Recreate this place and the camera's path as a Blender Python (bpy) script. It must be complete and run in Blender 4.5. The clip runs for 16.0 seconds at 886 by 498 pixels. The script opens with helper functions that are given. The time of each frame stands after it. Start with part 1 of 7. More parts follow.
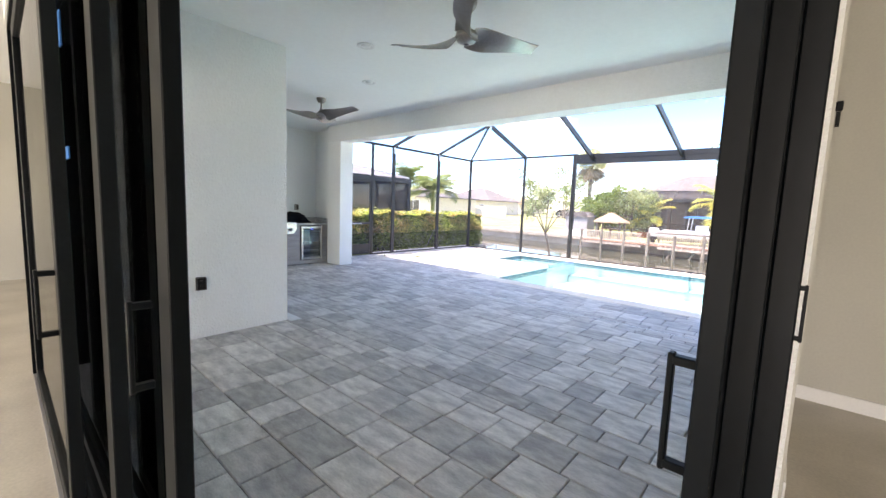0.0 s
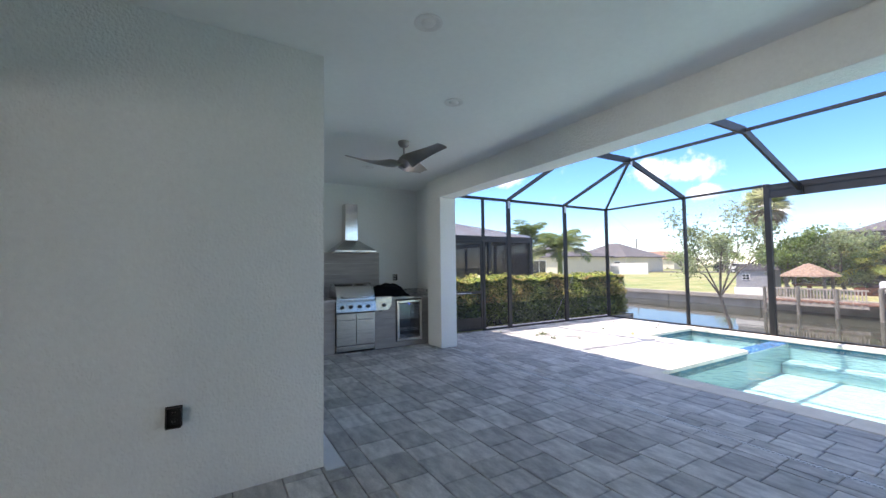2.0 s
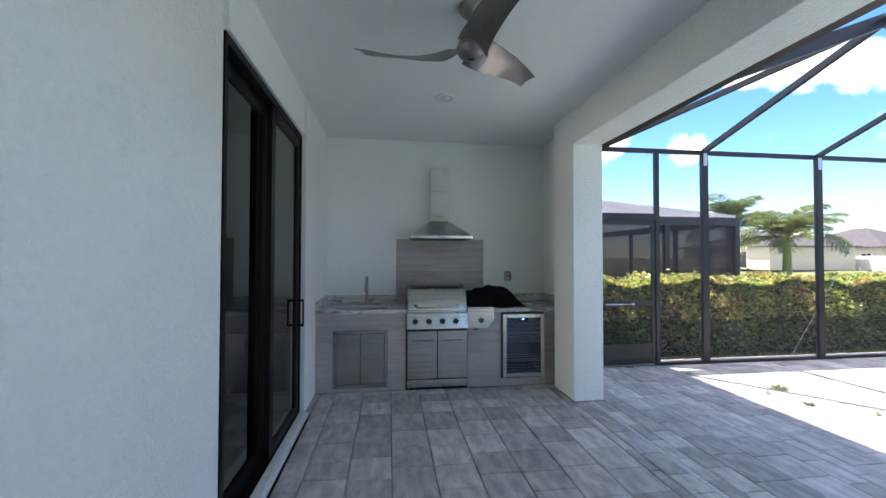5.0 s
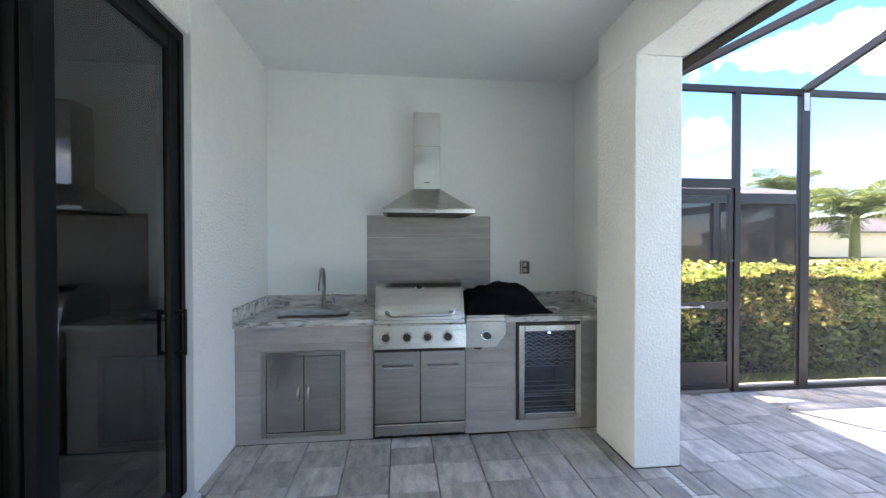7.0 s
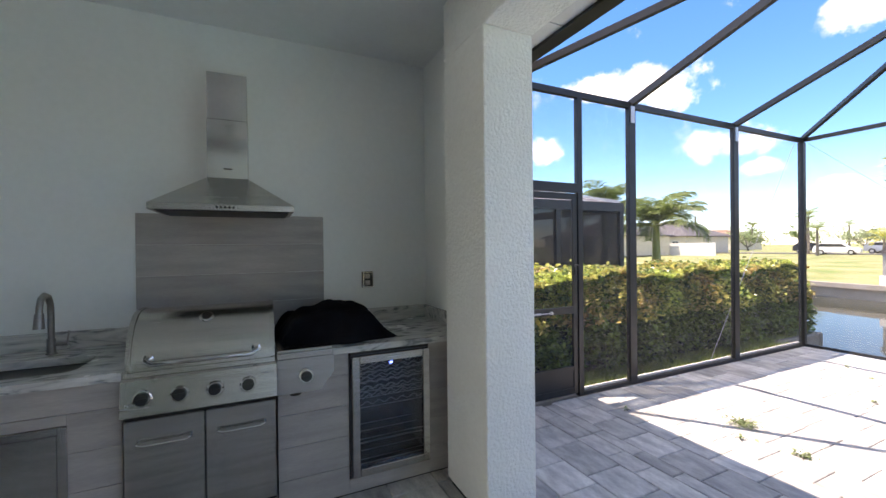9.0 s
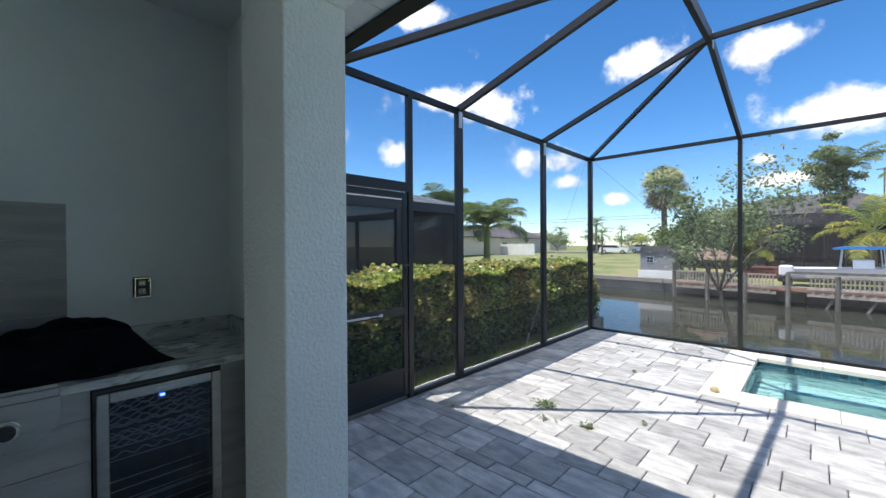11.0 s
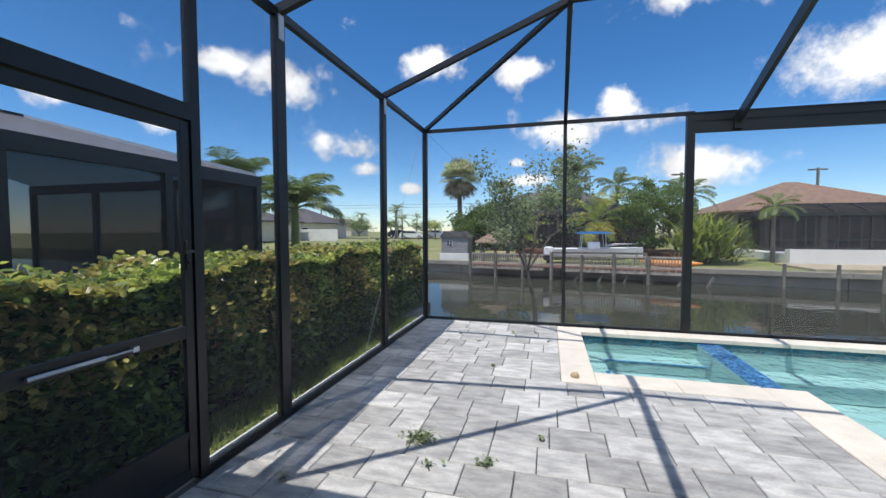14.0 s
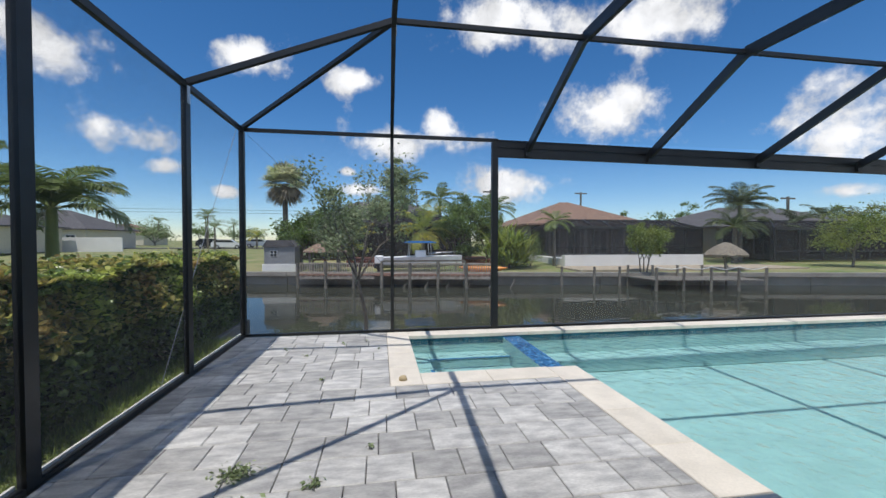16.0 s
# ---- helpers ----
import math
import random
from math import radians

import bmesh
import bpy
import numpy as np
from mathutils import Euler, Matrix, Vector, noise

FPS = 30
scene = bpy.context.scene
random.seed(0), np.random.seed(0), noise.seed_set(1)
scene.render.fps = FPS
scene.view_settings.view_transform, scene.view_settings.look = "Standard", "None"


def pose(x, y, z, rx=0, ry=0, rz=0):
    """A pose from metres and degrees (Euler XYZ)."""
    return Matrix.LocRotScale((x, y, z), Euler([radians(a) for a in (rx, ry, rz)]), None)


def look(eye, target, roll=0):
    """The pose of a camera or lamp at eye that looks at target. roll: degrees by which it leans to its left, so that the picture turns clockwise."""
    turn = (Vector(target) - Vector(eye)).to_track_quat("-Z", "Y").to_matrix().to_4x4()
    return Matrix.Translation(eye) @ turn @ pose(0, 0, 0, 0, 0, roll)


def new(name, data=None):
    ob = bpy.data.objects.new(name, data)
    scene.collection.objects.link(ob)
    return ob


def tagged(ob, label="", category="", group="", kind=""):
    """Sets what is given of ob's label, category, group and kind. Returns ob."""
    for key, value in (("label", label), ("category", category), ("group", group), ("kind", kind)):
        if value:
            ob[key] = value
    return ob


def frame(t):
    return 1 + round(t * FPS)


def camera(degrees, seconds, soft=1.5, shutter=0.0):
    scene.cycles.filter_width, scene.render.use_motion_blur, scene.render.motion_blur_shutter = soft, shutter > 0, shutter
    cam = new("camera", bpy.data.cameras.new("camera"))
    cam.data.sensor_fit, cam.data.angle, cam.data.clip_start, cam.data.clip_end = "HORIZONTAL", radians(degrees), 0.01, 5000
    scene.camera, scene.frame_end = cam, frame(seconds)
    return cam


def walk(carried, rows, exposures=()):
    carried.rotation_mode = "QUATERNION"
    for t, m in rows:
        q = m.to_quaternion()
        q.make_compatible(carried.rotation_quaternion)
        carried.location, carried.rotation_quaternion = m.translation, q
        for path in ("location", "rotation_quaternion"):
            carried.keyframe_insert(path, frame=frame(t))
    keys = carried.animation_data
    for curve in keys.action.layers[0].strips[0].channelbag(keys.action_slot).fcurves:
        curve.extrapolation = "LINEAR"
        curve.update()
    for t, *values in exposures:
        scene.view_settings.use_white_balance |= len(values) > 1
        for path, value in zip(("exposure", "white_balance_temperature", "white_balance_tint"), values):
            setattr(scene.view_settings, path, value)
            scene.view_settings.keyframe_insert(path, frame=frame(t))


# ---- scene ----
cam = camera(96.6, 16.0)
PATH = [
    (0, (0.022, -0.061, 1.406), (-1.292, 1.432, 1.191), 2.2),
    (0.5, (-0.271, 0.245, 1.442), (-1.637, 1.704, 1.372), 1.9),
    (1, (-0.586, 0.611, 1.427), (-2.072, 1.949, 1.448), 1.4),
    (1.5, (-0.954, 1.008, 1.446), (-2.58, 2.169, 1.514), 0.3),
    (2, (-1.333, 1.436, 1.451), (-3.057, 2.445, 1.543), -0.7),
    (2.5, (-1.693, 1.842, 1.482), (-3.485, 2.724, 1.575), -1.0),
    (3, (-2.084, 2.196, 1.532), (-3.937, 2.945, 1.609), -0.8),
    (3.5, (-2.436, 2.529, 1.560), (-4.338, 3.144, 1.616), -0.5),
    (4, (-2.749, 2.775, 1.544), (-4.689, 3.256, 1.606), -0.1),
    (4.5, (-3.131, 2.917, 1.545), (-5.096, 3.285, 1.602), 0.1),
    (5, (-3.551, 3.063, 1.518), (-5.533, 3.331, 1.558), 0.1),
    (7.5, (-5.339, 3.58, 1.483), (-7.326, 3.807, 1.451), -0.1),
    (8, (-5.536, 3.734, 1.504), (-7.499, 4.115, 1.475), -0.2),
    (8.5, (-5.623, 3.832, 1.500), (-7.528, 4.441, 1.496), -0.4),
    (9, (-5.657, 3.873, 1.511), (-7.468, 4.722, 1.502), -0.6),
    (9.5, (-5.648, 3.92, 1.516), (-7.355, 4.961, 1.511), -0.7),
    (12, (-5.98, 4.455, 1.489), (-7.093, 6.118, 1.445), 0.3),
    (12.5, (-6.185, 4.622, 1.472), (-7.147, 6.375, 1.415), 0.5),
    (13, (-6.41, 4.775, 1.444), (-7.226, 6.60, 1.381), 0.3),
    (13.5, (-6.6, 4.925, 1.430), (-7.278, 6.805, 1.352), -0.0),
    (14, (-6.74, 5.002, 1.430), (-7.257, 6.932, 1.339), -0.1),
    (14.5, (-6.795, 5.034, 1.442), (-7.119, 7.005, 1.341), 0.0),
    (15, (-6.781, 5.029, 1.444), (-6.893, 7.024, 1.360), 0.2),
    (15.5, (-6.747, 5.008, 1.435), (-6.639, 7.004, 1.376), 0.15),
    (16, (-6.712, 5.0, 1.427), (-6.395, 6.974, 1.382), 0.05),
]
EXPOSURES = [(0.0, 2.4, 7500, 26), (0.5, 2.05, 7300, 25), (1.5, 1.52, 6900, 23), (3.0, 1.2, 6850, 21), (5.0, 1.65, 7100, 21), (7.5, 2.45, 7900, 25), (8.0, 2.33, 8200, 27), (9.0, 1.52, 7700, 24), (9.7, 1.0, 6800, 14), (12.0, 0.42, 6400, 11), (13.0, 0.25, 6350, 11), (14.5, 0.02, 6400, 11), (16.0, -0.18, 6400, 11)]
walk(cam, [(t, look(eye, target, roll)) for t, eye, target, roll in PATH], EXPOSURES)

# ---- world, sun, exposure ----
SUN_DIR = Vector((-0.162, -0.308, 1.0)).normalized()
SUN_EL = math.asin(SUN_DIR.z)
SUN_ROT = math.atan2(SUN_DIR.x, SUN_DIR.y)

# clouds: azimuth from +y towards +x, elevation, half width, half height (degrees)
CLOUDS_A = [(-16.3, 22.2, 6.5, 2.4), (-3.7, 21.4, 5.2, 2.4), (-36.2, 19.4, 7.4, 3.2), (-29.5, 11.5, 6.4, 3.2),
            (2.6, 13.8, 11.5, 3.0), (8.1, 15.9, 4.6, 2.6), (17.2, 8.0, 7.5, 3.6), (32.5, 17.2, 8.0, 6.3),
            (20.0, 27.8, 12.0, 4.8), (37.6, 26.4, 9.6, 5.2), (55.3, 11.8, 7.0, 6.1), (-4.5, 9.5, 1.7, 0.8)]
CLOUDS_B = [(-19.7, 6.1, 1.9, 0.9), (55.5, 5.0, 3.9, 1.2), (-43.7, 20.4, 5.2, 2.4), (-50.3, 12.9, 3.5, 2.4),
            (-26.8, 8.6, 4.0, 1.7), (-59.3, 14.5, 3.7, 2.4), (-2.4, 7.1, 4.7, 1.2), (80.0, 20.0, 10.0, 5.0),
            (-80.0, 24.0, 9.0, 4.0), (-46.0, 30.0, 6.0, 2.0)]


def build_world():
    w = bpy.data.worlds.new("world")
    scene.world = w
    w.use_nodes = True
    nt = w.node_tree
    nt.nodes.clear()
    N, L = nt.nodes.new, nt.links.new
    out, bg = N("ShaderNodeOutputWorld"), N("ShaderNodeBackground")
    sky = N("ShaderNodeTexSky")
    sky.sky_type, sky.sun_disc = "NISHITA", False
    sky.sun_elevation, sky.sun_rotation = SUN_EL, SUN_ROT
    sky.altitude, sky.air_density, sky.dust_density, sky.ozone_density = 0, 0.85, 0.1, 4.2
    co = N("ShaderNodeTexCoord")
    noise_a = N("ShaderNodeTexNoise")
    noise_a.inputs["Scale"].default_value, noise_a.inputs["Detail"].default_value = 10.0, 9.0
    noise_a.inputs["Roughness"].default_value = 0.6
    L(co.outputs["Generated"], noise_a.inputs["Vector"])
    total = None
    for az, el, hw, hh in CLOUDS_A + CLOUDS_B:
        a, e = radians(az), radians(el)
        c = Vector((math.sin(a) * math.cos(e), math.cos(a) * math.cos(e), math.sin(e)))
        side = Vector((math.cos(a), -math.sin(a), 0))
        up = side.cross(c)
        mp = N("ShaderNodeMapping")
        mp.vector_type = "POINT"
        rot = Matrix((side / radians(hw), up / radians(hh), c * 0.3)).to_3x3()
        # dot products with the three axes of this cloud
        dots = []
        for axis in (side / radians(hw), up / radians(hh)):
            d = N("ShaderNodeVectorMath")
            d.operation = "DOT_PRODUCT"
            L(co.outputs["Generated"], d.inputs[0])
            d.inputs[1].default_value = axis
            sub = N("ShaderNodeMath")
            sub.operation = "SUBTRACT"
            L(d.outputs["Value"], sub.inputs[0])
            sub.inputs[1].default_value = axis.dot(c)
            dots.append(sub)
        nt.nodes.remove(mp)
        comb = N("ShaderNodeCombineXYZ")
        L(dots[0].outputs[0], comb.inputs[0])
        L(dots[1].outputs[0], comb.inputs[1])
        ln = N("ShaderNodeVectorMath")
        ln.operation = "LENGTH"
        L(comb.outputs[0], ln.inputs[0])
        facing = N("ShaderNodeVectorMath")
        facing.operation = "DOT_PRODUCT"
        L(co.outputs["Generated"], facing.inputs[0])
        facing.inputs[1].default_value = c
        gate = N("ShaderNodeMath")
        gate.operation = "GREATER_THAN"
        gate.inputs[1].default_value = 0.5
        L(facing.outputs["Value"], gate.inputs[0])
        inv = N("ShaderNodeMath")
        inv.operation, inv.use_clamp = "SUBTRACT", True
        inv.inputs[0].default_value = 1.25
        L(ln.outputs["Value"], inv.inputs[1])
        g2 = N("ShaderNodeMath")
        g2.operation = "MULTIPLY"
        L(inv.outputs[0], g2.inputs[0])
        L(gate.outputs[0], g2.inputs[1])
        if total is None:
            total = g2
        else:
            mx = N("ShaderNodeMath")
            mx.operation = "MAXIMUM"
            L(total.outputs[0], mx.inputs[0])
            L(g2.outputs[0], mx.inputs[1])
            total = mx
    # unseen clouds added overhead and to the south, to lift the ambient light
    sep, field, over, south, both, f2, tot = (N("ShaderNodeSeparateXYZ"), N("ShaderNodeTexNoise"), N("ShaderNodeMapRange"), N("ShaderNodeMapRange"),
                                              N("ShaderNodeMath"), N("ShaderNodeMapRange"), N("ShaderNodeMath"))
    L(co.outputs["Generated"], sep.inputs[0])
    field.inputs["Scale"].default_value, field.inputs["Detail"].default_value = 3.2, 3.0
    L(co.outputs["Generated"], field.inputs["Vector"])
    over.inputs["From Min"].default_value, over.inputs["From Max"].default_value = 0.60, 0.70
    south.inputs["From Min"].default_value, south.inputs["From Max"].default_value = 0.0, -0.2
    L(sep.outputs["Z"], over.inputs["Value"])
    L(sep.outputs["Y"], south.inputs["Value"])
    both.operation = "MAXIMUM"
    L(over.outputs[0], both.inputs[0])
    L(south.outputs[0], both.inputs[1])
    f2.inputs["From Min"].default_value, f2.inputs["From Max"].default_value = 0.46, 0.60
    L(field.outputs["Fac"], f2.inputs["Value"])
    tot.operation = "MULTIPLY_ADD"
    L(both.outputs[0], tot.inputs[0])
    L(f2.outputs[0], tot.inputs[1])
    L(total.outputs[0], tot.inputs[2])
    total = tot
    # billowed edge: blob strength plus noise
    add = N("ShaderNodeMath")
    add.operation = "MULTIPLY_ADD"
    L(noise_a.outputs["Fac"], add.inputs[0])
    add.inputs[1].default_value = 2.6
    L(total.outputs[0], add.inputs[2])
    ramp = N("ShaderNodeMapRange")
    ramp.interpolation_type = "SMOOTHSTEP"
    ramp.inputs["From Min"].default_value, ramp.inputs["From Max"].default_value = 1.66, 2.26
    L(add.outputs[0], ramp.inputs["Value"])
    shade = N("ShaderNodeMapRange")
    shade.inputs["From Min"].default_value, shade.inputs["From Max"].default_value = 1.9, 2.9
    shade.inputs["To Min"].default_value, shade.inputs["To Max"].default_value = 7.0, 11.0
    L(add.outputs[0], shade.inputs["Value"])
    soft = N("ShaderNodeTexNoise")
    soft.inputs["Scale"].default_value, soft.inputs["Detail"].default_value = 14.0, 4.0
    L(co.outputs["Generated"], soft.inputs["Vector"])
    shm = N("ShaderNodeMapRange")
    shm.inputs["From Min"].default_value, shm.inputs["From Max"].default_value = 0.35, 0.6
    shm.inputs["To Min"].default_value, shm.inputs["To Max"].default_value = 0.72, 1.0
    L(soft.outputs["Fac"], shm.inputs["Value"])
    sm = N("ShaderNodeMath")
    sm.operation = "MULTIPLY"
    L(shade.outputs[0], sm.inputs[0])
    L(shm.outputs[0], sm.inputs[1])
    cc = N("ShaderNodeCombineColor")
    for i, k in enumerate((0.98, 0.99, 1.0)):
        m = N("ShaderNodeMath")
        m.operation = "MULTIPLY"
        m.inputs[1].default_value = k
        L(sm.outputs[0], m.inputs[0])
        L(m.outputs[0], cc.inputs[i])
    mix = N("ShaderNodeMix")
    mix.data_type = "RGBA"
    L(ramp.outputs[0], mix.inputs["Factor"])
    deep = N("ShaderNodeHueSaturation")
    deep.inputs["Saturation"].default_value = 1.25
    L(sky.outputs[0], deep.inputs["Color"])
    L(deep.outputs[0], mix.inputs["A"])
    L(cc.outputs[0], mix.inputs["B"])
    L(mix.outputs["Result"], bg.inputs["Color"])
    bg.inputs["Strength"].default_value = SKY_STRENGTH
    L(bg.outputs[0], out.inputs[0])


SKY_STRENGTH = 0.15
build_world()
sun = new("sun", bpy.data.lights.new("sun", "SUN"))
sun.data.energy, sun.data.angle, sun.data.color = 4.2, radians(0.53), (1.0, 0.95, 0.88)
sun.matrix_world = look(SUN_DIR * 30, (0, 0, 0))

# ---- materials ----
MATS = {}


def mat(name, color, rough=0.6, metal=0.0, var=0.12, scale=6.0, fine=60.0, bump=0.1, bump_scale=60.0, color2=None,
        spec=0.5, rnd=0.0, stretch=None, island=False, trans=0.0, alpha=1.0, coat=0.0, emit=None, bump_dist=0.002, leafy=0.0):
    """Procedural surface: two scales of noise on the colour, fine relief, variation from piece to piece."""
    if name in MATS:
        return MATS[name]
    m = bpy.data.materials.new(name)
    m.use_nodes = True
    nt = m.node_tree
    N, L = nt.nodes.new, nt.links.new
    b = nt.nodes["Principled BSDF"]
    b.inputs["Roughness"].default_value, b.inputs["Metallic"].default_value = rough, metal
    b.inputs["Specular IOR Level"].default_value = spec
    b.inputs["Coat Weight"].default_value = coat
    b.inputs["Transmission Weight"].default_value = trans
    b.inputs["Alpha"].default_value = alpha
    co = N("ShaderNodeTexCoord")
    vec = co.outputs["Object"]
    if stretch:
        mp = N("ShaderNodeMapping")
        mp.inputs["Scale"].default_value = stretch
        L(vec, mp.inputs["Vector"])
        vec = mp.outputs[0]
    if rnd:
        info = N("ShaderNodeObjectInfo")
        mul = N("ShaderNodeVectorMath")
        mul.operation = "MULTIPLY_ADD"
        sc = N("ShaderNodeMath")
        sc.operation = "MULTIPLY"
        sc.inputs[1].default_value = 37.0
        L(info.outputs["Random"], sc.inputs[0])
        add = N("ShaderNodeVectorMath")
        L(vec, add.inputs[0])
        L(sc.outputs[0], add.inputs[1])
        vec = add.outputs[0]
        nt.nodes.remove(mul)
    n1, n2 = N("ShaderNodeTexNoise"), N("ShaderNodeTexNoise")
    n1.inputs["Scale"].default_value, n1.inputs["Detail"].default_value = scale, 5.0
    n2.inputs["Scale"].default_value, n2.inputs["Detail"].default_value = fine, 3.0
    L(vec, n1.inputs["Vector"])
    L(vec, n2.inputs["Vector"])
    c = Vector(color)
    c2 = Vector(color2) if color2 else c * (1 - 2.5 * var)
    mix = N("ShaderNodeMix")
    mix.data_type = "RGBA"
    mr = N("ShaderNodeMapRange")
    mr.inputs["From Min"].default_value, mr.inputs["From Max"].default_value = 0.35, 0.65
    L(n1.outputs["Fac"], mr.inputs["Value"])
    L(mr.outputs[0], mix.inputs["Factor"])
    mix.inputs["A"].default_value = (*c, 1)
    mix.inputs["B"].default_value = (*c2, 1)
    hsv = N("ShaderNodeHueSaturation")
    L(mix.outputs["Result"], hsv.inputs["Color"])
    val = N("ShaderNodeMapRange")
    val.inputs["From Min"].default_value, val.inputs["From Max"].default_value = 0.3, 0.7
    val.inputs["To Min"].default_value, val.inputs["To Max"].default_value = 1 - var, 1 + var
    L(n2.outputs["Fac"], val.inputs["Value"])
    last = val.outputs[0]
    if rnd or island:
        if island:
            src = N("ShaderNodeNewGeometry").outputs["Random Per Island"]
        else:
            src = info.outputs["Random"]
        r = N("ShaderNodeMapRange")
        k = rnd or 0.3
        r.inputs["To Min"].default_value, r.inputs["To Max"].default_value = 1 - k, 1 + k
        L(src, r.inputs["Value"])
        mm = N("ShaderNodeMath")
        mm.operation = "MULTIPLY"
        L(last, mm.inputs[0])
        L(r.outputs[0], mm.inputs[1])
        last = mm.outputs[0]
    L(last, hsv.inputs["Value"])
    L(hsv.outputs[0], b.inputs["Base Color"])
    rr = N("ShaderNodeMapRange")
    rr.inputs["To Min"].default_value, rr.inputs["To Max"].default_value = max(0.02, rough - 0.08), min(1, rough + 0.08)
    L(n1.outputs["Fac"], rr.inputs["Value"])
    L(rr.outputs[0], b.inputs["Roughness"])
    if bump:
        n3 = N("ShaderNodeTexNoise")
        n3.inputs["Scale"].default_value, n3.inputs["Detail"].default_value = bump_scale, 3.0
        L(vec, n3.inputs["Vector"])
        bp = N("ShaderNodeBump")
        bp.inputs["Strength"].default_value, bp.inputs["Distance"].default_value = bump, bump_dist
        L(n3.outputs["Fac"], bp.inputs["Height"])
        L(bp.outputs[0], b.inputs["Normal"])
    if emit:
        b.inputs["Emission Color"].default_value, b.inputs["Emission Strength"].default_value = (*emit[0], 1), emit[1]
    if leafy:
        tl, ms = N("ShaderNodeBsdfTranslucent"), N("ShaderNodeMixShader")
        hs = N("ShaderNodeHueSaturation")
        hs.inputs["Value"].default_value, hs.inputs["Saturation"].default_value = 1.9, 1.05
        L(hsv.outputs[0], hs.inputs["Color"])
        L(hs.outputs[0], tl.inputs[0])
        ms.inputs[0].default_value = leafy
        L(b.outputs[0], ms.inputs[1])
        L(tl.outputs[0], ms.inputs[2])
        L(ms.outputs[0], nt.nodes["Material Output"].inputs[0])
    MATS[name] = m
    return m


def glass_mat(name, tint=(0.9, 0.95, 0.93), gloss=1.0):
    """Thin pane: clear with Fresnel gloss."""
    m = bpy.data.materials.new(name)
    m.use_nodes = True
    nt = m.node_tree
    nt.nodes.clear()
    N, L = nt.nodes.new, nt.links.new
    out, mix, tr, gl, fr = (N("ShaderNodeOutputMaterial"), N("ShaderNodeMixShader"), N("ShaderNodeBsdfTransparent"),
                            N("ShaderNodeBsdfGlossy"), N("ShaderNodeFresnel"))
    tr.inputs[0].default_value = (*tint, 1)
    gl.inputs["Roughness"].default_value = 0.01
    fr.inputs["IOR"].default_value = 1.5 * gloss
    L(fr.outputs[0], mix.inputs[0])
    L(tr.outputs[0], mix.inputs[1])
    L(gl.outputs[0], mix.inputs[2])
    L(mix.outputs[0], out.inputs[0])
    return m


def screen_mat(name, through_part, col=(0.012, 0.012, 0.013)):
    """Insect mesh: part of the light passes, the rest meets dark fibre."""
    m = bpy.data.materials.new(name)
    m.use_nodes = True
    nt = m.node_tree
    nt.nodes.clear()
    N, L = nt.nodes.new, nt.links.new
    out, mix, tr, df = (N("ShaderNodeOutputMaterial"), N("ShaderNodeMixShader"), N("ShaderNodeBsdfTransparent"),
                        N("ShaderNodeBsdfDiffuse"))
    df.inputs[0].default_value = (*col, 1)
    mix.inputs[0].default_value = 1 - through_part
    L(tr.outputs[0], mix.inputs[1])
    L(df.outputs[0], mix.inputs[2])
    L(mix.outputs[0], out.inputs[0])
    return m


def water_mat(name, tint, wave, strength, body=None, body_part=0.0):
    """Water surface: Fresnel gloss over a clear or murky body, rippled."""
    m = bpy.data.materials.new(name)
    m.use_nodes = True
    nt = m.node_tree
    nt.nodes.clear()
    N, L = nt.nodes.new, nt.links.new
    out, mix, tr, gl, fr = (N("ShaderNodeOutputMaterial"), N("ShaderNodeMixShader"), N("ShaderNodeBsdfTransparent"),
                            N("ShaderNodeBsdfGlossy"), N("ShaderNodeFresnel"))
    tr.inputs[0].default_value = (*tint, 1)
    gl.inputs["Roughness"].default_value = 0.015
    fr.inputs["IOR"].default_value = 1.33
    co, mp, n1, n2, bp = (N("ShaderNodeTexCoord"), N("ShaderNodeMapping"), N("ShaderNodeTexNoise"),
                          N("ShaderNodeTexNoise"), N("ShaderNodeBump"))
    L(co.outputs["Object"], mp.inputs[0])
    mp.inputs["Scale"].default_value = wave
    n1.inputs["Scale"].default_value, n1.inputs["Detail"].default_value = 1.0, 3.0
    L(mp.outputs[0], n1.inputs["Vector"])
    bp.inputs["Strength"].default_value, bp.inputs["Distance"].default_value = strength, 0.05
    L(n1.outputs["Fac"], bp.inputs["Height"])
    nt.nodes.remove(n2)
    L(bp.outputs[0], gl.inputs["Normal"])
    L(bp.outputs[0], fr.inputs["Normal"])
    under = tr.outputs[0]
    if body:
        df, m2 = N("ShaderNodeBsdfDiffuse"), N("ShaderNodeMixShader")
        df.inputs[0].default_value = (*body, 1)
        m2.inputs[0].default_value = body_part
        L(tr.outputs[0], m2.inputs[1])
        L(df.outputs[0], m2.inputs[2])
        under = m2.outputs[0]
    L(fr.outputs[0], mix.inputs[0])
    L(under, mix.inputs[1])
    L(gl.outputs[0], mix.inputs[2])
    L(mix.outputs[0], out.inputs[0])
    return m


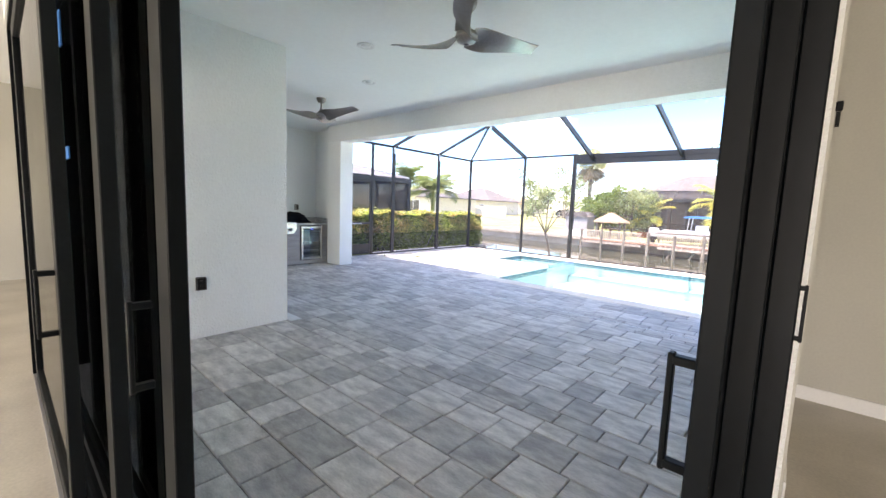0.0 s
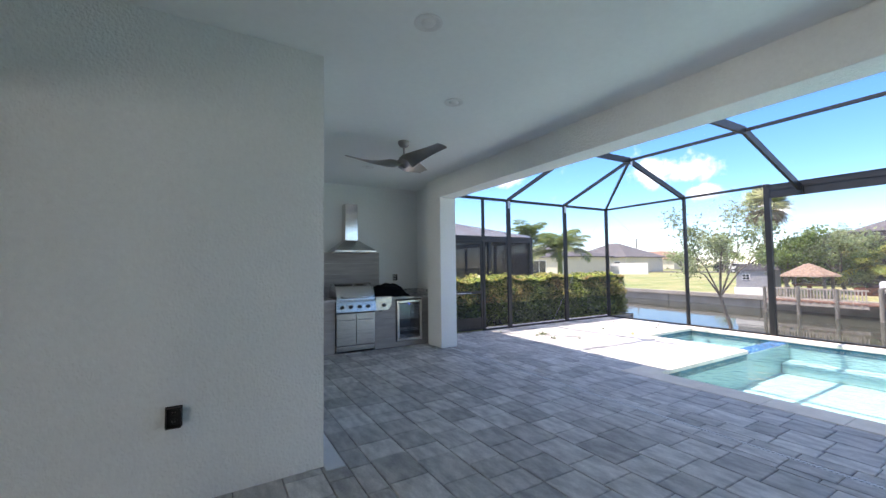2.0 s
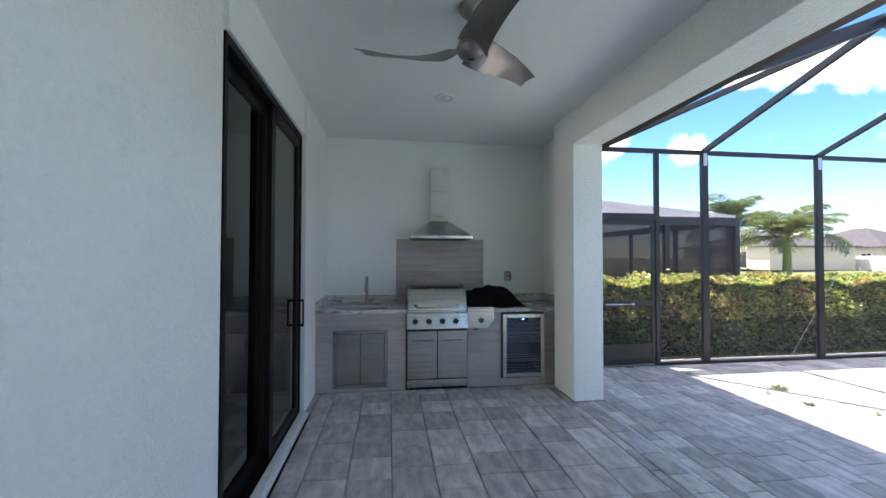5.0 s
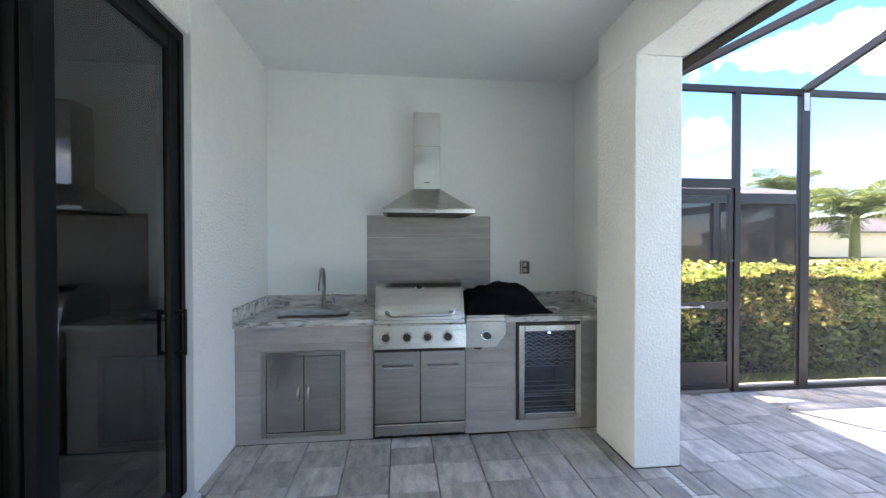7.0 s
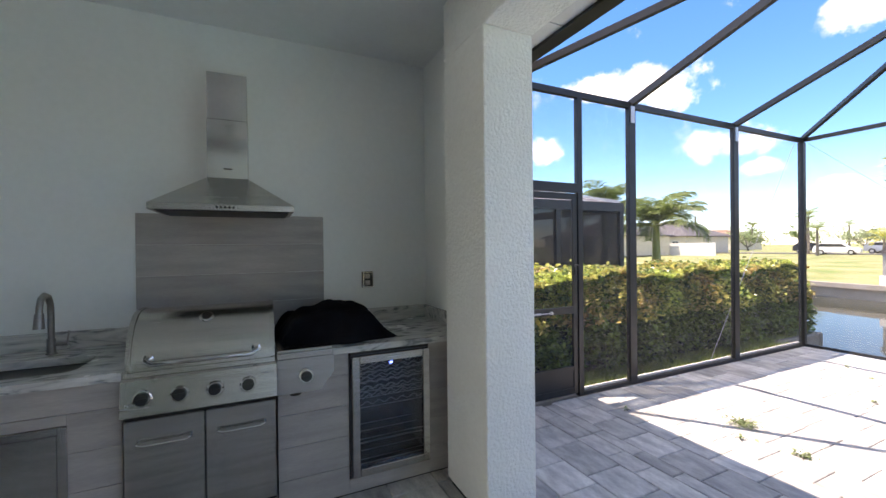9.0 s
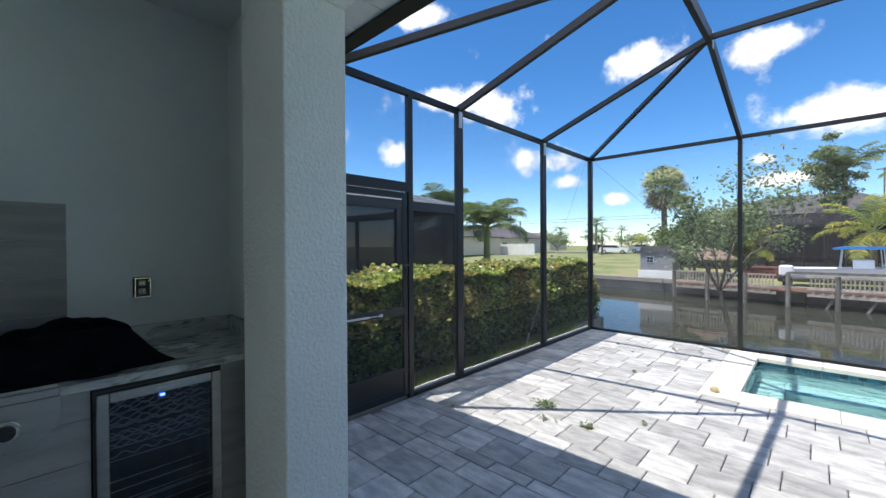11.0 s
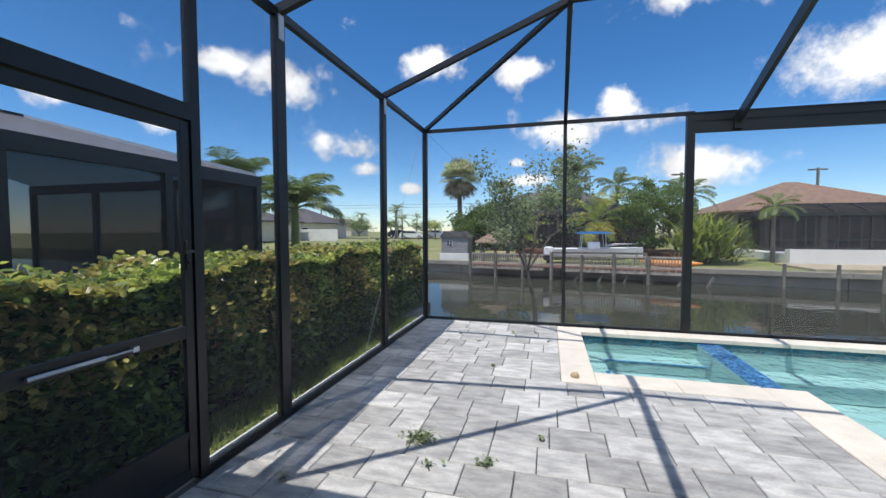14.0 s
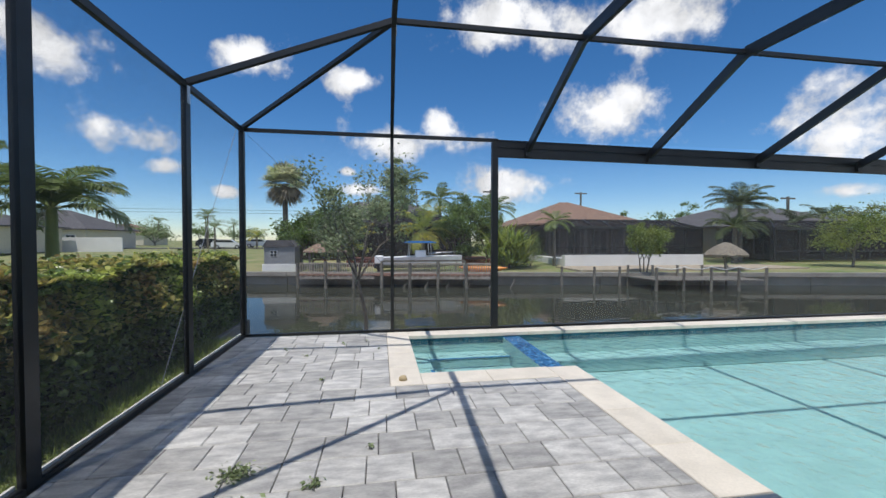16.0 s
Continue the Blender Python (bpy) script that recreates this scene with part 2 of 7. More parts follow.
STUCCO = mat("stucco_paint", (0.84, 0.87, 0.85), 0.75, var=0.02, scale=1.2, fine=30, bump=0.8, bump_scale=52, bump_dist=0.014)
SMOOTH = mat("smooth_paint", (0.85, 0.88, 0.86), 0.7, var=0.015, scale=1.0, fine=25, bump=0.12, bump_scale=80)
CEIL = mat("ceiling_paint", (0.85, 0.88, 0.87), 0.8, var=0.015, scale=0.8, fine=20, bump=0.15, bump_scale=70)
INNER = mat("inner_paint", (0.46, 0.455, 0.40), 0.7, var=0.03, scale=1.0, bump=0.05)
INFLOOR = mat("inner_floor_tile", (0.50, 0.46, 0.39), 0.35, var=0.08, scale=2.0, bump=0.03)
BRONZE = mat("dark_bronze_aluminium", (0.013, 0.015, 0.017), 0.42, 0.0, var=0.12, scale=5, bump=0.06, bump_scale=200, spec=0.5)
BLACKFRAME = mat("black_door_frame", (0.003, 0.005, 0.0065), 0.42, var=0.15, scale=4, bump=0.03, bump_scale=150, spec=0.16)
PAVER = mat("grey_paver", (0.55, 0.54, 0.51), 0.62, var=0.15, scale=5.5, fine=44, bump=0.8, bump_scale=70, color2=(0.34, 0.335, 0.325), rnd=0.25, stretch=(1.0, 2.6, 1.0), bump_dist=0.003)

PAVER_FAR = mat("grey_paver_joined", (0.55, 0.54, 0.51), 0.62, var=0.15, scale=5.5, fine=44, bump=0.8, bump_scale=70, color2=(0.34, 0.335, 0.325), rnd=0.25, island=True, stretch=(1.0, 2.6, 1.0), bump_dist=0.003)

JOINT = mat("joint_sand", (0.10, 0.095, 0.088), 0.95, var=0.2, scale=20, bump=0.3)
COPING = mat("cream_coping", (0.74, 0.68, 0.58), 0.7, var=0.05, scale=5, fine=60, bump=0.2, bump_scale=60, rnd=0.04)
PLASTER = mat("pool_plaster", (0.45, 0.61, 0.59), 0.7, var=0.05, scale=3, bump=0.05)
TILE = mat("blue_mosaic", (0.025, 0.10, 0.26), 0.25, var=0.2, scale=20, fine=90, bump=0.1, island=True, rnd=0.55, color2=(0.06, 0.22, 0.42))
BANDTILE = mat("teal_band_tile", (0.025, 0.10, 0.16), 0.25, var=0.2, scale=20, fine=90, bump=0.1, island=True, rnd=0.3, color2=(0.04, 0.15, 0.20))
SOFFIT = mat("white_vinyl_soffit", (0.68, 0.70, 0.70), 0.5, var=0.03, bump=0.05)
STEEL = mat("brushed_steel", (0.57, 0.555, 0.535), 0.22, 1.0, var=0.06, scale=2.0, fine=40, bump=0.15, bump_scale=60, stretch=(1, 1, 18))
STEELH = mat("brushed_steel_horizontal", (0.62, 0.605, 0.585), 0.24, 1.0, var=0.05, scale=2.0, fine=40, bump=0.12, bump_scale=60, stretch=(1, 1, 16))
CHROME = mat("polished_steel", (0.68, 0.665, 0.645), 0.13, 1.0, var=0.03, bump=0)
NICKEL = mat("brushed_nickel", (0.36, 0.345, 0.33), 0.34, 0.9, var=0.08, scale=3, fine=50, bump=0.08, bump_scale=120)
DARKSTEEL = mat("dark_recess", (0.02, 0.02, 0.02), 0.5, var=0.1, bump=0)
PLANKTILE = mat("grey_plank_tile", (0.42, 0.395, 0.375), 0.45, var=0.06, scale=2.5, fine=30, bump=0.12, bump_scale=40, color2=(0.34, 0.32, 0.305), rnd=0.06, stretch=(1, 1, 7))
CLOTH = mat("black_cloth", (0.006, 0.007, 0.010), 0.9, var=0.2, scale=10, bump=0.4, bump_scale=120, spec=0.1)
PLASTIC_DK = mat("dark_plastic", (0.02, 0.02, 0.02), 0.4, var=0.1, bump=0)
WHITE_PL = mat("white_plastic", (0.75, 0.76, 0.75), 0.4, var=0.02, bump=0)
WIRE = mat("shelf_wire", (0.85, 0.87, 0.88), 0.3, 0.2, var=0.02, bump=0)
LED = mat("blue_led", (0.05, 0.1, 0.9), 0.3, bump=0, var=0, emit=((0.05, 0.12, 1.0), 6.0))
GRASS = mat("lawn", (0.13, 0.19, 0.045), 0.9, var=0.25, scale=0.35, fine=14, bump=0.8, bump_scale=30, color2=(0.30, 0.27, 0.13), bump_dist=0.03)
BLADE = mat("grass_blade", (0.17, 0.235, 0.07), 0.7, var=0.1, island=True, rnd=0.4, bump=0, color2=(0.22, 0.27, 0.08), leafy=0.4)
HEDGE = mat("hedge_leaf", (0.15, 0.21, 0.06), 0.27, var=0.15, scale=1.6, island=True, rnd=0.6, bump=0, color2=(0.10, 0.145, 0.04), leafy=0.35)
# new growth, its colour also raised to paint sunlight on the upper hedge
HEDGE_TOP = mat("hedge_sunlit_new_leaf", (0.38, 0.46, 0.11), 0.30, var=0.15, scale=1.4, island=True, rnd=0.5, bump=0, color2=(0.33, 0.24, 0.09), leafy=0.35)
# filler colour: near-black, standing in for shade deep in the hedge
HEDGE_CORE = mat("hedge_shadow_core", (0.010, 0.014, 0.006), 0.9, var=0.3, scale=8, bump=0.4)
LEAF_A = mat("tree_leaf", (0.11, 0.165, 0.05), 0.5, var=0.15, scale=0.8, island=True, rnd=0.5, bump=0, color2=(0.13, 0.19, 0.05), leafy=0.4)
LEAF_B = mat("light_tree_leaf", (0.14, 0.19, 0.04), 0.5, var=0.15, scale=0.8, island=True, rnd=0.5, bump=0, color2=(0.22, 0.25, 0.06), leafy=0.4)
LEAF_G = mat("greyish_leaf", (0.26, 0.30, 0.17), 0.5, var=0.15, scale=0.8, island=True, rnd=0.5, bump=0, color2=(0.11, 0.16, 0.06), leafy=0.4)
PALM = mat("palm_leaflet", (0.11, 0.155, 0.045), 0.45, var=0.15, scale=0.8, island=True, rnd=0.4, bump=0, color2=(0.13, 0.17, 0.05), leafy=0.35)
PALM_Y = mat("yellowing_palm_leaflet", (0.42, 0.36, 0.06), 0.5, var=0.15, scale=0.8, island=True, rnd=0.4, bump=0, color2=(0.22, 0.28, 0.06), leafy=0.4)
PALM_DEAD = mat("dead_palm_leaf", (0.34, 0.29, 0.20), 0.8, var=0.15, scale=0.8, island=True, rnd=0.4, bump=0)
PALM_DK = mat("dark_palm_leaflet", (0.035, 0.058, 0.018), 0.5, var=0.15, scale=0.8, island=True, rnd=0.4, bump=0, color2=(0.06, 0.085, 0.025), leafy=0.2)
COOLER_IN = mat("cooler_lining", (0.07, 0.085, 0.105), 0.5, var=0.05, bump=0)
FANLEAF = mat("pale_fan_leaf", (0.38, 0.42, 0.24), 0.5, var=0.15, scale=0.8, island=True, rnd=0.4, bump=0, color2=(0.34, 0.34, 0.21), leafy=0.4)
BARK = mat("grey_bark", (0.20, 0.175, 0.145), 0.9, var=0.2, scale=8, bump=0.6, bump_scale=30, bump_dist=0.01)
SHAFT = mat("green_crownshaft", (0.28, 0.33, 0.10), 0.5, var=0.1, scale=4, bump=0.1)
SEAWALL = mat("seawall_concrete", (0.27, 0.255, 0.225), 0.85, var=0.12, scale=1.2, bump=0.4, bump_scale=20, color2=(0.22, 0.20, 0.17), bump_dist=0.01)
SHINGLE = mat("grey_shingle", (0.115, 0.11, 0.115), 0.9, var=0.15, scale=3, fine=25, bump=0.5, bump_scale=25, bump_dist=0.02)
BROWNROOF = mat("brown_tile_roof", (0.27, 0.17, 0.12), 0.85, var=0.15, scale=3, fine=20, bump=0.5, bump_scale=20, bump_dist=0.02)
HOUSEWALL = mat("cream_house_wall", (0.62, 0.57, 0.46), 0.8, var=0.05, bump=0.2)
TANWALL = mat("tan_house_wall", (0.28, 0.235, 0.19), 0.8, var=0.05, bump=0.2)
WHITEWALL = mat("white_wall", (0.74, 0.74, 0.72), 0.8, var=0.04, scale=1, bump=0.1)
WINDOWDK = mat("dark_window_glass", (0.02, 0.025, 0.03), 0.08, var=0.1, bump=0)
DECK = mat("brown_deck_board", (0.20, 0.105, 0.07), 0.8, var=0.15, scale=4, bump=0.3, rnd=0.1)
PILE = mat("weathered_pile", (0.20, 0.185, 0.155), 0.9, var=0.2, scale=5, bump=0.4, stretch=(1, 1, 0.2))
BALUST = mat("weathered_baluster", (0.42, 0.37, 0.31), 0.85, var=0.15, scale=5, bump=0.2, rnd=0.15)
THATCH = mat("thatch", (0.33, 0.285, 0.22), 0.95, var=0.25, scale=10, fine=70, bump=0.8, bump_scale=60, bump_dist=0.03)
HUTROOF = mat("brown_shingle_hut_roof", (0.30, 0.21, 0.15), 0.9, var=0.2, scale=10, bump=0.5)
SHEDW = mat("grey_shed_panel", (0.25, 0.26, 0.27), 0.7, var=0.05, bump=0.1)
BOATW = mat("white_gelcoat", (0.78, 0.79, 0.80), 0.2, var=0.02, bump=0)
BLUEC = mat("blue_canvas", (0.03, 0.22, 0.62), 0.7, var=0.1, bump=0.1)
ALU = mat("bright_aluminium", (0.55, 0.56, 0.57), 0.35, 0.8, var=0.05, bump=0)
ORANGE = mat("orange_plastic", (0.75, 0.27, 0.04), 0.4, var=0.05, bump=0)
RUBBER = mat("black_rubber", (0.02, 0.02, 0.02), 0.7, var=0.1, bump=0.1)
SAND = mat("pale_sand", (0.45, 0.38, 0.28), 0.95, var=0.12, scale=2, bump=0.3)
MULCH = mat("red_mulch", (0.20, 0.07, 0.045), 0.95, var=0.3, scale=6, bump=0.6)
ASPHALT = mat("road_asphalt", (0.12, 0.12, 0.12), 0.9, var=0.1, bump=0.3)
BEDMUD = mat("canal_bed", (0.03, 0.03, 0.02), 0.9, var=0.2, bump=0)
GLASS = glass_mat("door_glass", (0.80, 0.88, 0.84), 1.05)
GLASS_T = glass_mat("tinted_door_glass", (0.74, 0.84, 0.76), 1.45)
GLASS_DK = glass_mat("tinted_cooler_glass", (0.75, 0.80, 0.85), 1.1)
SCREEN_V = screen_mat("insect_screen", 0.86, (0.20, 0.20, 0.203))
SCREEN_R = screen_mat("roof_insect_screen", 0.93)
SCREEN_N = screen_mat("neighbour_screen", 0.18, (0.03, 0.03, 0.033))
SCREEN_NR = screen_mat("neighbour_roof_screen", 0.25, (0.16, 0.16, 0.18))
SUN_RIBBON = mat("sun_stop_ribbon", (0.04, 0.04, 0.042), 0.6, var=0, bump=0)
POOLWATER = water_mat("pool_water", (0.82, 0.96, 0.965), (8, 8, 8), 0.8)
CANAL = water_mat("canal_water", (0.3, 0.3, 0.25), (1.0, 2.2, 1), 0.09, (0.048, 0.053, 0.040), 0.95)


def granite_mat():
    m = mat("grey_granite", (0.42, 0.43, 0.42), 0.25, var=0.10, scale=5, fine=90, bump=0.0)
    nt = m.node_tree
    N, L = nt.nodes.new, nt.links.new
    b = nt.nodes["Principled BSDF"]
    co, w, r = N("ShaderNodeTexCoord"), N("ShaderNodeTexNoise"), N("ShaderNodeValToRGB")
    mp = N("ShaderNodeMapping")
    mp.inputs["Scale"].default_value = (4.0, 1.6, 5.0)
    mp.inputs["Rotation"].default_value = (0, 0, 0.5)
    L(co.outputs["Object"], mp.inputs[0])
    L(mp.outputs[0], w.inputs["Vector"])
    w.inputs["Scale"].default_value, w.inputs["Detail"].default_value, w.inputs["Distortion"].default_value = 2.6, 10.0, 1.8
    cr = r.color_ramp
    cr.elements[0].position, cr.elements[0].color = 0.34, (0.22, 0.235, 0.235, 1)
    cr.elements[1].position, cr.elements[1].color = 0.64, (0.66, 0.66, 0.635, 1)
    e = cr.elements.new(0.45)
    e.color = (0.50, 0.51, 0.495, 1)
    L(w.outputs["Fac"], r.inputs["Fac"])
    L(r.outputs[0], b.inputs["Base Color"])
    return m


GRANITE = granite_mat()

# ---- building blocks ----


def finish(bm, name, material, smooth=False):
    me = bpy.data.meshes.new(name)
    bm.normal_update()
    bm.to_mesh(me)
    bm.free()
    me.materials.append(material)
    if smooth:
        me.shade_smooth()
        try:
            me.set_sharp_from_angle(angle=radians(38))
        except AttributeError:
            pass
    return me


def part(name, bm, material, parent, label="", smooth=False, at=None, kind=""):
    """One mesh object under a thing or a part."""
    ob = new(name, finish(bm, name, material, smooth))
    ob.parent = parent
    if at is not None:
        ob.matrix_basis = Matrix.Translation(at)
    return tagged(ob, label, kind=kind)


def struct(name, bm, material, label="", category="", smooth=False, at=None):
    ob = new(name, finish(bm, name, material, smooth))
    if at is not None:
        ob.matrix_basis = Matrix.Translation(at)
    return tagged(ob, label, category, kind="structure")


def thing(name, at, label, category, group="", kind="", turn=0.0):
    ob = new(name)
    ob.empty_display_size = 0.1
    ob.matrix_basis = pose(*at, 0, 0, turn)
    return tagged(ob, label, category, group, kind)


def box(bm, x0, x1, y0, y1, z0, z1, bevel=0.0, rot=None, segments=1):
    r = bmesh.ops.create_cube(bm, size=1.0)
    vs = r["verts"]
    bmesh.ops.scale(bm, vec=(x1 - x0, y1 - y0, z1 - z0), verts=vs)
    if bevel:
        es = list({e for v in vs for e in v.link_edges})
        g = bmesh.ops.bevel(bm, geom=es, offset=bevel, segments=segments, affect="EDGES", profile=0.5)
        vs = list({v for f in g["faces"] for v in f.verts} | {v for v in vs if v.is_valid})
    if rot:
        bmesh.ops.rotate(bm, verts=vs, cent=(0, 0, 0), matrix=rot)
    bmesh.ops.translate(bm, vec=((x0 + x1) / 2, (y0 + y1) / 2, (z0 + z1) / 2), verts=vs)
    return vs


def new_bm():
    return bmesh.new()


def boxes(*rows, bevel=0.0):
    bm = new_bm()
    for r in rows:
        box(bm, *r, bevel=bevel)
    return bm


def tube(bm, points, radius, seg=8, cap=True):
    """A round bar through the points; radius may be one number or one per point."""
    pts = [Vector(p) for p in points]
    rad = radius if isinstance(radius, (list, tuple)) else [radius] * len(pts)
    rings = []
    prev = None
    for i, p in enumerate(pts):
        d = (pts[min(i + 1, len(pts) - 1)] - pts[max(i - 1, 0)]).normalized()
        if prev is None:
            u = d.cross(Vector((0, 0, 1)))
            if u.length < 1e-3:
                u = Vector((1, 0, 0))
            u.normalize()
        else:
            u = (prev - d * prev.dot(d)).normalized()
        prev = u
        v = d.cross(u)
        rings.append([bm.verts.new(p + (u * math.cos(2 * math.pi * k / seg) + v * math.sin(2 * math.pi * k / seg)) * rad[i])
                      for k in range(seg)])
    for a, b in zip(rings, rings[1:]):
        for k in range(seg):
            bm.faces.new((a[k], a[(k + 1) % seg], b[(k + 1) % seg], b[k]))
    if cap:
        bm.faces.new(rings[0][::-1])
        bm.faces.new(rings[-1])
    return rings


def beam(bm, a, b, w, h, up=(0, 0, 1)):
    """A rectangular bar from a to b, w wide and h deep."""
    a, b = Vector(a), Vector(b)
    d = (b - a).normalized()
    u = d.cross(Vector(up))
    if u.length < 1e-3:
        u = Vector((1, 0, 0))
    u.normalize()
    v = u.cross(d)
    vs = []
    for p in (a, b):
        vs.append([bm.verts.new(p + u * sx * w / 2 + v * sz * h / 2) for sx, sz in ((-1, -1), (1, -1), (1, 1), (-1, 1))])
    for k in range(4):
        bm.faces.new((vs[0][k], vs[0][(k + 1) % 4], vs[1][(k + 1) % 4], vs[1][k]))
    bm.faces.new(vs[0][::-1])
    bm.faces.new(vs[1])


def lathe(bm, profile, seg=24, centre=(0, 0, 0)):
    c = Vector(centre)
    rings = [[bm.verts.new(c + Vector((r * math.cos(2 * math.pi * k / seg), r * math.sin(2 * math.pi * k / seg), z)))
              for k in range(seg)] for r, z in profile]
    for a, b in zip(rings, rings[1:]):
        for k in range(seg):
            bm.faces.new((a[k], a[(k + 1) % seg], b[(k + 1) % seg], b[k]))
    if profile[0][0] > 1e-4:
        bm.faces.new(rings[0][::-1])
    if profile[-1][0] > 1e-4:
        bm.faces.new(rings[-1])
    bmesh.ops.remove_doubles(bm, verts=bm.verts, dist=1e-5)


def prism(bm, outline, axis, lo, hi):
    """An outline of 2-D points, pushed out along an axis ('x', 'y' or 'z')."""
    def place(p, q):
        return {"x": (q, p[0], p[1]), "y": (p[0], q, p[1]), "z": (p[0], p[1], q)}[axis]
    a = [bm.verts.new(place(p, lo)) for p in outline]
    b = [bm.verts.new(place(p, hi)) for p in outline]
    n = len(outline)
    for k in range(n):
        bm.faces.new((a[k], a[(k + 1) % n], b[(k + 1) % n], b[k]))
    bm.faces.new(a[::-1])
    bm.faces.new(b)
    bmesh.ops.recalc_face_normals(bm, faces=bm.faces)


def frame_bars(bm, x0, x1, z0, z1, y0, y1, w, wz=None, bevel=0.0):
    """A rectangular frame in the x-z plane."""
    wz = wz or w
    box(bm, x0, x0 + w, y0, y1, z0, z1, bevel)
    box(bm, x1 - w, x1, y0, y1, z0, z1, bevel)
    box(bm, x0 + w, x1 - w, y0, y1, z0, z0 + wz, bevel)
    box(bm, x0 + w, x1 - w, y0, y1, z1 - wz, z1, bevel)


def swap_xy(bm):
    """Turns geometry built in the x-z plane into the y-z plane."""
    for v in bm.verts:
        v.co = Vector((v.co.y, v.co.x, v.co.z))
    bmesh.ops.reverse_faces(bm, faces=bm.faces)
    return bm


def mesh_np(name, verts, faces, material):
    me = bpy.data.meshes.new(name)
    me.from_pydata(verts.tolist() if hasattr(verts, "tolist") else verts, [], faces.tolist() if hasattr(faces, "tolist") else faces)
    me.materials.append(material)
    me.update()
    return me


def leaves_mesh(name, centres, size, material, rng, up_bias=0.3, narrow=0.55, rounded=False):
    """Many small folded leaves: four corners each, two triangles."""
    n = len(centres)
    d = rng.normal(size=(n, 3))
    d[:, 2] = d[:, 2] * 0.6 + up_bias * 0.2
    d /= np.linalg.norm(d, axis=1)[:, None]
    nrm = rng.normal(size=(n, 3)) + np.array([0, 0, up_bias * 3])
    nrm -= (nrm * d).sum(1)[:, None] * d
    nrm /= np.linalg.norm(nrm, axis=1)[:, None]
    w = np.cross(d, nrm)
    s = (size * rng.uniform(0.65, 1.3, n))[:, None]
    a = centres - d * s * 0.5
    b = centres + w * s * 0.5 * narrow + nrm * s * 0.1
    c = centres + d * s * 0.5
    e = centres - w * s * 0.5 * narrow + nrm * s * 0.1
    if rounded:
        w2, n2 = w * s * 0.5 * narrow, nrm * s * 0.1
        ring = [a, centres - d * s * 0.22 + w2 + n2, centres + d * s * 0.25 + w2 * 0.9 + n2, c, centres + d * s * 0.25 - w2 * 0.9 + n2, centres - d * s * 0.22 - w2 + n2]
        k = np.arange(n)[:, None] * 6
        faces = np.concatenate([k + np.array([q]) for q in ([0, 1, 2], [0, 2, 3], [0, 3, 4], [0, 4, 5])])
        return mesh_np(name, np.stack(ring, 1).reshape(-1, 3), faces, material)
    verts = np.stack([a, b, c, e], 1).reshape(-1, 3)
    k = np.arange(n)[:, None] * 4
    faces = np.concatenate([k + np.array([[0, 1, 2]]), k + np.array([[0, 2, 3]])])
    return mesh_np(name, verts, faces, material)

# ---- the house: walls, beam, ceiling, openings ----
CEIL_Z, OPEN_Z = 3.08, 2.725
KX = -8.85          # kitchen back wall
SW_Y = 2.25         # wall with the sliding door
struct("wall_east_of_slider", boxes((-5.70, -4.502, 1.95, 2.10, 0, CEIL_Z)), STUCCO, "white stucco wall beside the sliding door", "wall")
struct("wall_west_of_slider", boxes((-9.05, -7.52, 1.95, SW_Y, 0, CEIL_Z)), STUCCO, "white stucco wall between sliding door and counter", "wall")
struct("wall_over_slider", boxes((-7.52, -5.702, 1.95, 2.235, 2.70, CEIL_Z)), STUCCO, "white stucco wall over the sliding door", "wall")
bm = new_bm()
prism(bm, [(-5.70, 2.101), (-4.502, 2.101), (-4.502, 2.16), (-5.70, 2.208)], "z", 0, CEIL_Z)
struct("wall_beside_slider", bm, STUCCO, "white stucco face of the wall beside the sliding door", "wall")
bm = new_bm()
prism(bm, [(-4.50, 0.30), (-4.265, 0.30), (-4.345, 2.16), (-4.50, 2.16)], "z", 0, CEIL_Z)
struct("wall_outlet_side", bm, STUCCO, "white textured stucco wall with a socket", "wall")
struct("wall_kitchen_back", boxes((KX - 0.2, KX, SW_Y, 5.20, 0, CEIL_Z)), SMOOTH, "smooth white wall behind the outdoor kitchen", "wall")
struct("wall_kitchen_side", boxes((-9.05, -8.0, 5.20, 5.32, 0, CEIL_Z)), SMOOTH, "smooth white side wall of the kitchen alcove", "wall")
struct("pillar", boxes((-8.0, -7.5, 4.99, 5.32, 0, OPEN_Z), bevel=0.006), STUCCO, "white textured stucco pillar at the patio opening", "pillar")
struct("beam", boxes((-8.0, 0.10, 4.99, 5.32, OPEN_Z, CEIL_Z + 0.3), bevel=0.006), STUCCO, "white stucco beam over the wide patio opening", "beam")
struct("pier_east", boxes((-0.13, 0.10, 2.45, 5.32, 0, OPEN_Z)), STUCCO, "white textured stucco pier at the open end of the lanai", "wall")
struct("wall_east_head", boxes((-0.13, 0.10, 0.05, 2.45, 2.55, CEIL_Z)), STUCCO, "white stucco above the corner doors", "wall")
struct("wall_south_head", boxes((-4.26, 0.10, 0.05, 0.30, 2.55, CEIL_Z)), STUCCO, "white stucco above the corner doors", "wall")
struct("ceiling", boxes((-9.05, 0.10, 0.05, 4.985, CEIL_Z, CEIL_Z + 0.15), (-9.05, -8.005, 4.985, 5.32, CEIL_Z, CEIL_Z + 0.15)), CEIL, "white lanai ceiling with round lights and two fans", "ceiling")

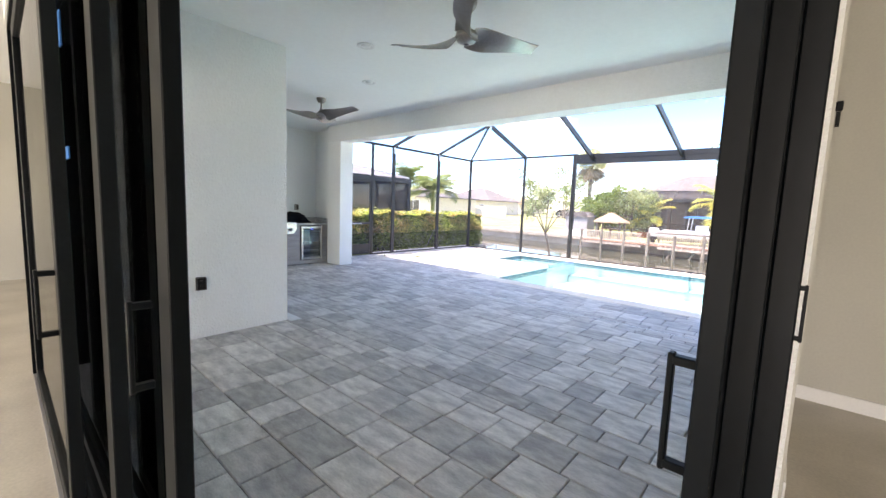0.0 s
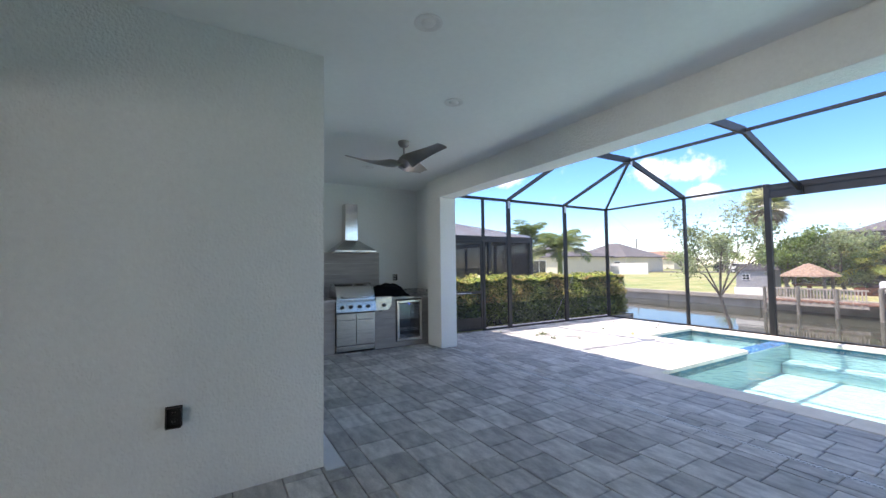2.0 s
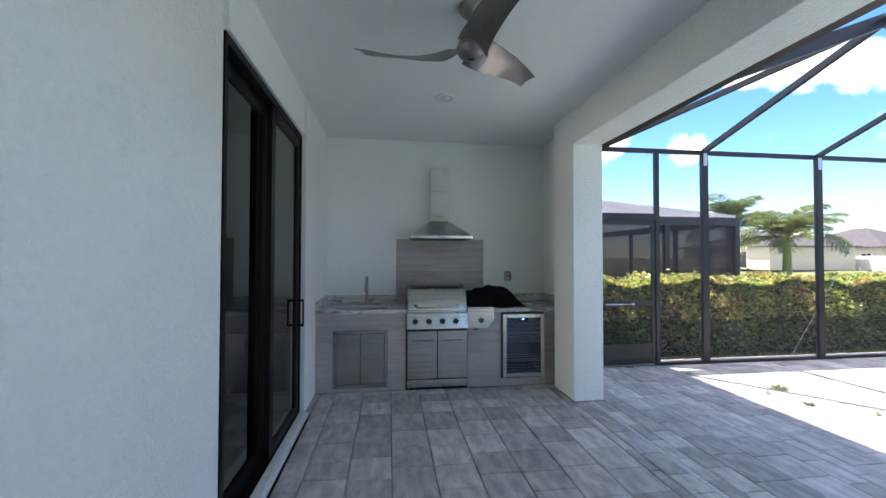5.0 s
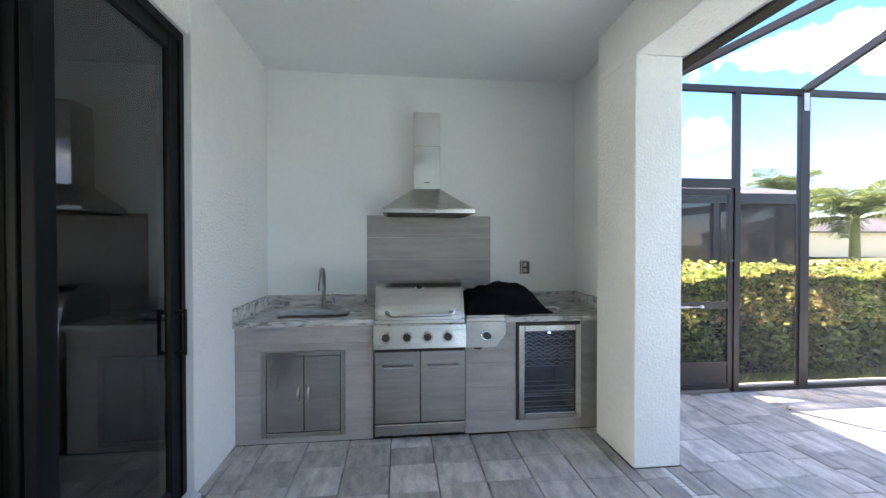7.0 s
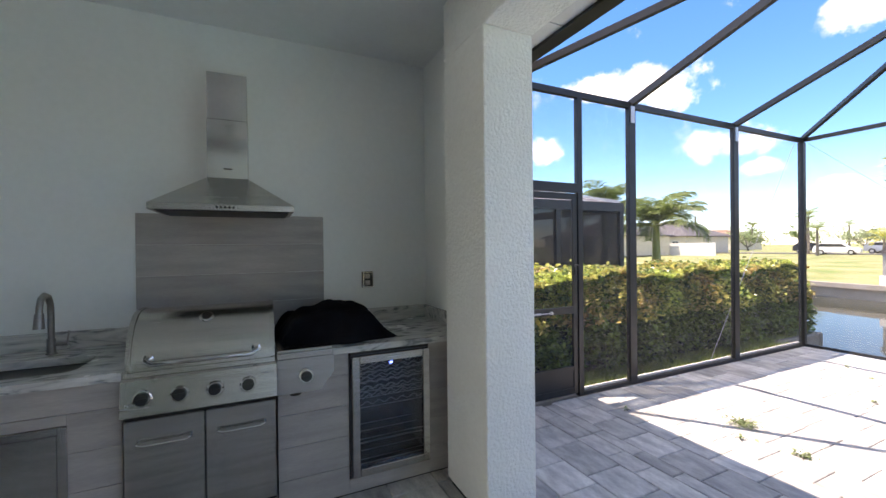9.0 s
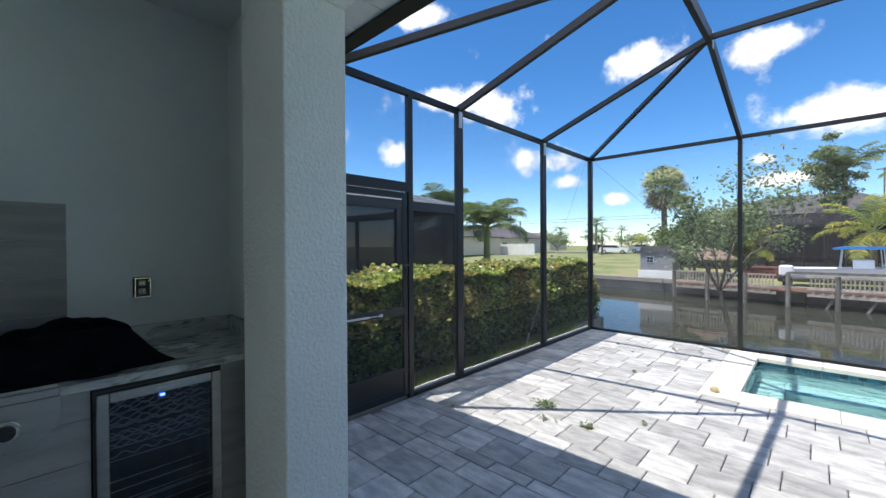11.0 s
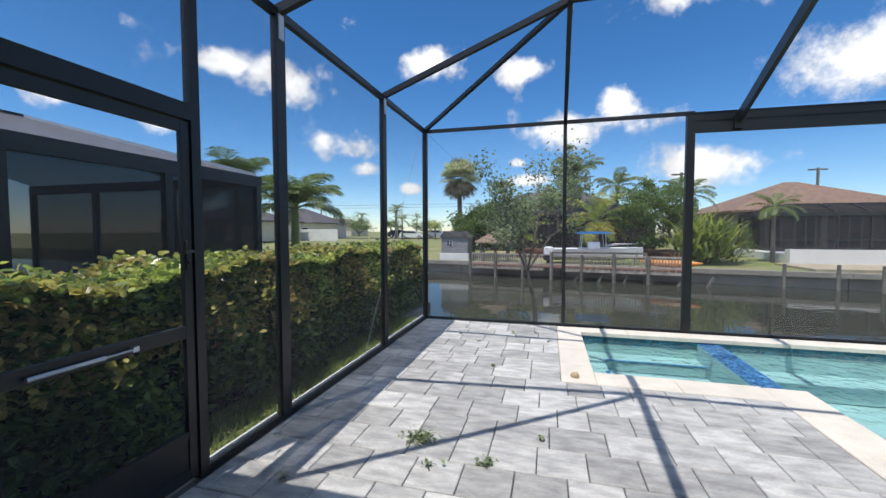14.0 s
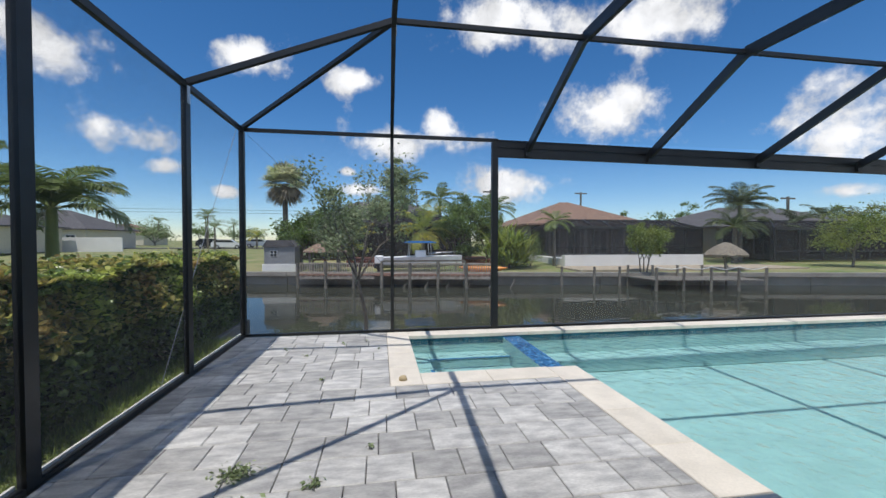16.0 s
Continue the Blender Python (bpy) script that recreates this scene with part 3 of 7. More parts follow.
# house beyond, closed round the camera's start
struct("inner_floor", boxes((-9.05, 6.0, -6.0, 0.30, -0.12, 0.0), (0.10, 6.0, 0.30, 5.1, -0.12, 0.0), (-9.05, -4.45, 0.30, 1.95, -0.12, 0.0), (-7.52, -5.70, 1.95, 2.18, -0.12, 0.0)), INFLOOR, "pale beige tiled floor inside the house", "floor")
struct("inner_ceiling", boxes((-9.05, 6.0, -6.0, 0.05, 3.0, 3.1), (0.10, 6.0, 0.05, 5.3, 3.0, 3.1), (-9.05, -4.45, 0.05, 1.95, 3.0, 3.1)), CEIL, "plain white ceiling inside the house", "ceiling")
struct("inner_walls", boxes((-9.2, -7.0, -6.2, -6.0, 0, 3.1), (-3.0, 1.0, -6.2, -6.0, 0, 3.1), (4.6, 6.2, -6.2, -6.0, 0, 3.1), (-7.0, -3.0, -6.2, -6.0, 2.4, 3.1), (1.0, 4.6, -6.2, -6.0, 2.4, 3.1),
                            (6.0, 6.2, -6.0, 5.32, 0, 3.1), (-9.2, -9.05, -6.2, 5.32, 0, 3.3), (0.10, 6.0, 5.12, 5.32, 0, 3.1)), INNER, "plain beige walls inside the house", "wall")
struct("inner_pier", boxes((0.10, 0.112, 2.46, 4.10, 0, 3.0)), INNER, "olive-grey inner lining of the pier", "wall")
struct("wall_inner_end", boxes((0.10, 6.0, 4.10, 4.25, 0, 3.0)), INNER, "plain olive-grey wall inside the house", "wall")
struct("baseboard", boxes((0.112, 6.0, 4.085, 4.10, 0, 0.11), (0.112, 0.124, 2.46, 4.085, 0, 0.11), bevel=0.003), WHITE_PL, "white baseboard along the inner walls", "baseboard")
# fill lamps added at unseen wall openings to brighten the rooms
for x0, x1 in ((-7.0, -3.0), (1.0, 4.6)):
    lamp = new("added_room_fill", bpy.data.lights.new("added_room_fill", "AREA"))
    lamp.data.shape, lamp.data.size, lamp.data.size_y = "RECTANGLE", x1 - x0, 2.3
    lamp.data.energy, lamp.data.color = 60.0, (1.0, 1.0, 0.97)
    lamp.matrix_world = look(((x0 + x1) / 2, -6.15, 1.25), ((x0 + x1) / 2, 0, 1.2))

# roof mass over the lanai, soffit, gutter
struct("roof_slab", boxes((-9.6, 6.6, -6.4, 5.74, 3.24, 3.40)), SHINGLE, "grey shingle roof edge over the lanai", "roof")
bm = new_bm()
x = -9.5
while x < 6.4:
    box(bm, x, x + 0.285, 5.32, 5.74, 2.985, 3.0)
    box(bm, x + 0.285, x + 0.30, 5.32, 5.74, 2.992, 3.0)
    x += 0.30
struct("soffit", bm, SOFFIT, "white vented soffit panels under the eaves", "soffit")
struct("fascia", boxes((-9.6, 6.6, 5.74, 5.765, 2.96, 3.26)), BRONZE, "dark bronze fascia board", "fascia")
bm = new_bm()
prism(bm, [(5.765, 2.97), (5.87, 2.97), (5.90, 3.08), (5.92, 3.10), (5.92, 3.12), (5.88, 3.12), (5.765, 3.12)], "x", -9.3, 6.3)
struct("gutter", bm, BRONZE, "dark bronze box gutter along the eaves", "gutter")


def slider_panel(parent, name, x0, x1, z1, y, handle=None, stile=0.075, side=1, z0=0.03, glass=None):
    """A glazed door leaf in the x-z plane, 45 mm thick, with a pull on one stile."""
    bm = new_bm()
    frame_bars(bm, x0, x1, z0, z1, y - 0.022, y + 0.022, stile, 0.09, 0.003)
    p = part(name, bm, BLACKFRAME, parent, "black aluminium frame of a glazed sliding leaf")
    bm = boxes((x0 + stile, x1 - stile, y - 0.005, y + 0.005, z0 + 0.09, z1 - 0.09))
    part("pane", bm, glass or GLASS, p, "clear glass pane").visible_shadow = False
    if handle is not None:
        hy = y + side * 0.022
        for sgn in ((side,)):
            bm = new_bm()
            box(bm, handle - 0.012, handle + 0.012, min(hy + sgn * 0.045, hy + sgn * 0.058), max(hy + sgn * 0.045, hy + sgn * 0.058), 0.86, 1.12, 0.003)
            for z in (0.865, 1.095):
                box(bm, handle - 0.012, handle + 0.012, min(hy, hy + sgn * 0.05), max(hy, hy + sgn * 0.05), z, z + 0.02, 0.003)
            part("pull_handle", bm, BLACKFRAME, p, "square black pull handle")
    return p


# window_door in the wall towards the kitchen
d = thing("door_slider", (0, 0, 0), "black-framed two-leaf glass sliding door in the white stucco wall", "door", kind="structure")
bm = new_bm()
frame_bars(bm, -7.505, -5.702, 0.0, 2.69, 2.09, 2.218, 0.04, 0.05)
part("door_frame", bm, BLACKFRAME, d)
slider_panel(d, "sliding_leaf", -6.66, -5.742, 2.64, 2.125, stile=0.09, glass=GLASS_T)
slider_panel(d, "sliding_leaf", -7.465, -6.57, 2.64, 2.185, handle=-7.42, stile=0.09, glass=GLASS_T)
part("edge_trim", boxes((-7.518, -7.506, 2.18, 2.256, 0.0, 2.70), (-7.506, -5.702, 2.18, 2.238, 2.691, 2.699)), WHITE_PL, d, "slim white trim round the door frame")
struct("door_sill", boxes((-7.50, -5.702, 2.220, 2.28, 0.0, 0.045), (-7.50, -5.702, 2.28, 2.30, 0.0, 0.03), bevel=0.003), WHITE_PL, "white aluminium sill step", "sill")


# corner doors: leaves stacked back on both walls
d = thing("door_corner_south", (0, 0, 0), "stack of three black-framed glass sliding leaves, pushed open", "door", kind="structure")
slider_panel(d, "sliding_leaf", -2.25, -1.12, 2.50, 0.235, handle=-1.29, stile=0.10, side=-1)
slider_panel(d, "sliding_leaf", -3.05, -1.50, 2.50, 0.165, handle=None, stile=0.10)
slider_panel(d, "sliding_leaf", -4.05, -1.95, 2.50, 0.095, handle=-2.02, stile=0.10, side=-1)
part("head_track", boxes((-4.26, 0.0, 0.06, 0.27, 2.51, 2.55)), BLACKFRAME, d)
part("floor_track", boxes((-4.26, 0.0, 0.06, 0.27, 0.001, 0.014)), ALU, d, "bright aluminium floor track")
part("side_jamb", boxes((-4.26, -4.20, 0.06, 0.27, 0.014, 2.51)), BLACKFRAME, d)
d = thing("door_corner_east", (0, 0, 0), "stack of black-framed glass sliding leaves, pushed open", "door", kind="structure")
for i, (y0, xx, hnd, sd) in enumerate(((0.80, -0.068, 0.87, -1), (0.86, -0.023, None, 1), (0.90, 0.022, 2.30, 1))):
    bm = new_bm()
    frame_bars(bm, y0, 2.44 - 0.01 * i, 0.03, 2.50, xx - 0.022, xx + 0.022, 0.10, 0.09, 0.003)
    p = part("sliding_leaf", swap_xy(bm), BLACKFRAME, d, "black aluminium frame of a glazed sliding leaf")
    part("pane", boxes((xx - 0.005, xx + 0.005, y0 + 0.1, 2.33, 0.12, 2.41)), GLASS, p, "clear glass pane").visible_shadow = False
    if hnd:
        bm = new_bm()
        hx = xx + sd * 0.022
        a, b = sorted((hx + sd * 0.045, hx + sd * 0.058))
        box(bm, a, b, hnd - 0.012, hnd + 0.012, 0.86, 1.12, 0.003)
        a, b = sorted((hx, hx + sd * 0.05))
        for z in (0.865, 1.095):
            box(bm, a, b, hnd - 0.012, hnd + 0.012, z, z + 0.02, 0.003)
        part("pull_handle", bm, BLACKFRAME, p, "square black pull handle")
part("floor_track", boxes((-0.11, 0.10, 0.30, 2.45, 0.001, 0.014)), ALU, d, "bright aluminium floor track")
part("head_track", boxes((-0.11, 0.10, 0.27, 2.45, 2.51, 2.55)), BLACKFRAME, d)
tp = thing("painters_tape", (0, 0, 0), "strips of blue masking tape stuck on a glass leaf", "tape")
for x0, z0, w_, h_ in ((-2.62, 1.55, 0.30, 0.05), (-2.58, 1.86, 0.06, 0.16), (-2.40, 2.02, 0.05, 0.14)):
    part("strip", boxes((x0, x0 + w_, 0.157, 0.159, z0, z0 + h_)), BLUEC, tp)

hk = thing("wall_bracket", (0.19, 4.10, 2.19), "small black metal bracket fixed on the inner wall", "bracket")
part("plate", boxes((-0.012, 0.012, -0.006, 0.0, -0.09, 0.02), bevel=0.002), BLACKFRAME, hk)
part("knob", boxes((-0.02, 0.02, -0.04, -0.006, 0.02, 0.09), bevel=0.006), BLACKFRAME, hk)

# ---- ceiling fans, lights, sockets ----


def ceiling_fan(at, turn, name_label):
    f = thing("ceiling_fan", at, name_label, "ceiling fan", "ceiling fans of the lanai", turn=turn)
    bm = new_bm()
    lathe(bm, [(0.0, 0.0), (0.075, 0.0), (0.078, -0.012), (0.070, -0.045), (0.045, -0.072), (0.018, -0.08), (0.0, -0.08)], 28)
    part("canopy", bm, NICKEL, f, "domed nickel canopy", True)
    bm = new_bm()
    lathe(bm, [(0.013, -0.078), (0.013, -0.16), (0.024, -0.17), (0.030, -0.20), (0.05, -0.225), (0.0, -0.225)], 20)
    part("downrod", bm, NICKEL, f, "short nickel downrod", True)
    bm = new_bm()
    lathe(bm, [(0.0, -0.215), (0.045, -0.22), (0.085, -0.245), (0.095, -0.28), (0.075, -0.315), (0.03, -0.335), (0.0, -0.337)], 32)
    hub = part("hub", bm, NICKEL, f, "smooth rounded hub", True)
    bm = new_bm()
    lathe(bm, [(0.020, -0.333), (0.020, -0.339), (0.012, -0.341), (0.0, -0.341)], 20)
    part("cap", bm, DARKSTEEL, hub, "small round dark cap", True)
    for k in range(3):
        bm = new_bm()
        rows = []
        n, m = 16, 7
        for i in range(n + 1):
            s = i / n
            r = 0.03 + 0.69 * s
            chord = 0.10 * (1 - s) ** 1.6 + 0.115 + 0.02 * s
            sweep = -0.05 * math.sin(s * math.pi) + 0.03 * s
            pitch = -radians(48 * (1 - s) ** 1.3 * min(1, s * 4 + 0.2) + 12)
            zc = -0.275 + 0.055 * s ** 1.5 - 0.012 * math.sin(s * math.pi)
            row = []
            for j in range(m + 1):
                q = (j / m - 0.5) * chord
                cam_ = 0.010 * (1 - (2 * j / m - 1) ** 2)
                row.append((r + (0.02 * (j / m) if i == n else 0), sweep + q * math.cos(pitch), zc + q * math.sin(pitch) + cam_))
            rows.append(row)
        top = [[bm.verts.new(p) for p in row] for row in rows]
        bot = [[bm.verts.new((p[0], p[1], p[2] - 0.007)) for p in row] for row in rows]
        for i in range(n):
            for j in range(m):
                bm.faces.new((top[i][j], top[i + 1][j], top[i + 1][j + 1], top[i][j + 1]))
                bm.faces.new((bot[i][j + 1], bot[i + 1][j + 1], bot[i + 1][j], bot[i][j]))
            bm.faces.new((top[i][0], bot[i][0], bot[i + 1][0], top[i + 1][0]))
            bm.faces.new((top[i][m], top[i + 1][m], bot[i + 1][m], bot[i][m]))
        for j in range(m):
            bm.faces.new((top[n][j], bot[n][j], bot[n][j + 1], top[n][j + 1]))
            bm.faces.new((top[0][j + 1], bot[0][j + 1], bot[0][j], top[0][j]))
        bmesh.ops.rotate(bm, verts=bm.verts, cent=(0, 0, 0), matrix=Matrix.Rotation(radians(120 * k), 3, "Z"))
        part("blade", bm, NICKEL, f, "swept nickel-coloured fan blade", True)
    return f


ceiling_fan((-2.15, 2.60, CEIL_Z), -52.0, "brushed nickel three-blade ceiling fan hanging over the lanai entrance")
ceiling_fan((-5.93, 3.56, CEIL_Z), 10.0, "brushed nickel three-blade ceiling fan hanging before the kitchen")


def can_light(at):
    c = thing("recessed_light", at, "round white recessed ceiling light, switched off", "ceiling light", "recessed lights of the lanai")
    bm = new_bm()
    lathe(bm, [(0.072, -0.0), (0.095, -0.0), (0.097, -0.006), (0.090, -0.010), (0.074, -0.008), (0.060, -0.002)], 32)
    part("trim_ring", bm, WHITE_PL, c, "white trim ring", True)
    bm = new_bm()
    lathe(bm, [(0.068, -0.001), (0.055, -0.001), (0.0, -0.002)], 28)
    part("baffle", bm, CEIL, c, "shallow white baffle", True)
    bm = new_bm()
    lathe(bm, [(0.0, -0.016), (0.030, -0.015), (0.045, -0.009), (0.05, -0.002)], 24)
    part("lamp", bm, WHITE_PL, c, "frosted white lamp", True)


for p in ((-3.58, 2.66, CEIL_Z), (-4.58, 3.48, CEIL_Z), (-7.36, 3.59, CEIL_Z)):
    can_light(p)


def socket(at, turn, label):
    s = thing("wall_socket", at, label, "wall socket", "weatherproof sockets", turn=turn)
    part("backing", boxes((0.0, 0.012, -0.045, 0.045, -0.065, 0.065), bevel=0.003), PLASTIC_DK, s)
    for z in (-0.027, 0.027):
        bm = boxes((0.012, 0.018, -0.02, 0.02, z - 0.019, z + 0.019), bevel=0.004)
        o = part("outlet", bm, PLASTIC_DK if at[2] < 1 else NICKEL, s)
        bm = boxes((0.018, 0.0195, -0.009, -0.006, z - 0.004, z + 0.008), (0.018, 0.0195, 0.006, 0.009, z - 0.004, z + 0.008))
        part("slot", bm, CHROME, o)
    bm = new_bm()
    frame_bars(bm, -0.040, 0.040, -0.060, 0.060, 0.012, 0.045, 0.004)
    part("cover", swap_xy(bm), CHROME if turn == 0 and at[2] > 1 else PLASTIC_DK, s, "clear bubble cover rim")
    bm = boxes((0.012, 0.016, 0.032, 0.042, 0.035, 0.045))
    part("clip", bm, CHROME, s)


socket((-4.305, 1.245, 0.555), 0, "dark double socket low on the stucco wall")
socket((KX, 4.68, 1.255), 0, "steel-covered double socket above the counter")

# ---- outdoor kitchen ----
FX = -8.10          # face of the tiled base
base = thing("kitchen_island", (0, 0, 0), "counter base clad in grey wood-look plank tiles", "outdoor kitchen")
for r in ((KX, FX - 0.012, SW_Y, 3.24, 0, 0.872), (KX, FX - 0.012, 3.985, 4.37, 0, 0.872), (KX, FX - 0.012, 4.905, 5.20, 0, 0.872),
          (KX, -8.72, 3.24, 3.985, 0, 0.872), (KX, FX - 0.012, 4.37, 4.905, 0, 0.085), (KX, -8.60, 4.37, 4.905, 0.085, 0.872)):
    part("block", boxes(r), DARKSTEEL, base)
PLANK_H = (0.0, 0.17, 0.36, 0.55, 0.74, 0.872)
for y0, y1 in ((SW_Y + 0.002, 3.255), (3.965, 4.37), (4.903, 5.20)):
    for k, (a, b) in enumerate(zip(PLANK_H, PLANK_H[1:])):
        cuts = [y0, y1]
        for c, d in zip(cuts, cuts[1:]):
            if y0 < 3 and (b > 0.045 and a < 0.685):
                rows = ((c, 2.44), (3.045, d))
            else:
                rows = ((c, d),)
            for e, g in rows:
                part("plank_tile", boxes((FX - 0.012, FX, e + 0.001, g - 0.001, a + 0.0012, b - 0.0012), bevel=0.0012), PLANKTILE, base)
part("plank_tile", boxes((FX - 0.012, FX, 4.37, 4.903, 0.001, 0.085), bevel=0.0012), PLANKTILE, base)
part("plank_tile", boxes((FX - 0.012, FX, 2.44, 3.045, 0.001, 0.043), bevel=0.0012), PLANKTILE, base)
part("plank_tile", boxes((FX - 0.012, FX, 2.44, 3.045, 0.687, 0.738), bevel=0.0012), PLANKTILE, base)

# worktop: three slabs round the grill, with a sink cut-out
SX0, SX1, SY0, SY1 = -8.56, -8.20, 2.45, 3.04
w = thing("worktop", (0, 0, 0), "grey veined granite worktop with upstands", "worktop")
TX = FX + 0.035
bm = boxes((KX, SX0, SW_Y, 3.262, 0.874, 0.914), (SX1, TX, SW_Y, 3.262, 0.874, 0.914), (SX0, SX1, SW_Y, SY0, 0.874, 0.914), (SX0, SX1, SY1, 3.262, 0.874, 0.914))
for cx, sx in ((SX0, 1), (SX1, -1)):
    for cy, sy in ((SY0, 1), (SY1, -1)):
        arc = [(cx + sx * 0.07 * (1 - math.sin(radians(a_))), cy + sy * 0.07 * (1 - math.cos(radians(a_)))) for a_ in range(0, 91, 15)]
        prism(bm, [(cx, cy)] + arc, "z", 0.8745, 0.9138)
part("slab", bm, GRANITE, w)
part("slab", boxes((KX, TX, 3.962, 5.20, 0.874, 0.914), bevel=0.003), GRANITE, w)
part("slab", boxes((KX, -8.62, 3.262, 3.962, 0.874, 0.914)), GRANITE, w)
part("upstand", boxes((KX, KX + 0.03, SW_Y + 0.03, 3.15, 0.914, 1.016), bevel=0.002), GRANITE, w)
part("upstand", boxes((KX, KX + 0.03, 4.335, 5.17, 0.914, 1.016), bevel=0.002), GRANITE, w)
part("upstand", boxes((KX, TX, SW_Y, SW_Y + 0.03, 0.914, 1.016), bevel=0.002), GRANITE, w)
part("upstand", boxes((KX, -8.0, 5.17, 5.20, 0.914, 1.016), bevel=0.002), GRANITE, w)

s = thing("sink", (0, 0, 0), "steel undermount sink set in the granite worktop", "sink")
bm = new_bm()
a, b, c, d = SX0 - 0.004, SX1 + 0.004, SY0 - 0.004, SY1 + 0.004
frame_bars(bm, a, b, 0.70, 0.874, c, c + 0.004, 0.004)
bm.free()
bm = boxes((a, b, c, c + 0.004, 0.70, 0.873), (a, b, d - 0.004, d, 0.70, 0.873), (a, a + 0.004, c + 0.004, d - 0.004, 0.70, 0.873), (b - 0.004, b, c + 0.004, d - 0.004, 0.70, 0.873), (a, b, c, d, 0.696, 0.70))
part("bowl", bm, STEEL, s)
bm = new_bm()
lathe(bm, [(0.0, 0.703), (0.03, 0.703), (0.04, 0.7005)], 20, ((SX0 + SX1) / 2, (SY0 + SY1) / 2, 0))
part("drain", bm, CHROME, s, "round steel drain", True)

t = thing("kitchen_tap", (-8.70, 2.78, 0.914), "brushed steel pull-down tap behind the sink", "tap")
bm = new_bm()
lathe(bm, [(0.0, 0), (0.026, 0), (0.026, 0.008), (0.021, 0.012), (0.020, 0.09), (0.0, 0.09)], 20)
part("base", bm, NICKEL, t, "", True)
bm = new_bm()
pts = [(0, 0, 0.08), (0, 0, 0.22), (0.005, 0, 0.29), (0.03, 0, 0.335), (0.075, 0, 0.35), (0.115, 0, 0.33), (0.132, 0, 0.29), (0.138, 0, 0.245)]
tube(bm, pts, 0.0155, 12)
part("spout", bm, NICKEL, t, "high curved spout", True)
bm = new_bm()
tube(bm, [(0.138, 0, 0.255), (0.142, 0, 0.17)], [0.019, 0.025], 14)
part("spray_head", bm, NICKEL, t, "", True)
bm = new_bm()
tube(bm, [(0, 0.015, 0.055), (0, 0.075, 0.055)], 0.012, 12)
tube(bm, [(0, 0.07, 0.055), (0.0, 0.08, 0.13)], 0.005, 8)
part("lever", bm, NICKEL, t, "side lever", True)

# access doors under the sink
a = thing("access_doors", (0, 0, 0), "pair of brushed steel doors in a steel frame, under the sink", "cabinet door")
bm = new_bm()
frame_bars(bm, 2.437, 3.047, 0.045, 0.685, FX - 0.03, FX + 0.010, 0.035, bevel=0.003)
part("frame", swap_xy(bm), STEEL, a)
part("back", boxes((FX - 0.035, FX - 0.030, 2.44, 3.045, 0.05, 0.68)), DARKSTEEL, a)
for y0, y1, hy in ((2.474, 2.740, 2.705), (2.744, 3.010, 2.779)):
    dd = part("door", boxes((FX - 0.012, FX + 0.004, y0, y1, 0.082, 0.648), bevel=0.004), STEEL, a, "brushed steel door")
    bm = new_bm()
    tube(bm, [(FX + 0.002, hy, 0.315), (FX + 0.022, hy, 0.33), (FX + 0.030, hy, 0.365), (FX + 0.022, hy, 0.40), (FX + 0.002, hy, 0.415)], [0.006, 0.008, 0.009, 0.008, 0.006], 10)
    part("handle", bm, CHROME, dd, "bowed steel handle", True)

# gas grill
GY0, GY1 = 3.266, 3.958
g = thing("gas_grill", (0, 0, 0), "stainless steel four-burner gas grill with closed lid", "gas grill")
part("cabinet_body", boxes((-8.58, FX + 0.022, GY0 + 0.004, GY1 - 0.004, 0.12, 0.70)), DARKSTEEL, g)
part("plinth", boxes((-8.58, FX + 0.048, GY0, GY1, 0.035, 0.118), bevel=0.006), STEELH, g)
for y in (GY0 + 0.05, GY1 - 0.05):
    for xx in (-8.5, FX - 0.02):
        part("foot", boxes((xx - 0.015, xx + 0.015, y - 0.015, y + 0.015, 0, 0.035)), PLASTIC_DK, g)
mid = (GY0 + GY1) / 2
for y0, y1 in ((GY0 + 0.002, mid - 0.002), (mid + 0.002, GY1 - 0.002)):
    dd = part("door", boxes((FX + 0.022, FX + 0.045, y0, y1, 0.126, 0.672), bevel=0.005), STEEL, g, "brushed steel door")
    bm = new_bm()
    ya, yb = y0 + 0.06, y1 - 0.06
    tube(bm, [(FX + 0.045, ya, 0.565), (FX + 0.075, ya, 0.560), (FX + 0.080, ya + 0.02, 0.553), (FX + 0.080, yb - 0.02, 0.553), (FX + 0.075, yb, 0.560), (FX + 0.045, yb, 0.565)], 0.0065, 8)
    part("handle", bm, CHROME, dd, "thin bar handle", True)
bm = new_bm()
prism(bm, [(-8.58, 0.69), (FX + 0.055, 0.69), (FX + 0.075, 0.70), (FX + 0.045, 0.868), (FX + 0.03, 0.882), (-8.58, 0.882)], "y", GY0 - 0.006, GY1 + 0.002)
panel = part("control_panel", bm, STEELH, g, "sloped steel control panel")
bm = new_bm()
prism(bm, [(-8.56, 0.882), (FX + 0.035, 0.882), (FX + 0.03, 0.905), (-8.56, 0.905)], "y", GY0 + 0.003, GY1 - 0.006)
part("firebox_rim", bm, STEELH, g)


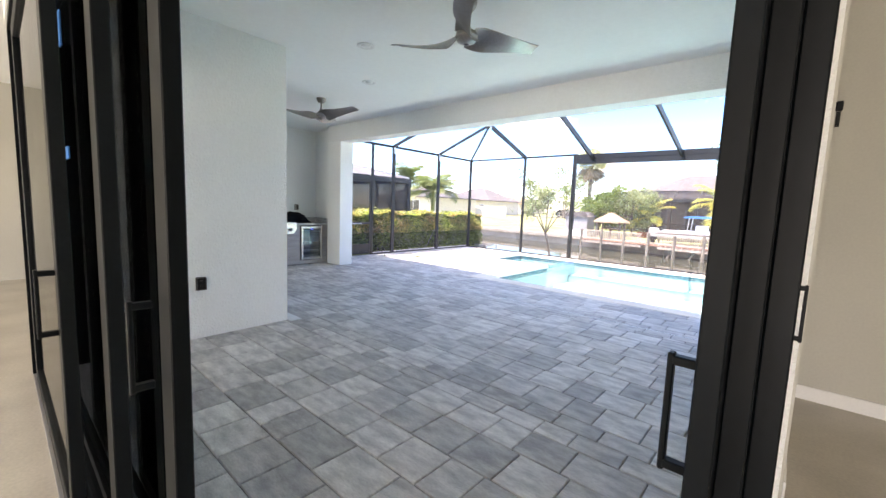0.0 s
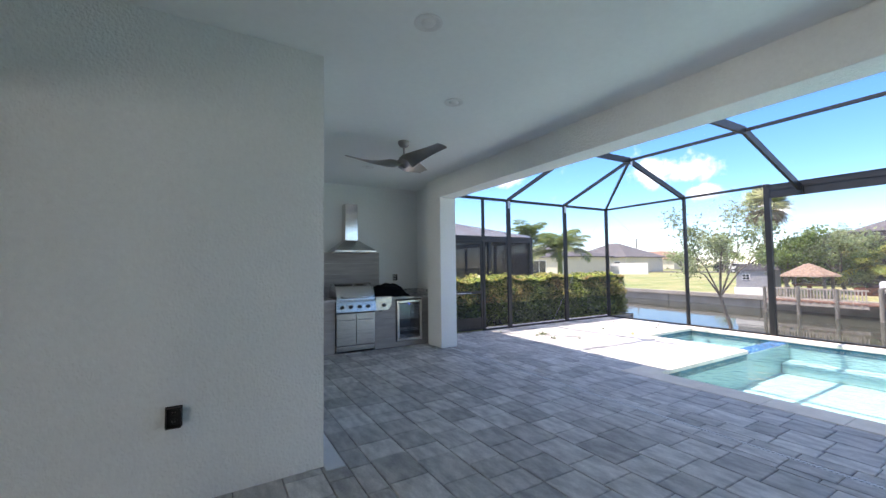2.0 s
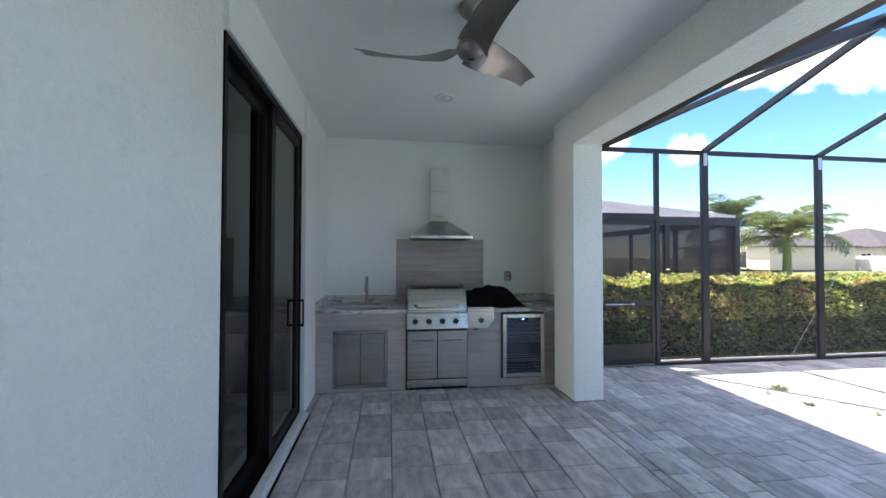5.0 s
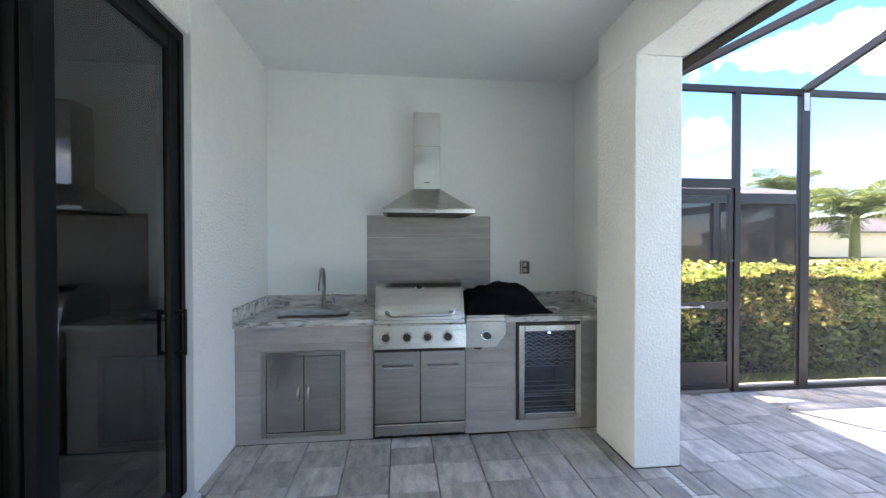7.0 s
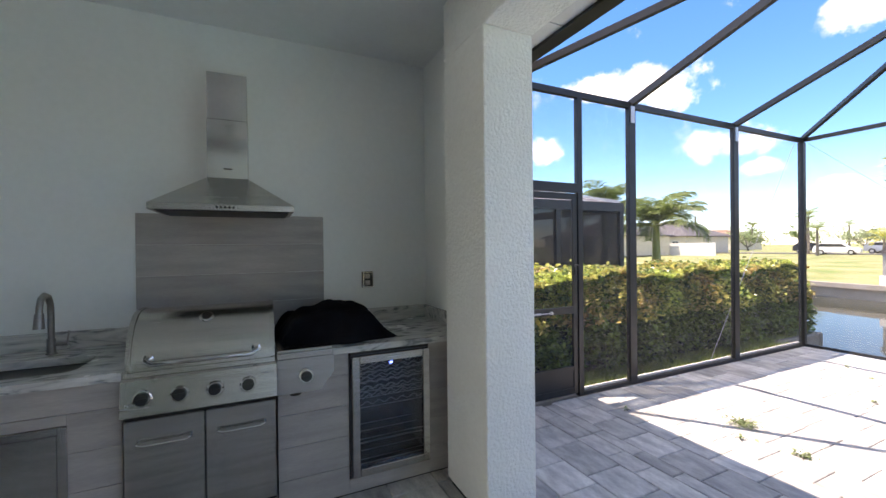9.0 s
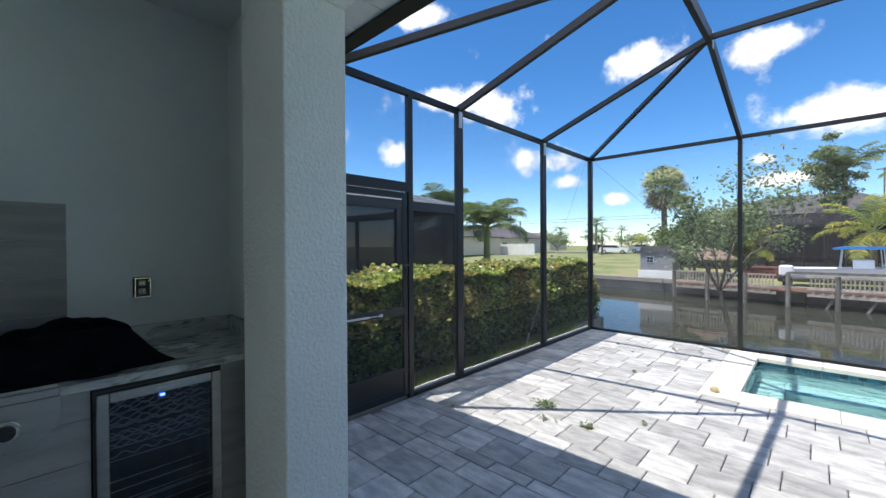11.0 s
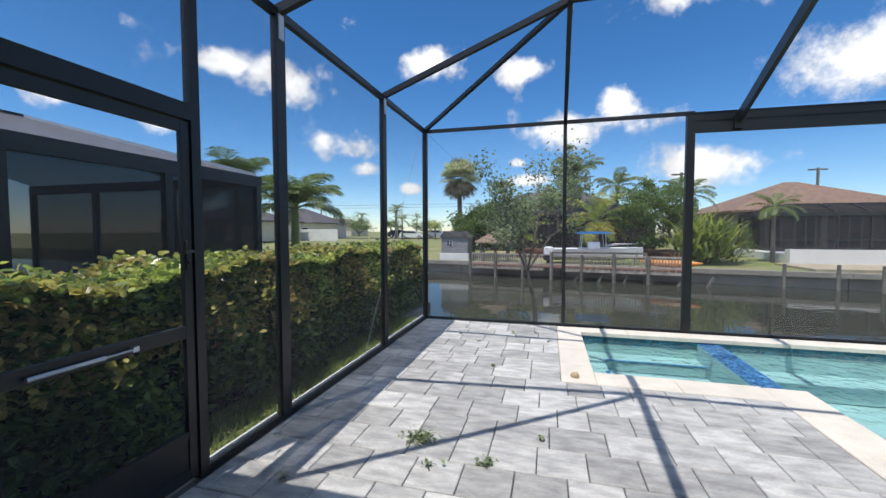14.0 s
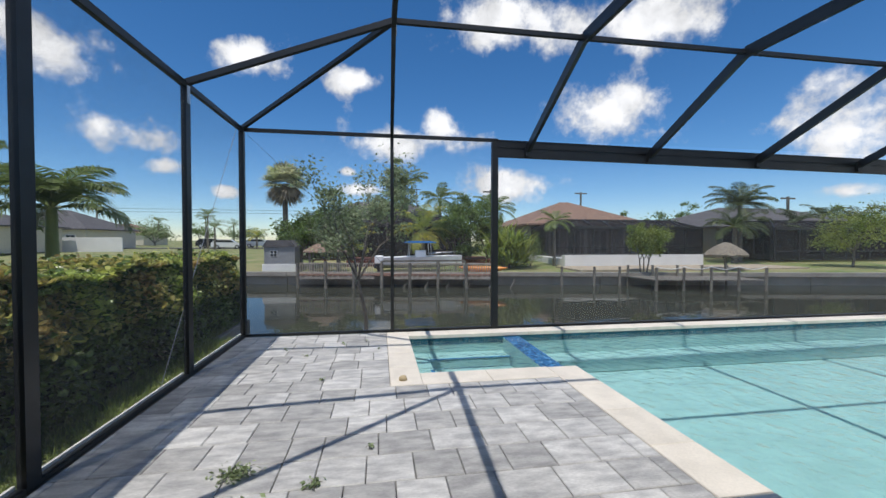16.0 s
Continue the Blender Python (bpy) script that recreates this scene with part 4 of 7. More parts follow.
def knob(parent, y):
    m = pose(FX + 0.063, y, 0.782, 0, 80, 0)
    for nm, prof, mt, lb in (("bezel", [(0.041, 0), (0.041, 0.006), (0.034, 0.012), (0.0, 0.012)], CHROME, "polished ring"),
                             ("knob", [(0.030, 0.008), (0.029, 0.034), (0.025, 0.038), (0.0, 0.038)], PLASTIC_DK, "round black control knob")):
        bm = new_bm()
        lathe(bm, prof, 24)
        if nm == "knob":
            box(bm, -0.005, 0.005, -0.028, 0.028, 0.036, 0.044, 0.001)
        bmesh.ops.transform(bm, matrix=m, verts=bm.verts)
        part(nm, bm, mt, parent, lb, True)


for y in (3.352, 3.507, 3.662, 3.817):
    knob(panel, y)
bm = new_bm()
lathe(bm, [(0.011, 0), (0.011, 0.012), (0.0, 0.014)], 16)
bmesh.ops.transform(bm, matrix=pose(FX + 0.066, 3.288, 0.755, 0, 80, 0), verts=bm.verts)
part("igniter_button", bm, CHROME, panel, "", True)
# lid: bowed hood with end plates
prof = [(-8.56, 0.906), (-8.56, 1.06), (-8.52, 1.135), (-8.44, 1.178), (-8.33, 1.185), (-8.24, 1.165), (-8.17, 1.12), (-8.12, 1.05), (-8.085, 0.96), (-8.078, 0.906)]
bm = new_bm()
prism(bm, prof, "y", GY0 + 0.028, GY1 - 0.028)
lid = part("lid", bm, STEELH, g, "rounded brushed steel lid", True)
for y0, y1 in ((GY0 + 0.006, GY0 + 0.028), (GY1 - 0.028, GY1 - 0.006)):
    bm = new_bm()
    prism(bm, [(x + (0.006 if x > -8.3 else -0.004), z + 0.006) for x, z in prof], "y", y0, y1)
    part("end_cap", bm, STEEL, lid, "steel end cap", True)
bm = new_bm()
ya, yb = GY0 + 0.10, GY1 - 0.10
tube(bm, [(-8.085, ya, 0.965), (-8.035, ya, 0.962), (-8.022, ya + 0.025, 0.950), (-8.022, yb - 0.025, 0.950), (-8.035, yb, 0.962), (-8.085, yb, 0.965)], 0.013, 10)
for y in (ya, yb):
    lathe_bm = new_bm()
    lathe(lathe_bm, [(0.024, 0), (0.024, 0.01), (0.015, 0.016), (0.0, 0.016)], 18)
    bmesh.ops.transform(lathe_bm, matrix=pose(-8.088, y, 0.965, 0, 80, 0), verts=lathe_bm.verts)
    part("handle_mount", lathe_bm, CHROME, lid, "", True)
part("lid_handle", bm, CHROME, lid, "long tubular lid handle", True)
bm = new_bm()
lathe(bm, [(0.0, 0.006), (0.026, 0.006), (0.034, 0.003), (0.036, 0)], 24)
bmesh.ops.transform(bm, matrix=Matrix.Translation((-8.195, mid, 1.140)) @ Euler((0, radians(38), 0)).to_matrix().to_4x4(), verts=bm.verts)
part("thermometer", bm, CHROME, lid, "round thermometer dial", True)
bm = new_bm()
lathe(bm, [(0.0, 0.0085), (0.022, 0.0085), (0.024, 0.006)], 20)
bmesh.ops.transform(bm, matrix=Matrix.Translation((-8.195, mid, 1.140)) @ Euler((0, radians(38), 0)).to_matrix().to_4x4(), verts=bm.verts)
part("dial_face", bm, PLASTIC_DK, lid, "dark dial face", True)
# side burner
bm = new_bm()
prism(bm, [(3.962, 0.690), (4.195, 0.690), (4.272, 0.790), (4.272, 0.885), (3.962, 0.885)], "x", FX + 0.003, FX + 0.058)
sb = part("side_burner_front", bm, STEELH, g, "steel side burner panel with a cut corner")
part("side_burner_tray", boxes((-8.55, FX + 0.05, 3.966, 4.268, 0.916, 0.936), bevel=0.006), STEELH, g, "steel side burner tray")
part("side_lip", boxes((FX + 0.036, FX + 0.052, 3.964, 4.27, 0.885, 0.918), bevel=0.003), STEELH, g)
knob(sb, 4.115)
bm = new_bm()
lathe(bm, [(0.0, -0.02), (0.03, -0.018), (0.04, 0.0)], 18, (FX + 0.02, 4.06, 0.69))
part("drip_cup", bm, PLASTIC_DK, g, "", True)

# wine cooler
c = thing("wine_cooler", (0, 0, 0), "built-in wine cooler with steel door frame, wavy racks and blue light", "wine cooler")
CY0, CY1 = 4.376, 4.898
part("cabinet", boxes((-8.59, -8.575, CY0, CY1, 0.09, 0.868), (-8.575, FX + 0.0, CY0, CY0 + 0.015, 0.09, 0.868), (-8.575, FX + 0.0, CY1 - 0.015, CY1, 0.09, 0.868),
                      (-8.575, FX, CY0 + 0.015, CY1 - 0.015, 0.09, 0.13), (-8.575, FX, CY0 + 0.015, CY1 - 0.015, 0.845, 0.868)), COOLER_IN, c)
bm = new_bm()
frame_bars(bm, CY0 + 0.008, CY1 - 0.004, 0.105, 0.845, FX + 0.002, FX + 0.042, 0.047, 0.047, 0.004)
dr = part("door_frame", swap_xy(bm), STEEL, c, "brushed steel door frame")
part("pane", boxes((FX + 0.018, FX + 0.026, CY0 + 0.055, CY1 - 0.051, 0.152, 0.798)), GLASS_DK, dr, "tinted glass pane")
part("display", boxes((FX + 0.026, FX + 0.029, 4.60, 4.70, 0.775, 0.796)), PLASTIC_DK, dr)
part("indicator", boxes((FX + 0.029, FX + 0.031, 4.622, 4.642, 0.778, 0.790)), LED, dr, "small blue light")
part("maker_plate", boxes((FX + 0.042, FX + 0.044, 4.60, 4.68, 0.815, 0.830)), CHROME, dr)
for k, z in enumerate((0.735, 0.675, 0.615, 0.575, 0.515, 0.29, 0.16)):
    bm = new_bm()
    wavy = k < 5
    for xx in [-8.16 - 0.11 * i for i in range(3)]:
        if wavy:
            tube(bm, [(xx, CY0 + 0.02 + 0.482 * j / 28, z + 0.011 * math.sin(j * 1.35 + xx * 30)) for j in range(29)], 0.0034, 4, False)
        else:
            tube(bm, [(xx, CY0 + 0.02, z), (xx, CY1 - 0.02, z)], 0.0034, 4, False)
    tube(bm, [(-8.135, CY0 + 0.02, z - 0.014), (-8.135, CY1 - 0.02, z - 0.014)], 0.003, 5, False)
    part("rack", bm, WIRE, c, "wavy wire rack" if wavy else "flat wire shelf")
# dark strip that paints the shade between door top and worktop
part("kick_shadow", boxes((FX + 0.0, FX + 0.004, CY0 + 0.0, CY1, 0.852, 0.868)), DARKSTEEL, c)

# splash panel and hood
p = thing("splash_panel", (0, 0, 0), "grey wood-look tiles on the wall behind the grill", "splashback")
for a_, b_ in zip((0.916, 1.127, 1.337, 1.547), (1.127, 1.337, 1.547, 1.757)):
    part("plank_tile", boxes((KX, KX + 0.011, 3.150, 4.335, a_ + 0.001, b_ - 0.001), bevel=0.0012), PLANKTILE, p)
h = thing("range_hood", (0, 0, 0), "steel pyramid range hood with a square chimney on the wall", "range hood")
HY0, HY1, HX = 3.315, 4.085, -8.33
HC = (HY0 + HY1) / 2
part("rim", boxes((KX, HX, HY0, HY1, 1.742, 1.780), bevel=0.003), STEELH, h)
bm = new_bm()
lo = [bm.verts.new(v) for v in ((KX, HY0 + 0.002, 1.780), (HX - 0.002, HY0 + 0.002, 1.780), (HX - 0.002, HY1 - 0.002, 1.780), (KX, HY1 - 0.002, 1.780))]
hi = [bm.verts.new(v) for v in ((KX, HC - 0.122, 1.975), (-8.60, HC - 0.122, 1.975), (-8.60, HC + 0.122, 1.975), (KX, HC + 0.122, 1.975))]
for k in range(4):
    bm.faces.new((lo[k], lo[(k + 1) % 4], hi[(k + 1) % 4], hi[k]))
bm.faces.new(lo[::-1]), bm.faces.new(hi)
part("canopy", bm, STEELH, h, "sloping pyramid canopy")
part("chimney", boxes((KX, -8.602, HC - 0.120, HC + 0.120, 1.975, 2.36), bevel=0.003), CHROME, h, "reflective lower chimney")
part("upper_chimney", boxes((KX, -8.606, HC - 0.116, HC + 0.116, 2.36, 2.665), bevel=0.003), CHROME, h, "reflective upper chimney")
part("filter", boxes((KX + 0.03, HX - 0.03, HY0 + 0.03, HY1 - 0.03, 1.738, 1.743)), DARKSTEEL, h)
part("name_plate", boxes((-8.602, -8.600, HC - 0.025, HC + 0.025, 2.035, 2.042)), PLASTIC_DK, h)
for k in range(5):
    bm = new_bm()
    lathe(bm, [(0.0065, 0), (0.0065, 0.004), (0, 0.005)], 12)
    bmesh.ops.transform(bm, matrix=pose(HX, HC - 0.044 + 0.022 * k, 1.762, 0, 90, 0), verts=bm.verts)
    part("button", bm, PLASTIC_DK, h, "", True)

# crumpled cover on the counter
rng = np.random.default_rng(5)
cv = thing("grill_cover", (-8.36, 4.33, 0.918), "crumpled black fabric grill cover lying on the worktop", "fabric cover")
bm = new_bm()
nu, nv = 36, 26
grid = []
for i in range(nu + 1):
    row = []
    for j in range(nv + 1):
        u, v = i / nu * 2 - 1, j / nv * 2 - 1
        y, x = u * 0.36 + 0.02 * v, v * 0.24
        edge = max(0.0, 1 - max(abs(u) ** 4, abs(v) ** 3.5))
        hgt = (0.235 - 0.115 * max(0, u - 0.1) ** 1.0 - 0.05 * max(0, -u)) * edge ** 0.6
        nz = noise.noise(Vector((u * 2.2, v * 2.0, 1.3))) * 0.05 + noise.noise(Vector((u * 5, v * 4, 4.0))) * 0.022
        hgt = max(0.003, hgt + nz * edge)
        if u > 0.55:
            hgt *= max(0.16, 1 - (u - 0.55) * 1.9)
        wob = 0.02 * noise.noise(Vector((u * 3, v * 3, 9)))
        row.append(bm.verts.new((x * (1 - 0.25 * abs(u)) + wob, y + wob, hgt)))
    grid.append(row)
for i in range(nu):
    for j in range(nv):
        bm.faces.new((grid[i][j], grid[i + 1][j], grid[i + 1][j + 1], grid[i][j + 1]))
border = [e for e in bm.edges if e.is_boundary]
ext = bmesh.ops.extrude_edge_only(bm, edges=border)
for v in [q for q in ext["geom"] if isinstance(q, bmesh.types.BMVert)]:
    v.co.z = 0.0
part("fabric", bm, CLOTH, cv, "", True)

# ---- screened pool enclosure ----
CX, CY, EAVE, TOPZ = -8.69, 11.17, 3.03, 3.70
HX0, HY_A, HY_B = -6.56, 7.57, 9.18      # hub line of the hipped end
RIGHT = 6.45
cage = thing("pool_enclosure", (0, 0, 0), "dark bronze aluminium pool enclosure with insect screens", "screen enclosure")


def bar(name, a, b, w, h, label=""):
    bm = new_bm()
    beam(bm, a, b, w, h)
    return part(name, bm, BRONZE, cage, label)


POSTS_Y = (7.57, 9.485)
for y in POSTS_Y:
    bar("post", (CX, y, 0.0), (CX, y, EAVE - 0.03), 0.05, 0.10, "tall bronze post")
bar("post", (CX, CY, 0.0), (CX, CY, EAVE - 0.03), 0.07, 0.07, "corner post")
bar("post", (CX, 5.36, 0.0), (CX, 5.36, EAVE - 0.03), 0.05, 0.05, "post against the house")
bar("post", (-6.52, CY, 0.0), (-6.52, CY, EAVE - 0.025), 0.05, 0.08, "tall bronze post")
bar("post", (-4.88, CY, 0.0), (-4.88, CY, EAVE - 0.025), 0.10, 0.08, "wide bronze post")
bar("door_post", (CX, 6.815, 0.0), (CX, 6.815, EAVE - 0.03), 0.05, 0.06, "door post")
bar("door_post", (CX, 5.86, 0.0), (CX, 5.86, EAVE - 0.03), 0.05, 0.05, "door post")
bar("door_header", (CX, 5.885, 2.09), (CX, 6.785, 2.09), 0.05, 0.09)
bar("eave_rail", (CX, 5.33, EAVE), (CX, CY + 0.03, EAVE), 0.05, 0.06, "side eave rail")
bar("eave_rail", (CX + 0.035, CY, EAVE), (-4.83, CY, EAVE), 0.05, 0.05, "front eave rail")
HZ_A, HZ_B = 2.90, 2.80      # the long beam is sloped down eastwards to fit the camera's view
bar("header_beam", (-4.93, CY, HZ_A), (RIGHT, CY, HZ_B), 0.06, 0.27, "deep header beam over the wide view")
bar("header_rib", (-4.93, CY - 0.034, HZ_A + 0.025), (RIGHT, CY - 0.034, HZ_B + 0.025), 0.008, 0.012)
bar("header_rib", (-4.93, CY - 0.034, HZ_A + 0.13), (RIGHT, CY - 0.034, HZ_B + 0.13), 0.008, 0.012)
for y0, y1 in ((5.4, 5.83), (6.85, 7.515), (7.62, 9.43), (9.54, 11.13)):
    bar("base_rail", (CX, y0, 0.018), (CX, y1, 0.018), 0.05, 0.034, "low base rail")
    part("rail_highlight", boxes((CX - 0.045, CX - 0.027, y0, y1, 0.002, 0.056)), WHITE_PL, cage, "bright outer kick strip")
for x0, x1 in ((-8.65, -6.55), (-6.49, -4.93), (-4.83, RIGHT)):
    bar("base_rail", (x0, CY, 0.018), (x1, CY, 0.018), 0.05, 0.034, "low base rail")
# right end of the enclosure, beyond the pool
for y in (6.1, 8.4):
    bar("post", (RIGHT, y, 0.0), (RIGHT, y, EAVE), 0.05, 0.10)
bar("post", (RIGHT, CY, 0.0), (RIGHT, CY, EAVE), 0.08, 0.08)
bar("eave_rail", (RIGHT, 5.95, EAVE), (RIGHT, CY, EAVE), 0.05, 0.06)
# hipped roof
a1, a2 = (HX0, HY_B, TOPZ), (HX0, HY_A, TOPZ)
bar("hip_rafter", (CX, CY, EAVE + 0.02), a1, 0.05, 0.05)
bar("hip_rafter", (CX, 9.485, EAVE + 0.02), a1, 0.05, 0.06)
bar("hip_rafter", (CX, 7.57, EAVE + 0.02), a2, 0.05, 0.07)
bar("hip_rafter", (CX, 5.97, EAVE + 0.02), a2, 0.05, 0.06)
bar("hip_rafter", (-6.52, CY, EAVE), a1, 0.05, 0.11, "deep front rafter")
bar("ridge_beam", a1, a2, 0.05, 0.12, "deep roof beam")
bar("house_rafter", a2, (HX0, 5.93, EAVE + 0.05), 0.05, 0.12, "deep roof beam")
RX = (-4.34, -2.16, -0.03, 2.17, 4.36)
RIDGE_X = (-4.43, -2.33, -0.10, 2.12, 4.34)
for xx, xr in zip(RX, RIDGE_X):
    zf = HZ_A - 0.0088 * (xx + 4.93)
    bar("front_rafter", (xx, CY - 0.05, zf), (xr, HY_B, TOPZ), 0.05, 0.13, "deep front rafter")
    bar("roof_rafter", (xr, HY_B, TOPZ), (xr, HY_A, TOPZ), 0.05, 0.13, "deep roof rafter")
    bar("house_rafter", (xr, HY_A, TOPZ), (xr, 5.93, EAVE + 0.05), 0.05, 0.13, "deep rafter down to the house")
    part("bracket", boxes((xx - 0.045, xx + 0.045, CY - 0.085, CY - 0.035, zf - 0.12, zf + 0.03)), BRONZE, cage, "rafter bracket")
for y in (HY_A, HY_B):
    bar("purlin", (HX0, y, TOPZ + 0.0), (RIGHT, y, TOPZ), 0.045, 0.05)
# joint plates at the hub and post heads
for (xx, y, z) in ((CX + 0.03, 7.57, 2.93), (CX + 0.03, 9.485, 2.93), (HX0 + 0.028, HY_B + 0.03, TOPZ - 0.02)):
    part("gusset", boxes((xx - 0.003, xx + 0.003, y - 0.03, y + 0.03, z - 0.09, z + 0.09)), ALU, cage, "thin metal gusset plate")


def side_screen(y0, y1, z0, z1):
    """Screen in the plane x = CX."""
    bm = new_bm()
    vs = [bm.verts.new(v) for v in ((CX, y0, z0), (CX, y1, z0), (CX, y1, z1), (CX, y0, z1))]
    bm.faces.new(vs)
    sc = part("screen", bm, SCREEN_V, cage, "fine dark insect screen")
    # level ribbons, nearly unseen edge-on, added to block steep sun and shade the deck
    n, dep = int((z1 - z0) / 0.002), 0.00014
    z = np.linspace(z0, z1, n)
    lo, hi = np.full(n, CX - dep), np.full(n, CX + dep)
    a, b = np.full(n, y0), np.full(n, y1)
    v = np.stack([np.stack(q, 1) for q in ((lo, a, z), (hi, a, z), (hi, b, z), (lo, b, z))], 1).reshape(-1, 3)
    ob = new("threads", mesh_np("threads", v, np.arange(4 * n).reshape(-1, 4), SUN_RIBBON))
    ob.parent = sc
    tagged(ob, "thin flat ribbons added to stop the steep sun at the screen", kind="stuff")


def sheet(pts, label, m):
    bm = new_bm()
    bm.faces.new([bm.verts.new(p) for p in pts])
    part("screen", bm, m, cage, label)


for y0, y1 in ((5.385, 5.835), (6.845, 7.52), (7.62, 9.435), (9.535, 11.135)):
    side_screen(y0, y1, 0.036, EAVE - 0.03)
side_screen(5.885, 6.785, 2.135, EAVE - 0.03)
for x0, x1, z1 in ((-8.65, -6.545, EAVE - 0.025), (-6.495, -4.93, EAVE - 0.025), (-4.83, RIGHT, 2.77)):
    sheet([(x0, CY, 0.036), (x1, CY, 0.036), (x1, CY, z1), (x0, CY, z1)], "fine dark insect screen", SCREEN_V)
sheet([(RIGHT, 6.1, 0.036), (RIGHT, CY, 0.036), (RIGHT, CY, EAVE), (RIGHT, 6.1, EAVE)], "fine dark insect screen", SCREEN_V)
E0 = EAVE + 0.03
for pts in ([(CX, CY, E0), a1, (CX, 9.485, E0)], [(CX, 9.485, E0), a1, a2, (CX, 7.57, E0)], [(CX, 7.57, E0), a2, (CX, 5.97, E0)],
            [(CX, CY, E0), (-6.52, CY, E0), a1], [(-6.52, CY, E0), (RIGHT, CY, E0), (RIGHT, HY_B, TOPZ), a1],
            [a1, (RIGHT, HY_B, TOPZ), (RIGHT, HY_A, TOPZ), a2], [a2, (RIGHT, HY_A, TOPZ), (RIGHT, 5.95, E0 + 0.05), (HX0, 5.95, E0 + 0.05)],
            [(CX, 5.97, E0), a2, (HX0, 5.95, E0 + 0.05)]):
    sheet(pts, "fine dark roof screen", SCREEN_R)

# screen door
sd = thing("screen_door", (0, 0, 0), "dark bronze screen door with a kick panel, closed", "door")
bm = new_bm()
frame_bars(bm, 5.892, 6.780, 0.03, 2.035, CX - 0.014, CX + 0.014, 0.055, 0.06, 0.002)
part("door_frame", swap_xy(bm), BRONZE, sd)
part("kick_panel", boxes((CX - 0.006, CX + 0.006, 5.947, 6.725, 0.09, 0.27)), BRONZE, sd)
part("kick_rail", boxes((CX - 0.013, CX + 0.013, 5.947, 6.725, 0.27, 0.305)), BRONZE, sd)
part("middle_rail", boxes((CX - 0.013, CX + 0.013, 5.947, 6.725, 0.835, 0.905)), BRONZE, sd)
bm = new_bm()
tube(bm, [(CX + 0.03, 6.02, 0.862), (CX + 0.03, 6.30, 0.862)], 0.010, 10)
tube(bm, [(CX + 0.03, 6.30, 0.862), (CX + 0.03, 6.44, 0.862)], 0.005, 8)
box(bm, CX + 0.012, CX + 0.035, 6.42, 6.45, 0.85, 0.875)
part("closer", bm, ALU, sd, "door closer tube", True)
bm = new_bm()
box(bm, CX + 0.013, CX + 0.022, 6.735, 6.765, 1.22, 1.38, 0.002)
tube(bm, [(CX + 0.02, 6.75, 1.32), (CX + 0.055, 6.75, 1.32), (CX + 0.06, 6.69, 1.318)], 0.008, 8)
box(bm, CX + 0.02, CX + 0.032, 6.742, 6.758, 1.25, 1.27, 0.002)
part("latch_handle", bm, PLASTIC_DK, sd, "black lever latch", True)
bm = new_bm()
bm.faces.new([bm.verts.new(v) for v in ((CX, 5.947, 0.305), (CX, 6.725, 0.305), (CX, 6.725, 0.835), (CX, 5.947, 0.835))])
bm.faces.new([bm.verts.new(v) for v in ((CX, 5.947, 0.905), (CX, 6.725, 0.905), (CX, 6.725, 1.975), (CX, 5.947, 1.975))])
part("screen", bm, SCREEN_V, sd, "fine dark insect screen")

# pale bracing cable on the outside of the side wall
cb = thing("bracing_cable", (0, 0, 0), "thin steel bracing cable across a side screen", "cable")
bm = new_bm()
tube(bm, [(CX - 0.04, 9.02, 0.05), (CX - 0.04, 11.05, 2.98)], 0.003, 5)
part("wire", bm, ALU, cb)
cb = thing("bracing_cable", (0, 0, 0), "thin dark bracing cable at the front corner", "cable")
bm = new_bm()
tube(bm, [(-8.62, CY + 0.04, 2.97), (-6.6, CY + 0.04, 1.0)], 0.002, 5)
part("wire", bm, BRONZE, cb)

# ---- pool, spa, deck ----
WZ = -0.075
PX0, PX1, PY0, PY1 = -4.53, 4.6, 6.62, 10.86       # pool basin
QX0, QX1, QY0, QY1 = -6.31, -4.83, 9.16, 10.86     # spa basin
bm = new_bm()
D = -0.56
for x0, x1, y0, y1, z0, z1 in ((PX0, PX1, PY0 - 0.2, PY0, D, -0.05), (PX1, PX1 + 0.2, PY0 - 0.2, PY1 + 0.2, D, -0.05), (-4.55, PX1, PY1, PY1 + 0.2, D, -0.05),
                               (PX0 - 0.3, PX0, PY0 - 0.2, 9.13, D, -0.05), (PX0 - 0.3, PX1 + 0.2, PY0 - 0.2, PY1 + 0.2, D - 0.2, D)):
    box(bm, x0, x1, y0, y1, z0, z1)
struct("pool_basin", bm, PLASTER, "pale turquoise plastered pool basin", "pool")
struct("pool_step", boxes((PX0, PX1, PY1 - 0.42, PY1, D, -0.36), bevel=0.02), PLASTER, "long plastered bench under water", "pool")
bm = new_bm()
for r in ((QX0 - 0.2, QX0, QY0 - 0.2, QY1 + 0.2, D, -0.05), (QX0, QX1, QY0 - 0.2, QY0, D, -0.05), (QX0, QX1, QY1, QY1 + 0.2, D, -0.05), (QX0 - 0.2, -4.56, QY0 - 0.2, QY1 + 0.2, D - 0.01, -0.50)):
    box(bm, *r)
struct("spa_basin", bm, PLASTER, "pale turquoise plastered spa basin", "spa")
struct("spa_bench", boxes((QX0, QX0 + 0.30, QY0, QY1, -0.50, -0.27), (QX0 + 0.3, QX1, QY1 - 0.36, QY1, -0.50, -0.27), (QX0 + 0.3, QX1, QY1 - 0.72, QY1 - 0.36, -0.50, -0.38), bevel=0.015), PLASTER, "plastered steps and bench in the spa", "spa")
